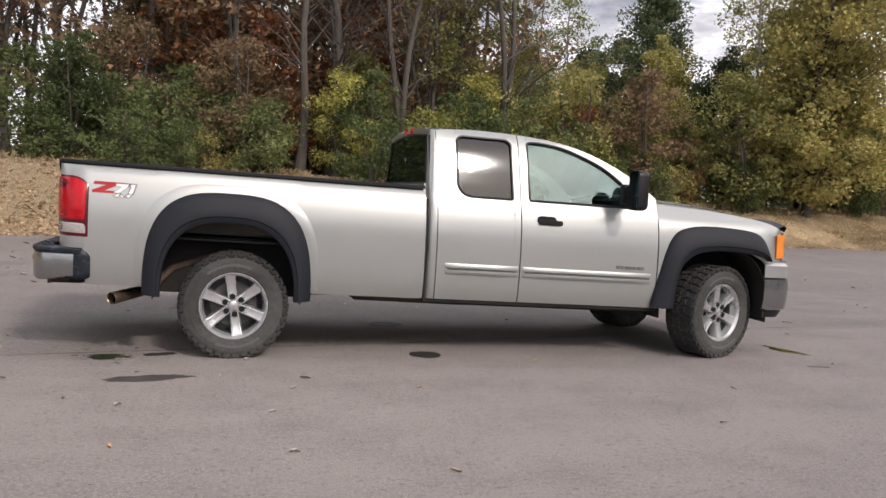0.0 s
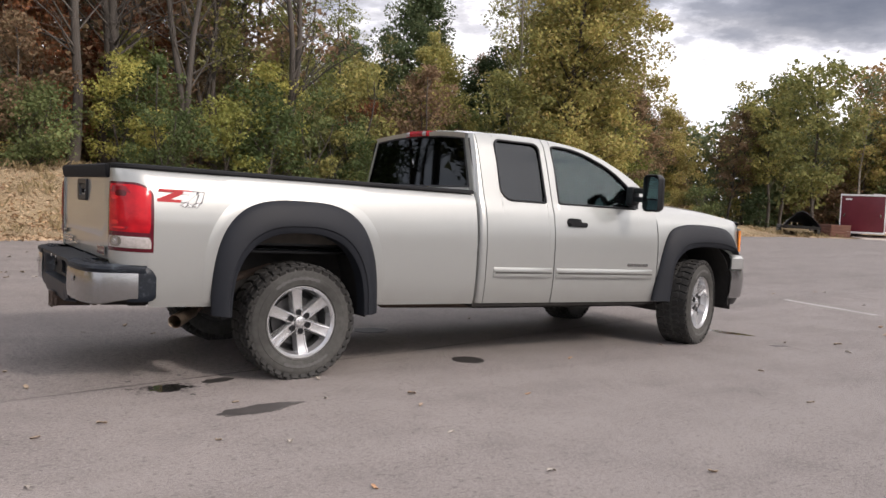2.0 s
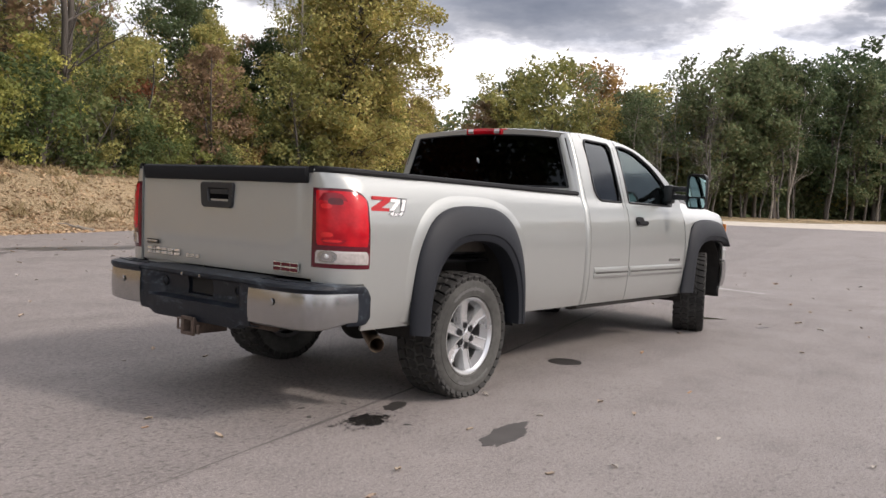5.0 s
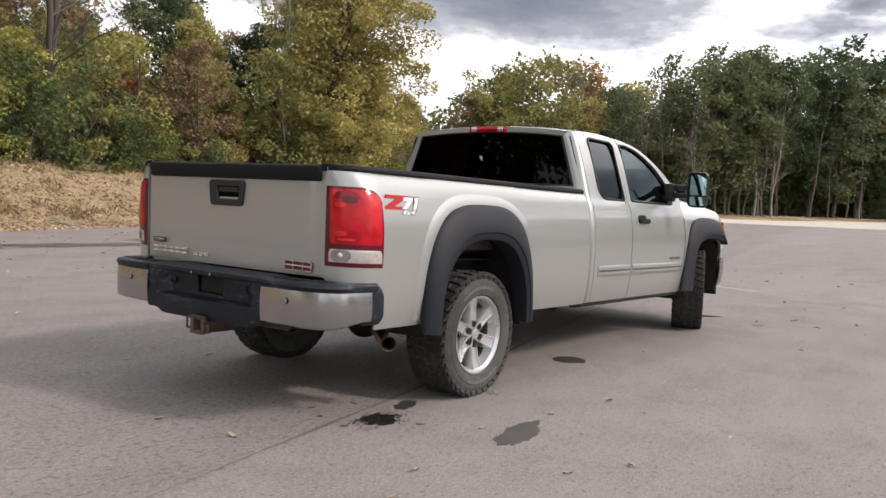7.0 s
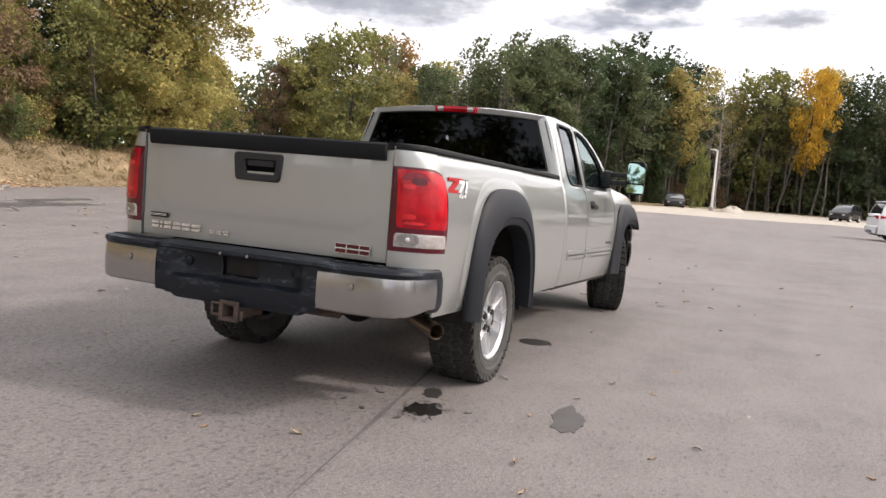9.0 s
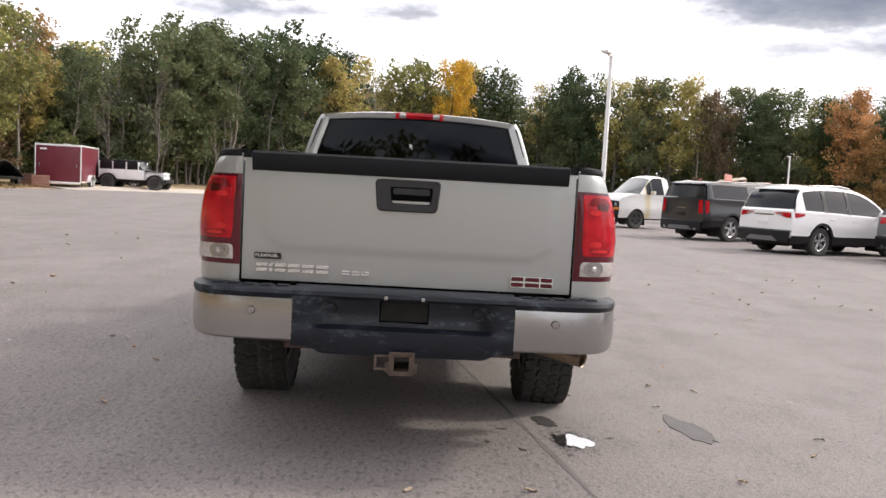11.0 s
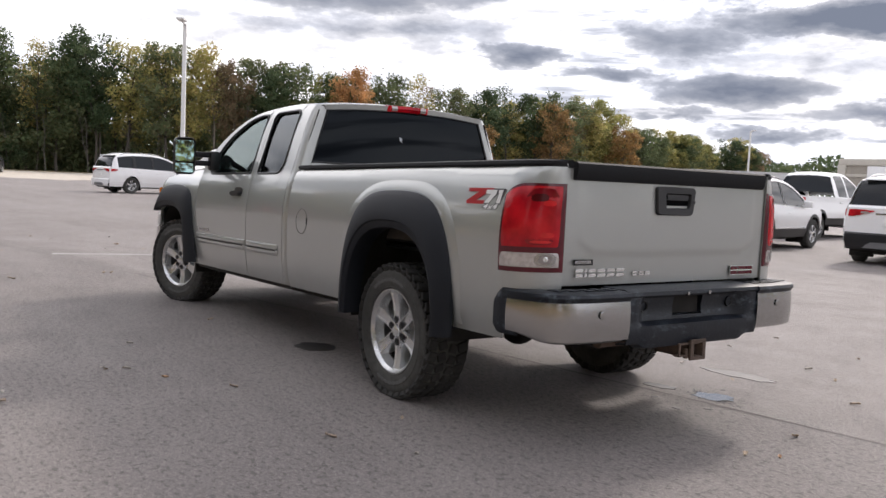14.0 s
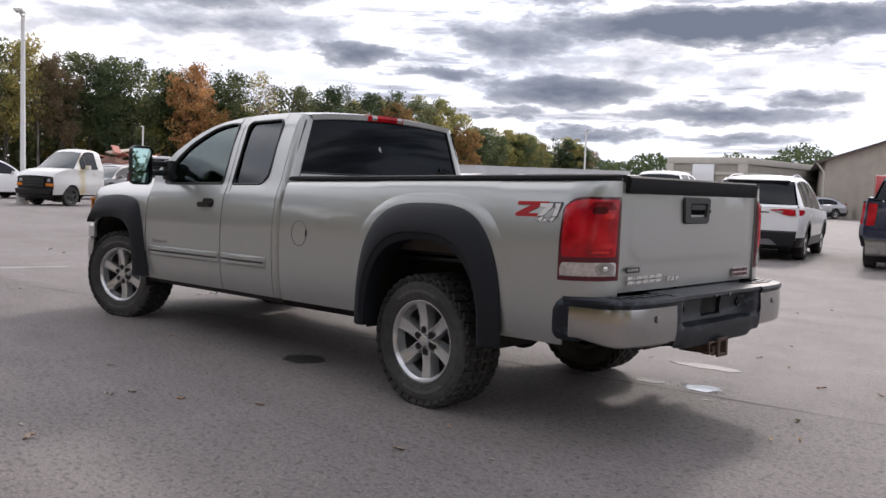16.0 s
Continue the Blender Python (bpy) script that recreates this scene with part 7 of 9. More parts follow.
def build_covered_boat(at, heading):
    """A tarpaulin-covered load on a low trailer, with a timber crate beside it."""
    boat = thing("boat_trailer", "low trailer with a dark tarpaulin over a tapered load", "trailer", pose(*at, 0, 0, 0, heading))
    rows = []
    for k in range(9):
        x = lerp(-1.6, 1.6, k / 8)
        top = lerp(1.35, 0.78, (k / 8) ** 0.7)
        w = 0.95 * (1 - 0.5 * (k / 8) ** 2)
        rows.append([(x, v * w, lerp(top, 0.55, abs(v) ** 2) + 0.05 * math.sin(3 * x + 5 * v)) for v in (lerp(-1, 1, j / 8) for j in range(9))])
    part("tarpaulin", skinned(rows, thick=0.02), TARP, boat)
    part("deck", boxed(-1.8, 1.9, -0.95, 0.95, 0.42, 0.55, 0.02), UNDER, boat)
    for x in (-0.2, 0.6):
        for s in (1, -1):
            car_wheel(boat, x, s * 1.0, 0.30, s, SILVER, 0.18)
    bm = bmesh.new()
    tube(bm, [(1.9, 0, 0.46), (3.1, 0, 0.44)], 0.05, 8)
    part("tow_bar", bm, UNDER, boat)
    crate = thing("timber_box", "low reddish brown timber box on the gravel", "box", pose(at[0] + 1.7, at[1] - 1.0, 0, 0, 0, heading + 20))
    for k in range(4):
        for y in (-0.55, 0.55):
            part("board", boxed(-0.9, 0.9, y - 0.02, y + 0.02, 0.02 + 0.17 * k, 0.18 + 0.17 * k, 0.008), TIMBER, crate)
        for x in (-0.9, 0.9):
            part("board", boxed(x - 0.02, x + 0.02, -0.53, 0.53, 0.02 + 0.17 * k, 0.18 + 0.17 * k, 0.008), TIMBER, crate)


def build_lamp(at, height, turn):
    lamp = thing("street_lamp", "white square-section parking lot lamp on a concrete base", "street lamp", pose(*at, 0, 0, 0, turn), "parking lot lamps")
    bm = lathe(bmesh.new(), [(0.0, 0.42), (0.20, 0.42), (0.23, 0.38), (0.24, -0.2)], 20, "z")
    part("concrete_base", bm, CONCRETE, lamp)
    bm = bmesh.new()
    rows = [[(x * w, y * w, z) for x, y in ((-1, -1), (1, -1), (1, 1), (-1, 1))] for z, w in ((0.4, 0.085), (height - 0.05, 0.066))]
    skin(bm, rows, loop=True)
    part("pole", bm, POLE_WHITE, lamp)
    part("base_plate", boxed(-0.14, 0.14, -0.14, 0.14, 0.42, 0.45, 0.01), POLE_WHITE, lamp)
    bm = boxed(-0.06, 0.45, -0.035, 0.035, height - 0.12, height - 0.04, 0.01)
    part("arm", bm, POLE_WHITE, lamp)
    part("lamp_head", boxed(0.30, 0.95, -0.16, 0.16, height - 0.06, height + 0.03, 0.02), POLE_WHITE, lamp)


CONCRETE = plain("pale_concrete", (0.42, 0.40, 0.37), 0.9, 0, 0.2, 30, 0.4)
POLE_WHITE = plain("white_pole_paint", (0.72, 0.72, 0.70), 0.45, 0, 0.06, 20)

build_car("suv", "white three-row SUV with red tail lamps and dark cladding", "SUV", SUV, WHITE, (4.55, -14.0), -76, lamps="swoosh", pipes=1)
build_car("crossover", "white luxury crossover with upright red tail lamps", "SUV", CROSSOVER, WHITE, (8.5, -13.6), -79, lamps="upright", bright=True)
build_car("crossover", "dark grey metallic crossover with chrome tail bar", "SUV", CROSSOVER, GREY, (15.85, -12.9), -67, lamps="wrap", bright=True)
build_car("suv", "white SUV with black lower cladding parked in a row", "SUV", SUV, WHITE, (17.5, -10.05), -65, lamps="swoosh", pipes=0)
build_car("pickup_truck", "black pickup truck with a matching bed cap", "pickup truck", CAPPED, CHARCOAL, (22.6, -9.5), -62)
build_car("suv", "white SUV with dark roof load in the second row", "SUV", SUV, WHITE, (20.0, -20.55), -71, lamps="swoosh", pipes=0)
build_car("suv", "charcoal SUV with chrome trim in the second row", "SUV", SUV, GREY, (16.2, -20.45), -72, lamps="swoosh", bright=True)
build_car("pickup_truck", "white extended cab pickup truck", "pickup truck", TALL_PICKUP, WHITE, (11.5, -20.6), -82)
build_car("suv", "white SUV standing alone on the far lot", "SUV", SUV, WHITE, (36.6, -6.75), -79, lamps="swoosh", pipes=1, lower=WHITE)
build_car("cutaway_van", "white cutaway work van with black grille and stained door", "van", VAN, VAN_PAINT, (30.95, -11.6), 113, rim=ALLOY_DARK)
build_car("pickup_truck", "dark blue pickup truck with red tail lamp", "pickup truck", PICKUP, BLUE_PAINT, (1.33, -14.0), -77)
build_car("hatchback", "dark grey hatchback behind the work van", "car", CROSSOVER, GREY, (38.5, -15.5), 120)
build_car("sedan", "silver sedan parked by the metal shed", "car", SEDAN, SILVER, (19.0, -57.5), 60)
build_car("sedan", "small black car parked below the woods", "car", SEDAN, BLACK_PAINT, (81.5, 8.5), 188)
build_car("sedan", "black car parked at the far edge of the lot", "car", CROSSOVER, BLACK_PAINT, (88, -7.6), 160)
build_car("sedan", "dark blue car behind the off-roader", "car", SEDAN, BLUE_PAINT, (54.0, 22.6), -80)
build_jeep((49.2, 19.55), -92)
build_trailer((43.7, 19.4), 11)
build_covered_boat((40.6, 22.6), 40)
build_lamp((30.9, -7.68), 7.2, 150)
build_lamp((81, 4.9), 5.9, 150)
build_lamp((81.6, -37.5), 6.2, 150)
build_lamp((105, -93), 7.8, 150)
build_lamp((52, -75), 8.0, 150)


def build_box_truck(at, heading):
    t = thing("box_truck", "red and white delivery box truck", "truck", pose(*at, 0, 0, 0, heading), "parked vehicles")
    part("cargo_box", boxed(-2.2, 2.2, -1.15, 1.15, 0.95, 3.0, 0.04), RED_PAINT, t)
    part("white_band", boxed(-2.21, 2.21, -1.16, 1.16, 0.95, 1.45, 0.02), WHITE, t)
    part("cab", boxed(2.25, 3.9, -1.0, 1.0, 0.5, 2.1, 0.15), WHITE, t)
    part("chassis", boxed(-2.1, 3.7, -0.6, 0.6, 0.45, 0.95, 0.03), UNDER, t)
    for x in (-1.2, 3.2):
        for s in (1, -1):
            car_wheel(t, x, s * 0.95, 0.40, s)
    bm = bmesh.new()
    for k in range(3):
        box(bm, -1.3 + 0.2 * k, 1.3 - 0.3 * k, -1.166, 1.166, 2.35 - 0.28 * k, 2.50 - 0.28 * k)
    part("white_lettering_bars", bm, WHITE, t)


build_box_truck((13.1, -55.9), 200)


def build_fence():
    """A long pale panel fence behind the rows of cars."""
    a, b = Vector((42.1, -32.8)), Vector((27.8, -45.8))
    turn = math.degrees(math.atan2(b.y - a.y, b.x - a.x))
    fence = thing("panel_fence", "long pale grey metal panel fence behind the cars", "fence", pose(a.x, a.y, 0, 0, 0, turn))
    n = 8
    w = (b - a).length / n
    for k in range(n):
        part("fence_panel", boxed(k * w + 0.04, (k + 1) * w - 0.04, -0.03, 0.03, 0.12, 2.70, 0.01), FENCE, fence)
        part("fence_post", boxed(k * w - 0.05, k * w + 0.05, -0.06, 0.06, 0.0, 2.76, 0.01), FENCE, fence)
    part("top_rail", boxed(0, n * w, -0.045, 0.045, 2.70, 2.76, 0.01), FENCE, fence)


FENCE = plain("pale_grey_panel", (0.50, 0.50, 0.50), 0.5, 0.2, 0.1, 12)
build_fence()


def build_lumber_heap(at, heading):
    heap = thing("lumber_heap", "heap of broken red-brown boards and panels", "lumber", pose(*at, 0, 0, 0, heading))
    rnd = random.Random(77)
    for k in range(38):
        x, y = rnd.uniform(-4.5, 4.5), rnd.uniform(-1.6, 1.6)
        z = 0.45 + 2.5 * max(0.0, 1 - abs(x) / 5.5) * rnd.uniform(0.35, 1.0)
        m = pose(x, y, z, rnd.uniform(-35, 35), rnd.uniform(-30, 30), rnd.uniform(0, 180))
        w = rnd.uniform(0.12, 0.6)
        part("board", box(bmesh.new(), -rnd.uniform(0.8, 1.6), rnd.uniform(0.8, 1.6), -w / 2, w / 2, -0.03, 0.03, 0.006, m=m), rnd.choice((BRICK_RED, BRICK_RED, TIMBER, PALE_BOARD)), heap)
    rows = [[(x, y, max(0.0, 2.2 * (1 - (x / 5) ** 2) * (1 - (y / 2.2) ** 2) + 0.15 * math.sin(4 * x + 3 * y))) for y in (lerp(-2.2, 2.2, j / 10) for j in range(11))] for x in (lerp(-5, 5, k / 20) for k in range(21))]
    part("rubble", skinned(rows), TIMBER, heap)


BRICK_RED = plain("faded_red_board", (0.40, 0.16, 0.12), 0.8, 0, 0.25, 15, 0.3)
PALE_BOARD = plain("pale_board", (0.55, 0.46, 0.38), 0.8, 0, 0.2, 15, 0.3)
build_lumber_heap((47.5, -19.0), 60)
# ---- buildings ----
BLOCK = plain("tan_block_wall", (0.36, 0.33, 0.28), 0.9, 0, 0.1, 8, 0.3)
PALE_TRIM = plain("pale_stucco", (0.52, 0.49, 0.43), 0.9, 0, 0.08, 12)
METAL_WALL = plain("tan_ribbed_metal", (0.40, 0.36, 0.30), 0.55, 0.1, 0.08, 10)
METAL_ROOF = plain("brown_metal_roof", (0.10, 0.085, 0.075), 0.5, 0.2, 0.15, 10)


def build_office(at, heading):
    b = thing("office_building", "flat-roofed tan commercial building with pale cornice", "building", pose(*at, 0, 0, 0, heading))
    part("wall", boxed(0, 7.0, -16, 0, 0, 4.1, 0.02), BLOCK, b)
    part("cornice", boxed(-0.15, 7.15, -16.15, 0.15, 4.05, 4.6, 0.05), PALE_TRIM, b)
    part("string_course", boxed(-0.08, 7.08, -16.08, 0.08, 3.1, 3.35, 0.03), PALE_TRIM, b)
    for x in (0.15, 6.85):
        part("pilaster", boxed(x - 0.35, x + 0.35, -0.3, 0.14, 0, 4.1, 0.03), PALE_TRIM, b)
    part("sign_board", boxed(2.6, 4.6, 0.1, 0.25, 2.0, 4.0, 0.03), WHITE, b)
    part("door", boxed(2.9, 4.2, 0.02, 0.08, 0, 1.9, 0.02), CAR_GLASS, b)
    for k in range(4):
        y = -2.2 - 3.2 * k
        w = part("window", boxed(-0.05, 0.06, y - 0.45, y + 0.45, 1.5, 3.0, 0.02), PALE_TRIM, b)
        part("pane", boxed(-0.07, -0.04, y - 0.34, y + 0.34, 1.6, 2.9, 0.01), CAR_GLASS, w)
        part("wall_lamp", boxed(-0.18, 0.0, y - 1.7, y - 1.4, 2.4, 2.8, 0.03), BLACK, b)


def build_shed(at, heading):
    b = thing("metal_shed", "large tan metal-clad shed with gabled brown roof", "building", pose(*at, 0, 0, 0, heading))
    rows = []
    for k in range(121):
        y = lerp(0, 18, k / 120)
        top = 4.3 + 3.2 * (1 - abs(y - 9) / 9)
        rows.append([(0.03 * (k % 4 == 0), y, 0), (0.03 * (k % 4 == 0), y, top)])
    part("gable_wall", skinned(rows, thick=0.1), METAL_WALL, b)
    part("side_wall", boxed(-24, -0.12, 0.0, 0.1, 0, 4.3), METAL_WALL, b)
    for y0 in (-0.6, 18.6):
        rows = [[(x, y0, 4.10), (x, 9, 7.55)] for x in (-24.3, 0.6)]
        part("roof", skinned(rows, thick=0.16), METAL_ROOF, b)
    part("gutter", boxed(-24.3, 0.5, -0.72, -0.55, 3.98, 4.15, 0.03), METAL_ROOF, b)
    bm = bmesh.new()
    tube(bm, [(0.35, -0.62, 4.0), (0.2, -0.3, 3.6), (0.16, -0.10, 3.3), (0.16, -0.10, 0.1)], 0.06, 8)
    part("downpipe", bm, PALE_TRIM, b)
    part("base_course", boxed(0.04, 0.10, 0, 18, 0.0, 0.9, 0.02), BLOCK, b)


def build_house(at, heading):
    b = thing("house", "grey house with a pitched roof among the trees", "house", pose(*at, 0, 0, 0, heading))
    part("wall", boxed(-5, 5, -3.5, 3.5, 0, 3.0, 0.02), PALE_TRIM, b)
    for s in (1, -1):
        part("roof", skinned([[(x, s * 4.0, 2.8), (x, 0, 5.4)] for x in (-5.5, 5.5)], thick=0.2), METAL_ROOF, b)
    for x in (-3, 0, 3):
        w = part("window", boxed(x - 0.6, x + 0.6, 3.48, 3.56, 1.0, 2.3, 0.02), WHITE, b)
        part("pane", boxed(x - 0.5, x + 0.5, 3.54, 3.58, 1.1, 2.2), CAR_GLASS, w)


build_office((28.4, -64.3), 0)
build_shed((20.0, -59.5), 112)
build_house((116, -42), 75)
# ---- woods ----
BARK = Mat("grey_brown_bark", (0.11, 0.09, 0.075), 0.95)
BARK.set("Base Color", BARK.mix(BARK.noise(3.0, 5.0, 0.7, stretch=(1, 1, 0.15)), (0.040, 0.033, 0.027), (0.12, 0.105, 0.09)))
BARK.bump(BARK.noise(30.0, 4.0, 0.7, stretch=(1, 1, 0.12)), 0.8, 0.03)
BARK = BARK.m
GREY_BARK = plain("grey_bark", (0.125, 0.112, 0.10), 0.9, 0, 0.25, 12, 0.4)
PALE_BARK = plain("pale_bark", (0.30, 0.27, 0.23), 0.9, 0, 0.25, 12, 0.4)
GREEN = leafy("green_oak_leaves", (0.064, 0.106, 0.054), (0.096, 0.136, 0.066), (0.142, 0.170, 0.083), (0.172, 0.142, 0.078))
OLIVE = leafy("olive_autumn_leaves", (0.170, 0.200, 0.080), (0.285, 0.292, 0.105), (0.405, 0.356, 0.124), (0.350, 0.235, 0.112))
LIME = leafy("yellow_green_leaves", (0.172, 0.214, 0.070), (0.278, 0.294, 0.085), (0.390, 0.345, 0.098))
RUSSET = leafy("russet_leaves", (0.123, 0.058, 0.032), (0.232, 0.087, 0.046), (0.304, 0.138, 0.065), (0.131, 0.102, 0.043))
BROWN = leafy("brown_green_leaves", (0.125, 0.117, 0.064), (0.217, 0.159, 0.094), (0.300, 0.192, 0.120), (0.117, 0.125, 0.059))
ORANGE = leafy("orange_leaves", (0.34, 0.185, 0.075), (0.40, 0.255, 0.095), (0.26, 0.155, 0.072), (0.18, 0.155, 0.085))
YELLOW = leafy("golden_leaves", (0.55, 0.33, 0.04), (0.62, 0.40, 0.06), (0.46, 0.28, 0.04))
RUST_CROWN = leafy("rust_orange_leaves", (0.42, 0.205, 0.098), (0.52, 0.29, 0.125), (0.30, 0.185, 0.088))
SHRUB = leafy("shrub_leaves", (0.072, 0.120, 0.048), (0.135, 0.176, 0.069), (0.195, 0.198, 0.082))
STRAW = leafy("dry_grass", (0.30, 0.23, 0.12), (0.38, 0.30, 0.17), (0.22, 0.17, 0.09), (0.15, 0.15, 0.05), through=0.2)
LITTER = leafy("leaf_litter", (0.28, 0.15, 0.08), (0.46, 0.31, 0.18), (0.60, 0.46, 0.31), (0.24, 0.13, 0.07), (0.52, 0.39, 0.25), through=0.1)


def leaf_mesh(name, centres, sizes, rng, flat=0.0, folded=False):
    """Many single leaves in one mesh: small blades, or larger ones folded on the midrib."""
    n = len(centres)
    a = rng.normal(size=(n, 3))
    a[:, 2] *= 1 - flat
    a /= np.linalg.norm(a, axis=1)[:, None] + 1e-9
    b = rng.normal(size=(n, 3))
    b[:, 2] *= 1 - flat
    b -= a * (a * b).sum(1)[:, None]
    b /= np.linalg.norm(b, axis=1)[:, None] + 1e-9
    c = np.cross(a, b)
    s = sizes[:, None]
    if folded:
        v = [centres - a * s * 0.62, centres + b * s * 0.36 + c * s * 0.12, centres + a * s * 0.62, centres - b * s * 0.36 + c * s * 0.12]
    else:
        v = [centres + a * s * 0.70, centres - a * s * 0.45 + b * s * 0.48, centres - a * s * 0.45 - b * s * 0.48]
    q = len(v)
    me = bpy.data.meshes.new(name)
    me.vertices.add(q * n)
    me.vertices.foreach_set("co", np.stack(v, 1).ravel())
    me.loops.add(q * n)
    me.loops.foreach_set("vertex_index", np.arange(q * n))
    me.polygons.add(n)
    me.polygons.foreach_set("loop_start", np.arange(0, q * n, q))
    me.polygons.foreach_set("loop_total", np.full(n, q))
    me.update(calc_edges=True)
    return me


def tree_meshes(seed, height, base, radius, clusters, per, size, trunk, lean=0.4, spread=0.42, forks=1, shape=1.0, twigs=0, fill=8, crest=0.80):
    """Trunk with limbs, and a crown of leaf clusters hung on the limbs."""
    rng = np.random.default_rng(seed)
    bm = bmesh.new()
    bend = rng.normal(size=2) * lean
    axis = lambda z: Vector((bend[0] * (max(0.0, z) / height) ** 1.6 + 0.12 * math.sin(z * 0.9 + seed), bend[1] * (max(0.0, z) / height) ** 1.6 + 0.12 * math.cos(z * 0.8 + seed), z))
    stems = []
    for f in range(forks):
        turn = 2 * math.pi * f / forks + seed
        out = 0.0 if forks == 1 else radius * 0.35
        path = []
        for k in range(11):
            z = -0.3 + (height * (0.94 - 0.07 * f) + 0.3) * k / 10
            p = axis(z) + Vector((math.cos(turn), math.sin(turn), 0)) * out * smooth(0.05 * height, 0.8 * height, z)
            path.append(p)
        tube(bm, path, [trunk * (1.35 if k == 0 else 1.0) * (1 - 0.88 * k / 10) / (1 if forks == 1 else 1.25) + 0.012 for k in range(11)], 7, caps=False)
        stems.append(path)
    centres = []
    for i in range(clusters):
        u = (i + rng.random()) / clusters
        z = base + (height - base) * u**0.9
        wide = radius * (math.sin(math.pi * min(1.0, 0.16 + crest * u)) ** 0.75) * shape
        ang, r = rng.random() * 2 * math.pi, wide * math.sqrt(0.10 + 0.90 * rng.random()) * (0.80 + 0.40 * rng.random())
        stem = stems[i % forks]
        k = min(9, max(1, int(10 * (z - 0.26 * r - 0.3) / height)))
        root = stem[k].lerp(stem[k + 1], rng.random())
        tip = Vector((axis(z).x + r * math.cos(ang), axis(z).y + r * math.sin(ang), z + rng.normal() * 0.25))
        mid = root.lerp(tip, 0.5) + Vector((rng.normal() * 0.12, rng.normal() * 0.12, 0.10 * r))
        thick = max(0.012, trunk * 0.30 * (1 - u * 0.7))
        tube(bm, [root, mid, tip], [thick, thick * 0.6, 0.008], 3, caps=False)
        for _ in range(twigs):
            far = tip + Vector(rng.normal(size=3)) * 0.7
            far.z += 0.5
            tube(bm, [mid.lerp(tip, rng.random()), far], [0.012, 0.004], 3, caps=False)
        centres.append(tip)
    wood = bpy.data.meshes.new("trunk")
    for f in bm.faces:
        f.smooth = True
    bm.to_mesh(wood)
    bm.free()
    wood.materials.append(BARK)
    leaves = None
    if per:
        # rounded clumps, leafy on the outside, with a coarse filling of the crown inside
        n = len(centres)
        puff = (spread * (0.65 + 0.7 * rng.random(n))).repeat(per)
        way = rng.normal(size=(n * per, 3))
        way /= np.linalg.norm(way, axis=1)[:, None]
        c = np.repeat(np.array([list(p) for p in centres]), per, 0) + way * (puff * (1.12 - 0.75 * rng.random(n * per) ** 2))[:, None] * np.array([1, 1, 0.72])
        sizes = size * (0.65 + 0.7 * rng.random(len(c)))
        mids = np.array([list(p) for p in centres])
        heart = np.array([list(axis(z)) for z in mids[:, 2]])
        inner = np.repeat(heart + (mids - heart) * (0.25 + 0.55 * rng.random(n))[:, None], fill, 0)
        inner = inner + rng.normal(size=inner.shape) * spread * 0.5
        c = np.concatenate([c, inner])
        sizes = np.concatenate([sizes, size * (1.1 + 0.6 * rng.random(len(inner)))])
        c[:, 2] = np.maximum(c[:, 2], 0.05)
        leaves = leaf_mesh("crown", c, sizes, rng, 0.25)
        leaves.materials.append(GREEN)
    return wood, leaves


NEAR = dict(
    broad=[tree_meshes(s, 11.5, 1.0, 3.7, 190, 210, 0.120, 0.20, 0.5, 0.66, 2, fill=40) for s in (3, 4)],
    round=[tree_meshes(s, 10.5, 1.4, 2.6, 110, 170, 0.120, 0.17, 0.5, 0.60, fill=30) for s in (6, 7)],
    tall=[tree_meshes(s, 13.5, 3.6, 2.7, 90, 115, 0.125, 0.17, 0.8, 0.60, fill=14) for s in (11, 12, 13)],
    slim=[tree_meshes(s, 13.0, 4.0, 2.2, 46, 80, 0.112, 0.10, 0.8, 0.55, 1, twigs=2, fill=4) for s in (21, 22)],
    bare=[tree_meshes(s, 13.5, 3.6, 2.8, 40, 0, 0.2, 0.15, 0.9, 0.4, f, twigs=5) for s, f in ((31, 2), (32, 1), (33, 2))],
    young=[tree_meshes(s, 5.0, 0.4, 1.8, 46, 85, 0.105, 0.06, 0.4, 0.44, 2, fill=12) for s in (41, 42, 43)],
    shrub=[tree_meshes(s, 2.3, 0.15, 1.4, 32, 80, 0.085, 0.03, 0.3, 0.36, 3, 1.1, fill=10) for s in (51, 52, 53)],
)
FAR = dict(
    oak=[tree_meshes(s, 16.5, 5.6, 4.1, 58, 92, 0.27, 0.20, 0.9, 1.00, fill=22, crest=0.62) for s in (61, 62, 63, 64)],
    full=[tree_meshes(s, 14.0, 2.4, 3.7, 54, 88, 0.27, 0.17, 0.8, 0.98, fill=22, crest=0.62) for s in (71, 72)],
    pole=[tree_meshes(s, 15.0, 6.4, 2.1, 34, 36, 0.22, 0.12, 1.0, 0.8, twigs=2, fill=2) for s in (81, 82)],
    stem=[tree_meshes(s, 13.0, 5.0, 1.7, 16, 0, 0.2, 0.11, 1.3, 0.4, f, twigs=1) for s, f in ((95, 1), (96, 2), (97, 1))],
    low=[tree_meshes(s, 4.2, 0.2, 2.4, 32, 56, 0.20, 0.06, 0.3, 0.7, 2, fill=6) for s in (91, 92)],
)
HEIGHT = dict(oak=16.9, full=14.4, pole=15.0, tall=13.7, slim=13.2, bare=13.5, broad=11.8, round=10.7)
WORDS = {GREEN: "green oak", OLIVE: "olive and yellowing", LIME: "yellow-green", RUSSET: "russet-leaved", BROWN: "brown-green", ORANGE: "orange autumn", YELLOW: "golden yellow", RUST_CROWN: "rust-orange", SHRUB: "green leafy"}


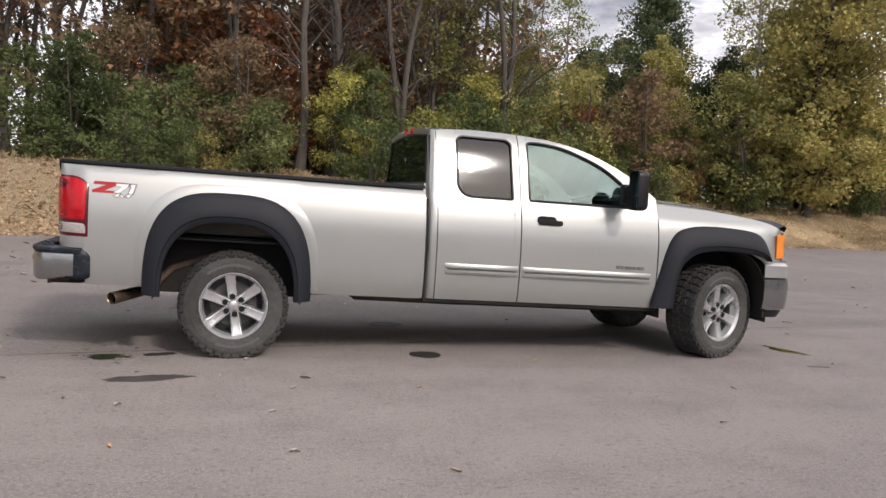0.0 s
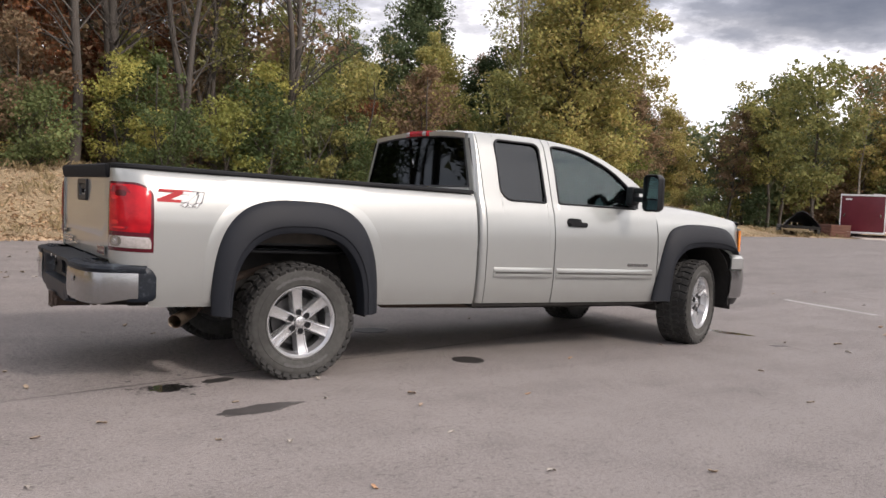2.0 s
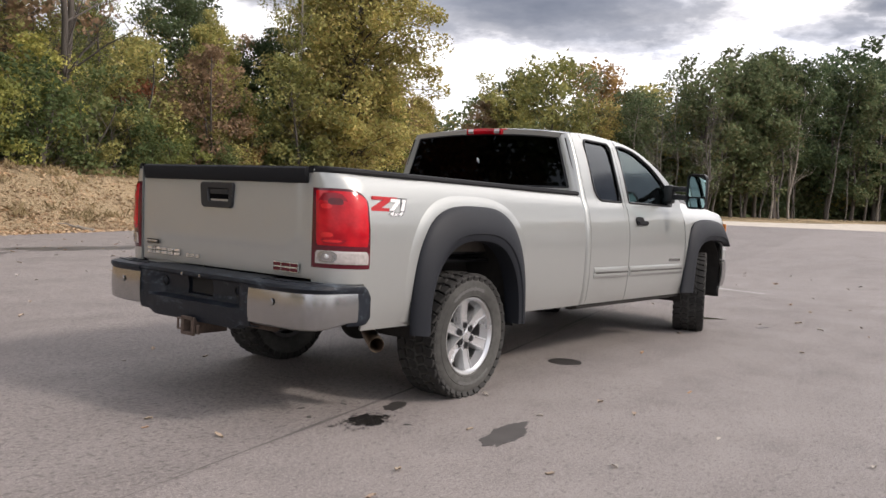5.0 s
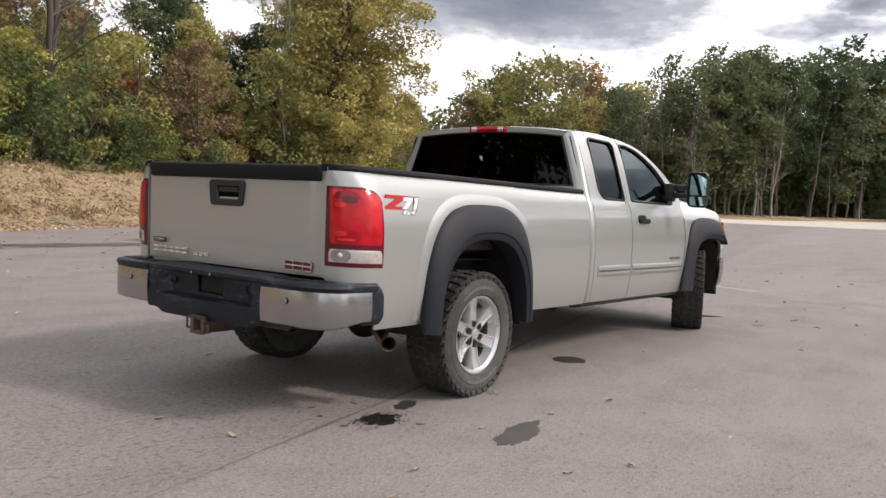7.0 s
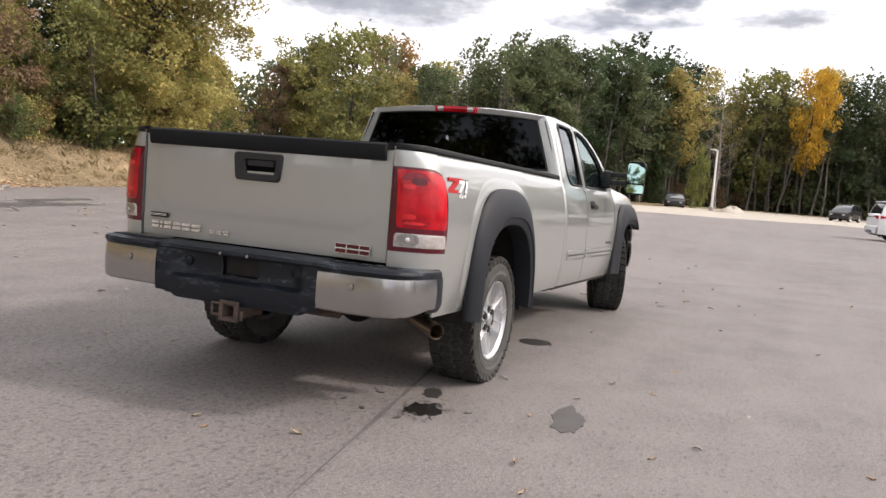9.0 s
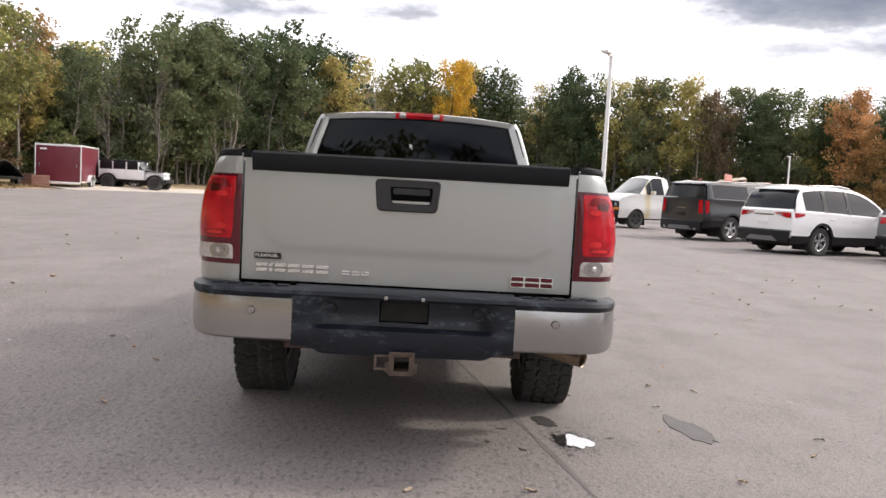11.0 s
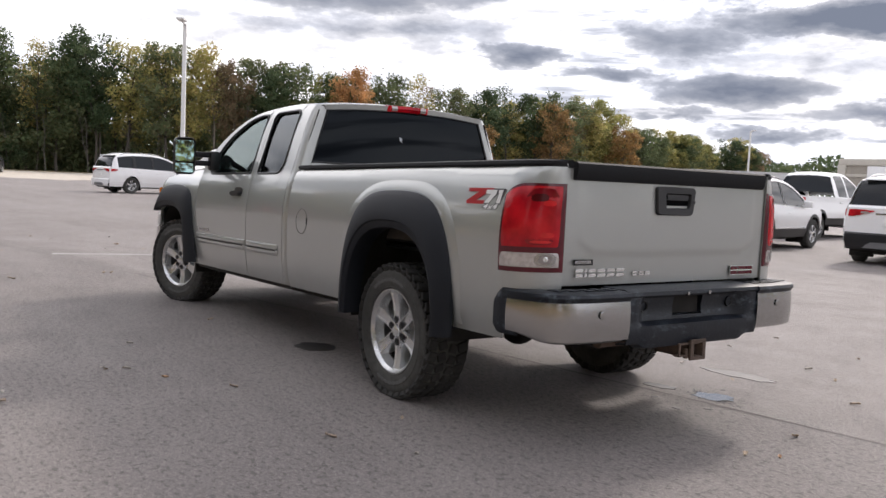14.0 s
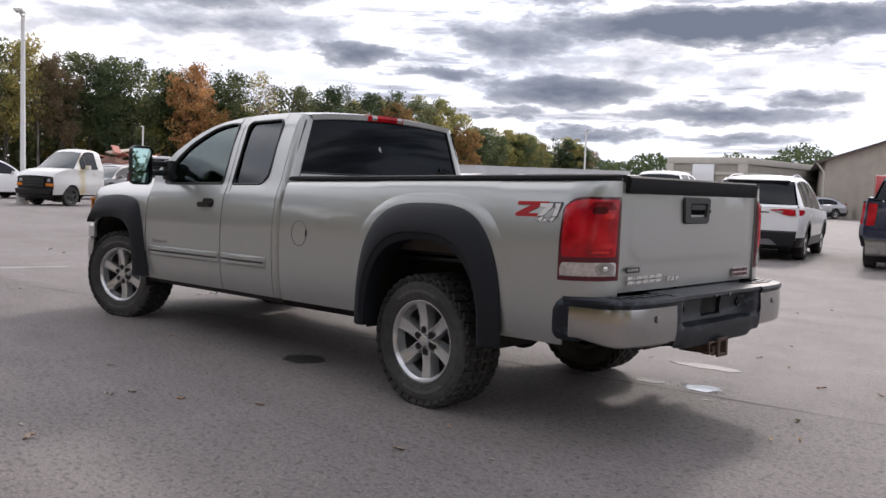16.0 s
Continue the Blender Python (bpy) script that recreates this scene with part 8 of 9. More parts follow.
def plant(meshes, x, y, leaf, scale=1.0, turn=None, bark=None, what="tree", where="in the woods", z=None, slim=1.0):
    wood, leaves = meshes
    turn = random.uniform(0, 360) if turn is None else turn
    bare = leaves is None
    words = f"bare leafless {what} {where}" if bare else f"{WORDS[leaf]} {what} {where}"
    m = pose(x, y, land(x, y) - 0.05 if z is None else z, 0, 0, turn) @ Matrix.Diagonal((scale * slim * random.uniform(0.92, 1.08), scale * slim * random.uniform(0.92, 1.08), scale, 1))
    t = thing("shrub" if what == "shrub" else "tree", words, what, None, "woodland trees")
    t.matrix_basis = m
    a = new("trunk", wood)
    a.parent = t
    a.material_slots[0].link = "OBJECT"
    a.material_slots[0].material = bark or BARK
    if not bare:
        c = new("crown", leaves)
        c.parent = t
        c.material_slots[0].link = "OBJECT"
        c.material_slots[0].material = leaf
    return t


def build_woods():
    rnd = random.Random(5)
    pick = rnd.choice
    # marked trees behind the bank
    plant(NEAR["broad"][0], 23.0, 22.7, OLIVE, 0.99, 40)
    plant(NEAR["broad"][1], 25.6, 26.6, LIME, 0.82, 200)
    plant(NEAR["round"][0], 19.2, 28.8, GREEN, 0.96, 10)
    plant(NEAR["round"][1], 21.0, 25.6, GREEN, 0.62, 100)
    plant(NEAR["round"][1], 17.4, 24.6, OLIVE, 0.62, 30)
    plant(NEAR["bare"][0], 9.5, 21.6, GREEN, 1.05, 70)
    plant(NEAR["bare"][2], 24.4, 27.4, GREEN, 0.85, 20, PALE_BARK)
    plant(NEAR["slim"][1], 20.8, 23.4, OLIVE, 0.86, 20, PALE_BARK)
    plant(NEAR["bare"][1], 2.3, 20.8, GREEN, 1.0, 20)
    plant(NEAR["bare"][1], 3.6, 21.6, GREEN, 1.1, 140)
    plant(NEAR["bare"][2], -7.4, 21.0, GREEN, 1.0, 10)
    plant(NEAR["bare"][1], -9.3, 19.8, GREEN, 1.0, 250)
    plant(NEAR["bare"][0], 0.2, 21.0, GREEN, 1.05, 310)
    plant(NEAR["bare"][2], 5.6, 21.4, GREEN, 1.0, 60)
    plant(NEAR["slim"][0], -3.0, 23.6, GREEN, 1.0, 30)
    plant(NEAR["bare"][0], -5.6, 25.0, GREEN, 1.0, 200)
    plant(NEAR["tall"][2], -2.6, 26.5, GREEN, 0.90, 80)
    plant(NEAR["tall"][0], 0.4, 24.4, RUSSET, 0.82, 120)
    plant(NEAR["tall"][1], 4.6, 25.5, RUSSET, 0.80, 300)
    plant(NEAR["tall"][2], 8.4, 27.0, OLIVE, 0.82, 30)
    plant(NEAR["young"][0], 1.6, 23.0, RUSSET, 1.1, 10)
    plant(NEAR["young"][1], -0.6, 20.6, LIME, 0.62, 10)
    plant(NEAR["young"][2], 3.6, 20.3, LIME, 0.66, 50)
    plant(NEAR["young"][0], 4.6, 20.8, SHRUB, 0.70, 90)
    plant(NEAR["young"][1], 8.8, 21.8, LIME, 0.80, 120)
    plant(NEAR["young"][2], 12.6, 22.6, OLIVE, 0.95, 10)
    plant(NEAR["young"][0], 15.6, 22.4, BROWN, 1.0, 60)
    plant(NEAR["young"][1], 19.6, 22.0, OLIVE, 1.05, 160)
    plant(NEAR["young"][2], 25.4, 23.8, OLIVE, 1.05, 220)
    plant(NEAR["young"][0], 27.6, 23.6, LIME, 0.85, 20)
    plant(NEAR["young"][1], 17.8, 23.0, ORANGE, 0.50, 20)
    plant(NEAR["young"][2], 13.9, 24.6, RUSSET, 0.75, 20)
    plant(NEAR["slim"][0], 14.8, 28.6, LIME, 0.72, 0)
    plant(NEAR["slim"][1], 12.4, 27.8, LIME, 0.72, 150)
    plant(NEAR["slim"][1], 7.6, 24.0, OLIVE, 0.95, 10)
    # the woods behind, row by row; lower towards the open end, thin at the other
    placed = []
    for d0, d1, gap, n in ((7.5, 12.0, 2.6, 22), (12.0, 18.0, 2.8, 26), (18.0, 27.0, 3.2, 28)):
        tries = made = 0
        while made < n and tries < 900:
            tries += 1
            x = rnd.uniform(-26, 25)
            y = lot_y(x) + rnd.uniform(d0, d1)
            if any(math.hypot(x - a, y - b) < gap for a, b in placed):
                continue
            placed.append((x, y))
            made += 1
            if x < 7:
                kind, leaf = pick((("bare", GREEN), ("slim", BROWN), ("slim", GREEN), ("tall", RUSSET), ("bare", GREEN), ("tall", GREEN), ("slim", RUSSET)))
            elif x < 17:
                kind, leaf = pick((("slim", LIME), ("slim", OLIVE), ("slim", OLIVE), ("tall", OLIVE), ("slim", LIME), ("bare", GREEN)))
            else:
                kind, leaf = pick((("round", GREEN), ("tall", OLIVE), ("round", OLIVE), ("slim", OLIVE)))
            if x < -6:
                kind = "bare" if rnd.random() < 0.7 else "slim"
            size = rnd.uniform(0.82, 1.08)
            if x > 7:
                # tops no higher than a fifth of the way off, seen from the lot
                most = (1.0 + rnd.uniform(0.150, 0.190) * math.hypot(x + 2, y + 7) - land(x, y)) / HEIGHT[kind]
                size = lerp(size, min(size, most), smooth(7, 11, x))
                # a gap of sky between the oak and the broad tree
                if 48.0 < math.degrees(math.atan2(y + 5.0, x + 3.7)) < 53.5:
                    size *= 0.72
            plant(pick(NEAR[kind]), x, y, leaf, size)
    for k in range(34):
        x = rnd.uniform(-20, 31)
        y = lot_y(x) + rnd.uniform(4.4, 9.5)
        if x < -5 and rnd.random() < 0.7:
            continue
        plant(pick(NEAR["young"]), x, y, pick((BROWN, OLIVE, BROWN if x < 9 else OLIVE, BROWN if x < 9 else LIME, RUSSET if x < 9 else OLIVE, LIME if rnd.random() < 0.4 else SHRUB)), rnd.uniform(0.45, 0.9))
    for k in range(30):
        x = rnd.uniform(-16, 36)
        y = lot_y(x) + rnd.uniform(3.0, 5.0)
        plant(pick(NEAR["shrub"]), x, y, pick((SHRUB, SHRUB, OLIVE, BROWN)), rnd.uniform(0.45, 0.95), what="shrub", where="on the sandy bank")
    for x, y, size in ((-6.4, 18.4, 1.15), (-4.6, 18.9, 1.25), (-2.9, 18.6, 1.1), (-1.4, 19.2, 1.2), (0.2, 19.4, 1.0), (-8.2, 17.9, 1.1), (6.6, 20.2, 1.0), (8.2, 20.6, 1.25), (9.9, 20.9, 1.2), (11.6, 21.2, 0.95), (13.2, 21.4, 0.8)):
        plant(pick(NEAR["shrub"]), x, y, SHRUB if x < 3 or 8 < x < 12 else LIME, size, what="shrub", where="in a hedge before the woods")
    # far woods round the lot: place and height of their edge
    line = [(28, 33, 8), (38, 37, 8.8), (47, 36.4, 9.6), (53, 34.2, 10.6), (58, 31.6, 12.0), (61, 30, 10.6), (66, 27, 12.4), (71, 25, 14.8), (79, 21.4, 16.4), (84, 19.3, 15.2), (96, 14, 18.0), (102, 9.8, 16.6), (108, 5.2, 15.6), (111, 0, 17.8), (113.5, -12, 18.2), (107, -26, 17.0), (103, -38, 15.7), (101.5, -43, 14.4), (99, -52, 16.0), (97, -64, 15.4), (96, -74, 14.4), (98, -89, 14.8), (101, -101, 15.5), (105, -116, 12.4), (114, -139, 13.0), (124, -160, 12.0), (122, -170, 15.0), (126, -180, 12.0), (132, -188, 8.0)]
    behind = []
    for row, (off, step) in enumerate(((0.0, 3.1), (4.5, 3.4), (9.0, 3.8), (14.0, 4.2))):
        for (x0, y0, h0), (x1, y1, h1) in zip(line, line[1:]):
            n = max(1, round(math.hypot(x1 - x0, y1 - y0) / step))
            nx, ny = (y1 - y0), -(x1 - x0)
            w = math.hypot(nx, ny)
            for k in range(n):
                u = (k + rnd.uniform(-0.3, 0.3)) / n
                x = lerp(x0, x1, u) - nx / w * (off + rnd.uniform(-1.5, 1.5))
                y = lerp(y0, y1, u) - ny / w * (off + rnd.uniform(-1.5, 1.5))
                top = lerp(h0, h1, u) * rnd.uniform(0.88, 1.06)
                if row:
                    behind.append((x, y, top * 0.93))
                    continue
                if x < 52:
                    kind = pick(("round", "tall"))
                    plant(pick(NEAR[kind]), x, y, pick((GREEN, GREEN, OLIVE, BROWN)), top / HEIGHT[kind], where="at the far edge of the lot")
                    continue
                kind = pick(("oak", "oak", "oak", "oak", "full", "pole", "pole"))
                plant(pick(FAR[kind]), x, y, pick((GREEN, GREEN, GREEN, OLIVE, GREEN, OLIVE, BROWN)) if y < 6 else pick((GREEN, GREEN, GREEN, OLIVE)), top / HEIGHT[kind], where="at the far edge of the lot", bark=PALE_BARK if kind == "pole" and rnd.random() < 0.5 else None)
    # thick cover behind the straight far edge
    for k in range(46):
        behind.append((rnd.uniform(112, 130), rnd.uniform(-26, 16), rnd.uniform(14.5, 17.5)))
    # and the depth of the near woods
    for k in range(64):
        x = rnd.uniform(-5, 27)
        y = lot_y(x) + rnd.uniform(15, 31)
        behind.append((x, y, min(9.5, 1.0 + rnd.uniform(0.13, 0.165) * math.hypot(x + 2, y + 7))))
    # the depth of the far woods, too many to count
    rng = np.random.default_rng(23)

    def puff(n):
        way = rng.normal(size=(n, 3))
        return way / np.linalg.norm(way, axis=1)[:, None] * np.cbrt(rng.random(n))[:, None]

    deep = []
    for k in range(30):
        x = rnd.uniform(-3.5, 10)
        deep.append((x, lot_y(x) + rnd.uniform(9, 24), rnd.uniform(11.5, 14.5)))
    more = random.Random(41)
    for k in range(16):
        x = more.uniform(-12, -3) if k < 5 else more.uniform(4, 12)
        deep.append((x, lot_y(x) + more.uniform(10, 22), more.uniform(10.5, 14.0)))
    for name, leaf, part_of in (("woodland_depth", GREEN, 0), ("autumn_woodland_depth", OLIVE, 1), ("brown_woodland_depth", BROWN, 2)):
        heap, sizes, bm = [], [], bmesh.new()
        for i, (x, y, h) in enumerate(deep if part_of == 2 else behind):
            if part_of < 2 and (i % 4 == 3) != bool(part_of):
                continue
            tube(bm, [(x, y, -0.2), (x + rng.normal() * 0.3, y + rng.normal() * 0.3, h * 0.8)], [0.16, 0.05], 5, caps=False)
            k = 26 if math.hypot(x, y) < 62 else 29
            h *= 0.86
            u = rng.random(k) ** 1.25
            wide = 3.6 * np.sin(np.pi * (0.14 + 0.78 * u)) ** 0.8 * np.sqrt(rng.random(k))
            a = rng.uniform(0, 6.283, k)
            c = np.stack([x + wide * np.cos(a), y + wide * np.sin(a), 0.8 + (h - 0.8) * u], 1)
            near = math.hypot(x, y) < 66
            spread = 0.5 if near else 0.85
            heap.append(np.repeat(c, 42 if near else 44, 0) + puff((42 if near else 44) * k) * np.array([1.9 * spread, 1.9 * spread, 1.3 * spread]))
            sizes.append(rng.uniform(0.15, 0.26, len(heap[-1])) if near else rng.uniform(0.30, 0.52, len(heap[-1])))
        if part_of == 0:
            # dense undergrowth that closes the foot of the far woods
            legs = np.array([[p[0], p[1]] for p in line[5:]], float)
            i = rng.integers(0, len(legs) - 1, 52000)
            u = rng.random(len(i))[:, None]
            along = legs[i + 1] - legs[i]
            out = np.stack([-along[:, 1], along[:, 0]], 1) / np.linalg.norm(along, axis=1)[:, None]
            spot = legs[i] + along * u + out * rng.uniform(2.0, 13.0, len(i))[:, None]
            heap.append(np.concatenate([spot, 6.5 * rng.random(len(i))[:, None] ** 1.8], 1))
            sizes.append(rng.uniform(0.35, 0.7, len(i)))
        heap, sizes = np.concatenate(heap), np.concatenate(sizes)
        heap[:, 2] = np.maximum(heap[:, 2], 0.1)
        me = leaf_mesh(name, heap, sizes, rng, 0.25)
        me.materials.append(leaf)
        tagged(new(name, me), "depth of the mixed woodland behind the lot", "woods", kind="stuff")
        tagged(part(name + "_trunks", bm, BARK), "dark trunks deep in the woodland", "tree trunks", kind="stuff")
    for k in range(44):
        i = rnd.randrange(len(line) - 1)
        u = rnd.random()
        x, y = lerp(line[i][0], line[i + 1][0], u), lerp(line[i][1], line[i + 1][1], u)
        w = math.hypot(line[i + 1][0] - line[i][0], line[i + 1][1] - line[i][1])
        nx, ny = (line[i + 1][1] - line[i][1]) / w, -(line[i + 1][0] - line[i][0]) / w
        plant(pick(FAR["low"]), x + nx * rnd.uniform(-4, 2.5), y + ny * rnd.uniform(-4, 2.5), pick((BROWN, GREEN, SHRUB, GREEN)), rnd.uniform(0.5, 1.0), where="at the edge of the far woods")
    # marked autumn trees, in front of the green ones
    far = "standing out from the far woods"
    plant(FAR["oak"][0], 107.6, -3.0, YELLOW, 1.05, 10, where=far, slim=0.62)
    plant(FAR["oak"][1], 95.5, -50.0, RUST_CROWN, 0.90, 40, where=far, slim=0.86)
    plant(FAR["oak"][2], 100.2, -36.8, BROWN, 0.86, 40, where=far, slim=0.7)
    plant(FAR["full"][1], 93.5, -52.6, ORANGE, 0.70, 140, where=far)
    plant(FAR["full"][1], 92.6, -69.6, ORANGE, 0.66, 80, where=far)
    plant(FAR["oak"][3], 93.4, -84.0, ORANGE, 0.80, 80, where=far)
    plant(FAR["full"][1], 97.6, -104.0, ORANGE, 0.80, 80, where=far)
    plant(FAR["full"][0], 71.2, 34.7, ORANGE, 0.98, 80, where=far)
    plant(FAR["full"][1], 50.3, 28.2, OLIVE, 0.80, 30, where="at the edge of the far woods")
    plant(FAR["low"][0], 84.0, 6.6, LIME, 1.25, 30, slim=0.40, where="at the edge of the far woods")
    plant(NEAR["bare"][0], 66.0, 22.0, GREEN, 0.70, 30, GREY_BARK, where="at the edge of the far woods")
    plant(NEAR["bare"][2], 63.0, 25.0, GREEN, 0.66, 130, GREY_BARK, where="at the edge of the far woods")
    plant(NEAR["bare"][1], 97.0, 6.0, GREEN, 1.0, 130, PALE_BARK, where="at the edge of the far woods")
    plant(NEAR["bare"][0], 79.3, 19.0, GREEN, 1.02, 75, PALE_BARK, where="at the edge of the far woods")
    plant(NEAR["bare"][1], 77.3, 20.0, GREEN, 0.80, 15, PALE_BARK, where="at the edge of the far woods")
    # grey bare stems along the shaded edge of the far woods
    edge = [p for p in line if 70 < p[0] < 115 and p[1] > -40]
    grey = random.Random(77)
    for k in range(34):
        u = (k + grey.random()) / 34 * (len(edge) - 1)
        (x0, y0, h0), (x1, y1, h1) = edge[int(u)], edge[int(u) + 1]
        f = u - int(u)
        x, y = lerp(x0, x1, f) - grey.uniform(1.0, 4.5), lerp(y0, y1, f) - grey.uniform(-0.5, 1.5)
        plant(FAR["stem"][k % 3], x, y, GREEN, grey.uniform(0.55, 0.95), grey.uniform(0, 360), GREY_BARK, where="at the edge of the far woods", slim=grey.uniform(0.8, 1.3))
    # unseen trees that close the place behind, heights set for mirror and window reflections
    for k in range(14):
        x = -11 - 3.6 * k
        plant(pick(FAR["full"]), x, lot_y(x) + rnd.uniform(5, 9), pick((GREEN, OLIVE, BROWN)), rnd.uniform(0.85, 1.05) * (0.4 if k > 4 else 1.0), where="along the bank behind the lot, unseen")
    for k in range(30):
        a = radians(160 + 96 * k / 29 + rnd.uniform(-1.5, 1.5))
        plant(pick(FAR["low"]), 128 * math.cos(a) * rnd.uniform(0.95, 1.05), 128 * math.sin(a), pick((GREEN, OLIVE, BROWN)), rnd.uniform(0.85, 1.1) * 2.9 * (lerp(1.6, 0.35, smooth(185, 190, math.degrees(a))) + 0.55 * smooth(216, 224, math.degrees(a))), where="closing the lot behind, unseen", z=0.0)
    # the horizon beyond
    rng = np.random.default_rng(9)
    ang = np.concatenate([rng.uniform(-1.5, -0.6, 30000), rng.uniform(-math.pi, math.pi, 12000)])
    far = rng.uniform(290, 340, len(ang))
    top = 13 + 3 * np.sin(ang * 9) + 2 * np.sin(ang * 31 + 1) + 2 * np.sin(ang * 77)
    c = np.stack([far * np.cos(ang), far * np.sin(ang), rng.random(len(ang)) ** 0.7 * np.maximum(4, top)], 1)
    me = leaf_mesh("distant_woods", c, np.concatenate([rng.uniform(0.6, 1.3, 30000), rng.uniform(1.2, 2.4, 12000)]), rng)
    me.materials.append(GREEN)
    tagged(new("distant_woods", me), "distant wooded skyline of green and brown trees", "woods", kind="stuff")


def scatter_stuff():
    rng = np.random.default_rng(17)
    # dry grass tufts on the bank
    tufts = []
    while len(tufts) < 330:
        x = rng.uniform(-14, 42)
        y = lot_y(x) + rng.uniform(0.9, 5.0)
        if noise.noise(Vector((x * 0.35, y * 0.35, 2.0))) > -0.12 or y - lot_y(x) > 3.2:
            tufts.append((x, y))
    verts, faces = [], []
    for x, y in tufts:
        z = land(x, y)
        for _ in range(26):
            a, h, out = rng.uniform(0, 6.283), rng.uniform(0.05, 0.24), rng.uniform(0.02, 0.20)
            px, py = x + rng.normal() * 0.14, y + rng.normal() * 0.14
            n = len(verts)
            wx, wy = -math.sin(a) * 0.008, math.cos(a) * 0.008
            verts += [(px - wx, py - wy, z - 0.03), (px + wx, py + wy, z - 0.03), (px + wx + math.cos(a) * out * 0.4, py + wy + math.sin(a) * out * 0.4, z + h * 0.7), (px + math.cos(a) * out, py + math.sin(a) * out, z + h)]
            faces.append((n, n + 1, n + 2, n + 3))
    me = bpy.data.meshes.new("dry_grass")
    me.from_pydata(verts, [], faces)
    me.materials.append(STRAW)
    tagged(new("dry_grass", me), "tufts of dry straw-coloured grass on the bank", "grass", kind="stuff")
    # leaf litter on the bank and drifted along the edge of the paving
    pts = []
    for _ in range(32000):
        x = rng.uniform(-15, 40) if rng.random() < 0.6 else rng.uniform(-9, 13)
        d = rng.gamma(2.0, 1.0) - 0.5 if x < 14 else rng.gamma(2.0, 1.1) - 0.1
        if x > 14 and rng.random() < 0.6:
            continue
        y = lot_y(x) + d
        pts.append((x, y, (max(land(x, y), 0.0) if d > 0.2 else 0.0) + 0.012))
    pts = np.array(pts)
    me = leaf_mesh("leaf_litter", pts, rng.uniform(0.05, 0.12, len(pts)), rng, 0.75, True)
    me.materials.append(LITTER)
    tagged(new("leaf_litter", me), "drifts of fallen brown leaves on the bank", "leaves", kind="stuff")


build_woods()
scatter_stuff()


def build_stick(x, y, length, turn):
    z = max(land(x, y), 0.0) + 0.06
    stick = thing("fallen_branch", "bleached fallen branch on the leafy bank", "branch", pose(x, y, z, 0, -6, turn))
    bm = bmesh.new()
    tube(bm, [(length * (k / 6 - 0.5), 0.05 * math.sin(2.3 * k), 0.02 * math.cos(1.7 * k)) for k in range(7)], [0.045, 0.05, 0.045, 0.04, 0.036, 0.03, 0.018], 7)
    tube(bm, [(0.1, 0.04, 0.0), (0.35, 0.20, 0.06), (0.5, 0.34, 0.05)], [0.025, 0.018, 0.008], 5)
    part("branch_wood", bm, PALE_BARK, stick)


build_stick(10.6, 15.9, 1.3, 35)
build_stick(7.2, 16.4, 0.9, 100)
build_stick(2.4, 15.2, 0.8, 10)
# ---- stains, markings and fallen leaves on the lot ----
def wet_mat(name, colour, rough):
    m = Mat(name, colour, rough)
    m.set("Base Color", m.mix(m.noise(9.0, 4.0), tuple(v * 0.6 for v in colour), tuple(v * 1.4 for v in colour)))
    m.bump(m.noise(120.0, 3.0), 0.12, 0.003)
    return m.m


OIL = wet_mat("oil_soaked_asphalt", (0.030, 0.027, 0.025), 0.62)
DAMP = wet_mat("damp_asphalt", (0.058, 0.052, 0.049), 0.55)
WATER = Mat("puddle_water", (0.035, 0.032, 0.030), 0.07, Specular_IOR_Level=1.0, IOR=2.2, Coat_Weight=1.0, Coat_Roughness=0.02, Coat_IOR=1.8).m
WET = wet_mat("wet_asphalt", (0.075, 0.067, 0.062), 0.45)
LINE = plain("worn_white_line", (0.43, 0.42, 0.40), 0.9, 0, 0.2, 25)
SEAM = plain("paving_seam", (0.146, 0.131, 0.124), 0.95, 0, 0.3, 15)


def blotch(name, label, category, x, y, rx, ry, turn, material, seed, ragged=0.35, lift=0.003):
    """A flat stain with an uneven outline."""
    pts = []
    for k in range(56):
        a = 2 * math.pi * k / 56
        n = noise.noise(Vector((1.6 * math.cos(a) + seed, 1.6 * math.sin(a), seed * 3.1))) + 0.5 * noise.noise(Vector((5 * math.cos(a) + seed, 5 * math.sin(a), seed)))
        r = 1 + ragged * n
        pts.append((rx * r * math.cos(a), ry * r * math.sin(a)))
    bm = slab(bmesh.new(), pts, lift, pose(x, y, 0.0, 0, 0, turn))
    tagged(part(name, bm, material, smooth=False), label, category, kind="structure")


blotch("oil_stain", "dark oval oil stain on the asphalt", "stain", 1.50, -0.83, 0.13, 0.13, 0, OIL, 1.3, 0.15)
blotch("oil_stain", "dark oil stain under the truck", "stain", 1.47, 0.72, 0.17, 0.14, 0, OIL, 2.3, 0.2)
blotch("damp_patch", "damp angular patch on the asphalt", "stain", -0.55, -1.61, 0.215, 0.080, 10, DAMP, 3.7, 0.75)
blotch("puddle", "shallow puddle beside the rear wheel", "puddle", -0.88, -0.90, 0.12, 0.085, 20, WATER, 4.1, 0.6, 0.0035)


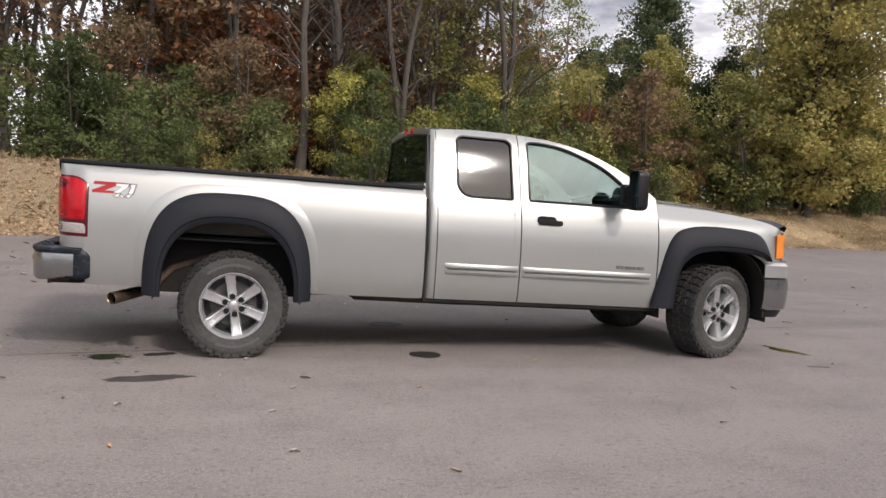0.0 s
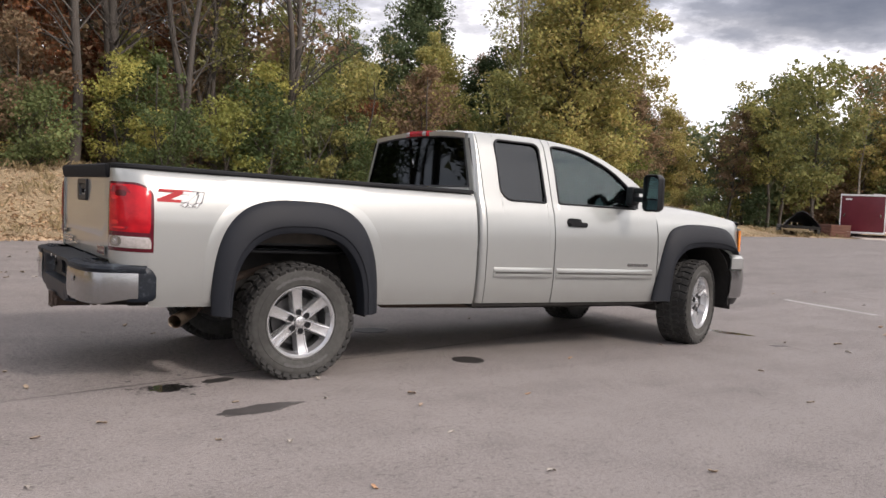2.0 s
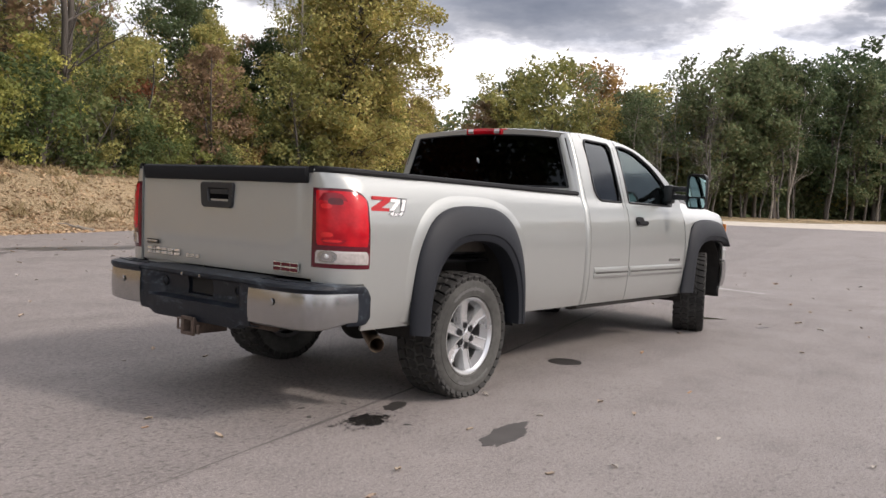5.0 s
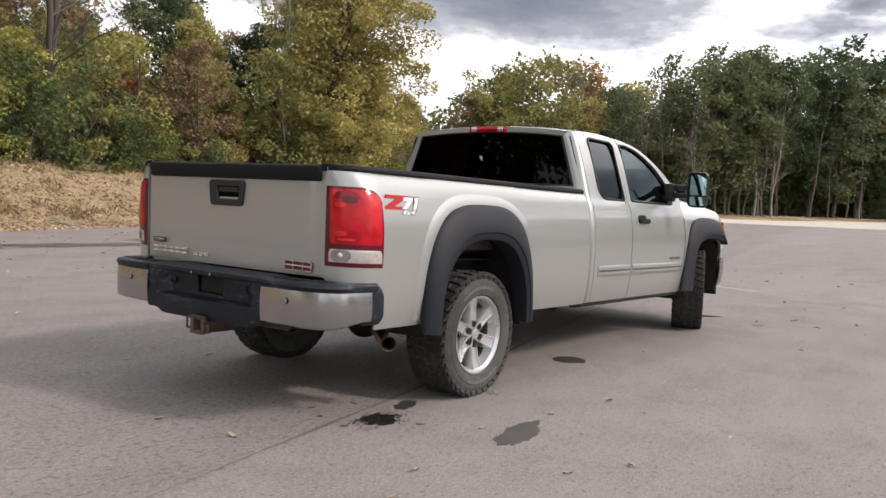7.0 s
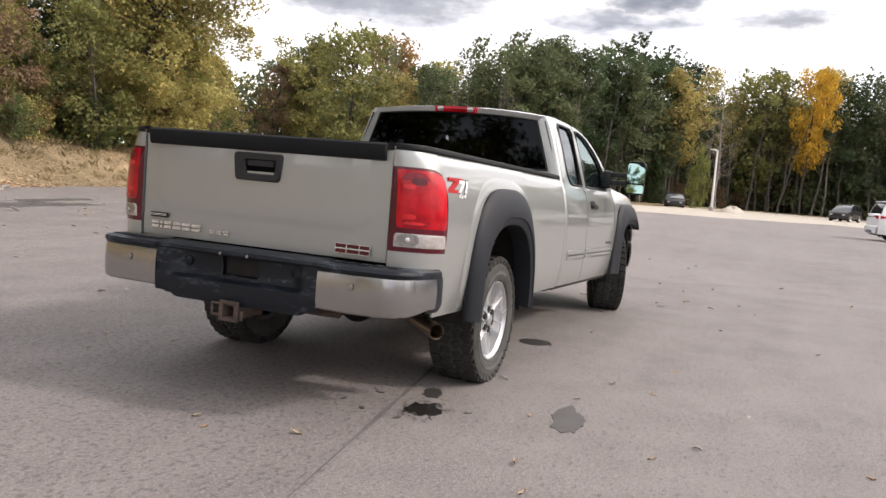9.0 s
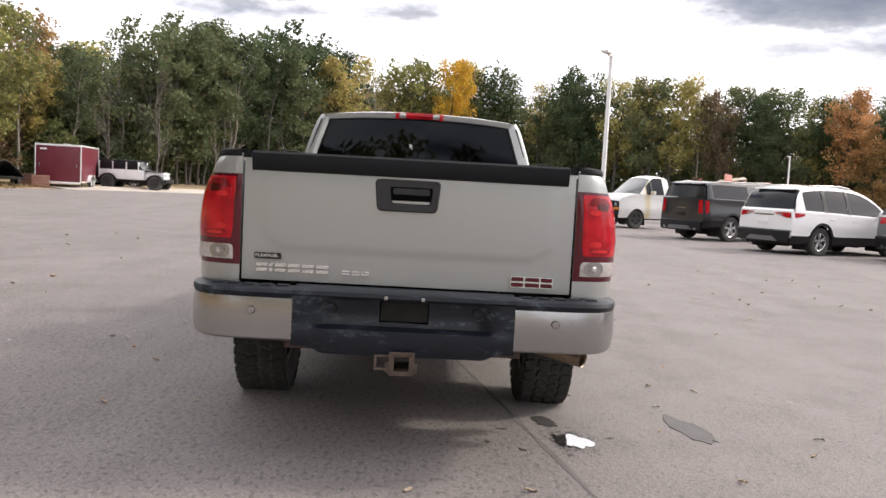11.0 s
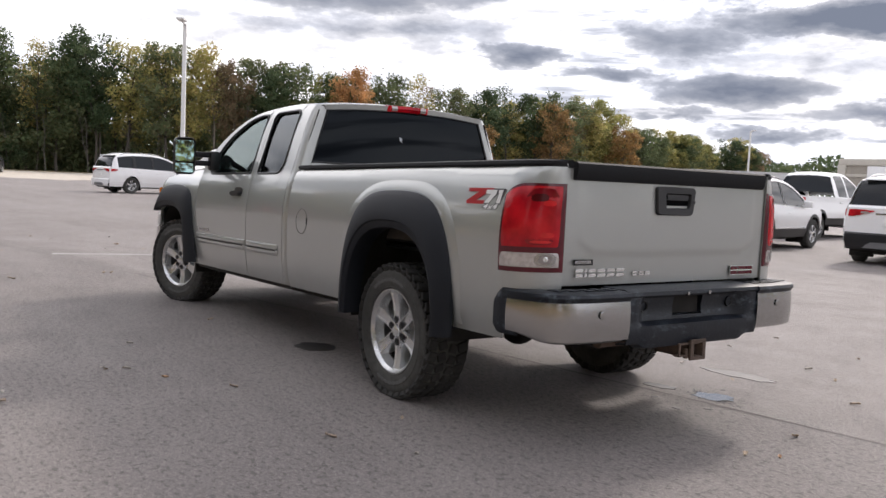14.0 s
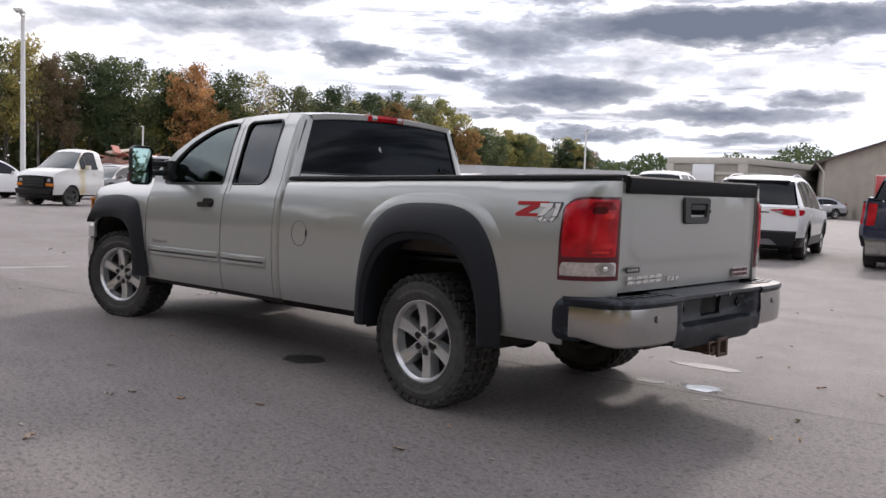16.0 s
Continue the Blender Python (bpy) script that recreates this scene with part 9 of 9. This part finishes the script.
def splash(x, y, count, seed):
    """Fine splash marks thrown out round a puddle."""
    rnd = random.Random(seed)
    bm = bmesh.new()
    for _ in range(count):
        a, r = rnd.uniform(0, 2 * math.pi), abs(rnd.gauss(0, 0.085))
        q, size = rnd.uniform(0, 3), rnd.uniform(0.003, 0.011) * (1.25 - min(1, r / 0.22))
        cx, cy = x + 1.35 * (r + 0.07) * math.cos(a), y + (r + 0.05) * math.sin(a)
        bm.faces.new([bm.verts.new((cx + size * rnd.uniform(0.7, 1.5) * math.cos(q + k * 1.05), cy + size * rnd.uniform(0.6, 1.2) * math.sin(q + k * 1.05), 0.0025)) for k in range(6)])
    tagged(part("splash_marks", bm, OIL, smooth=False), "fine wet splash marks round the puddle", "stain", kind="structure")


splash(-0.87, -0.89, 210, 12)
blotch("puddle", "dark damp patch by the tyre", "puddle", -0.52, -0.80, 0.11, 0.06, 10, OIL, 5.3, 0.45)
blotch("damp_patch", "thin damp streak near the front wheel", "stain", 4.75, -1.35, 0.07, 0.03, -20, DAMP, 6.2, 0.7)
for k, (x, y) in enumerate(((-0.95, -0.45), (-1.05, -0.62), (-0.70, -0.55), (-0.78, -1.12), (-1.10, -0.85))):
    blotch("water_drop_stain", "small wet drip mark on the asphalt", "stain", x, y, 0.022, 0.012, 40 * k, DAMP, 7.7 + k, 0.6, 0.0025)


def flat_line(name, label, x0, y0, x1, y1, wide, material, lift=0.003, broken=0.0):
    rnd = random.Random(int(x0 * 100))
    d = Vector((x1 - x0, y1 - y0))
    n = Vector((-d.y, d.x)).normalized() * wide / 2
    steps = max(6, int(d.length / 0.25))
    rows = []
    for k in range(steps + 1):
        p = Vector((x0, y0)) + d * k / steps
        j = rnd.uniform(1 - broken, 1 + broken)
        rows.append([(p.x - n.x * j, p.y - n.y * j, lift), (p.x + n.x * j, p.y + n.y * j, lift)])
    tagged(part(name, skinned(rows), material, smooth=False), label, "line", kind="structure")


flat_line("paving_seam", "dark paving joint across the lot", -6.0, -1.64, 1.5, -0.29, 0.022, SEAM, 0.002, 0.8)
flat_line("paving_seam", "dark paving joint across the lot", 1.5, -0.29, 33.0, 7.0, 0.020, SEAM, 0.002, 0.8)
flat_line("parking_line", "worn white parking line", 8.62, 1.25, 8.30, -0.30, 0.09, LINE, 0.003, 0.3)
for x, y, rx, ry, turn, seed in ((4.2, 10.9, 1.7, 0.40, -16, 21.3), (7.4, 11.7, 1.9, 0.50, 4, 22.9), (9.3, 12.9, 1.4, 0.30, 12, 24.1), (1.6, 10.4, 1.0, 0.20, 10, 25.7)):
    blotch("damp_patch", "dark wet strip of asphalt below the bank", "stain", x, y, rx, ry, turn, WET, seed, 0.7)
blotch("puddle", "thin film of water near the front wheel", "puddle", 4.97, -0.62, 0.07, 0.20, 18, WATER, 9.1, 0.6)


def fallen_leaf(seed):
    """A curled lobed oak leaf."""
    rng = random.Random(seed)
    rows = []
    for k in range(9):
        u = k / 8
        w = 0.026 * math.sin(math.pi * min(1, 0.08 + 0.92 * u)) * (1.25 if k % 2 else 0.62) * (1 if k < 8 else 0.2)
        x = (u - 0.5) * 0.10
        lift = 0.010 * math.sin(3 * u + seed) + 0.012
        rows.append([(x, -w, lift + rng.uniform(0.004, 0.020)), (x, 0, lift - 0.004), (x, w, lift + rng.uniform(0.004, 0.020))])
    bm = skinned(rows)
    tube(bm, [(0.05, 0, 0.012), (0.075, 0.004, 0.008)], 0.0012, 4, caps=False)
    low = min(v.co.z for v in bm.verts)
    bmesh.ops.translate(bm, vec=(0, 0, -low + 0.001), verts=bm.verts)
    me = bpy.data.meshes.new("fallen_leaf")
    for f in bm.faces:
        f.smooth = True
    bm.to_mesh(me)
    bm.free()
    return me


def scatter_leaves():
    kinds = []
    for k, (name, colour, word) in enumerate((("tan_leaf", (0.46, 0.36, 0.26), "pale tan"), ("brown_leaf", (0.42, 0.32, 0.24), "brown"), ("orange_leaf", (0.55, 0.33, 0.19), "orange-brown"), ("grey_leaf", (0.50, 0.45, 0.39), "bleached grey"))):
        mat = plain(name, colour, 0.85, 0, 0.3, 60)
        for s in (1, 2):
            me = fallen_leaf(10 * k + s)
            me.materials.append(mat)
            kinds.append((me, word))
    rnd = random.Random(3)
    spots = [(0.206, -2.515), (3.469, -2.097), (-0.646, -2.31), (-0.62, -1.43), (-0.554, 1.634), (0.566, 1.70), (-1.708, -0.06), (-1.411, -1.592)]
    while len(spots) < 150:
        x, y = rnd.uniform(-5.0, 12), rnd.uniform(-6.5, 8.0)
        if -1.5 < x < 4.9 and -0.9 < y < 0.9:
            continue
        spots.append((x, y))
    while len(spots) < 298:
        x = rnd.uniform(-4, 12)
        y = 3.0 + 0.3 * x + 9.0 * rnd.random() ** 0.6
        if y < lot_y(x) - 0.2:
            spots.append((x, y))
    for x, y in spots:
        me, word = kinds[rnd.randrange(len(kinds))]
        ob = new("fallen_leaf", me)
        s = rnd.uniform(0.34, 0.72) * (1.25 if y > 3 else 1.0)
        ob.matrix_basis = pose(x, y, 0.0, 0, 0, rnd.uniform(0, 360)) @ Matrix.Diagonal((s, s, s, 1))
        tagged(ob, f"{word} curled fallen leaf on the asphalt", "leaf", "fallen leaves")


scatter_leaves()
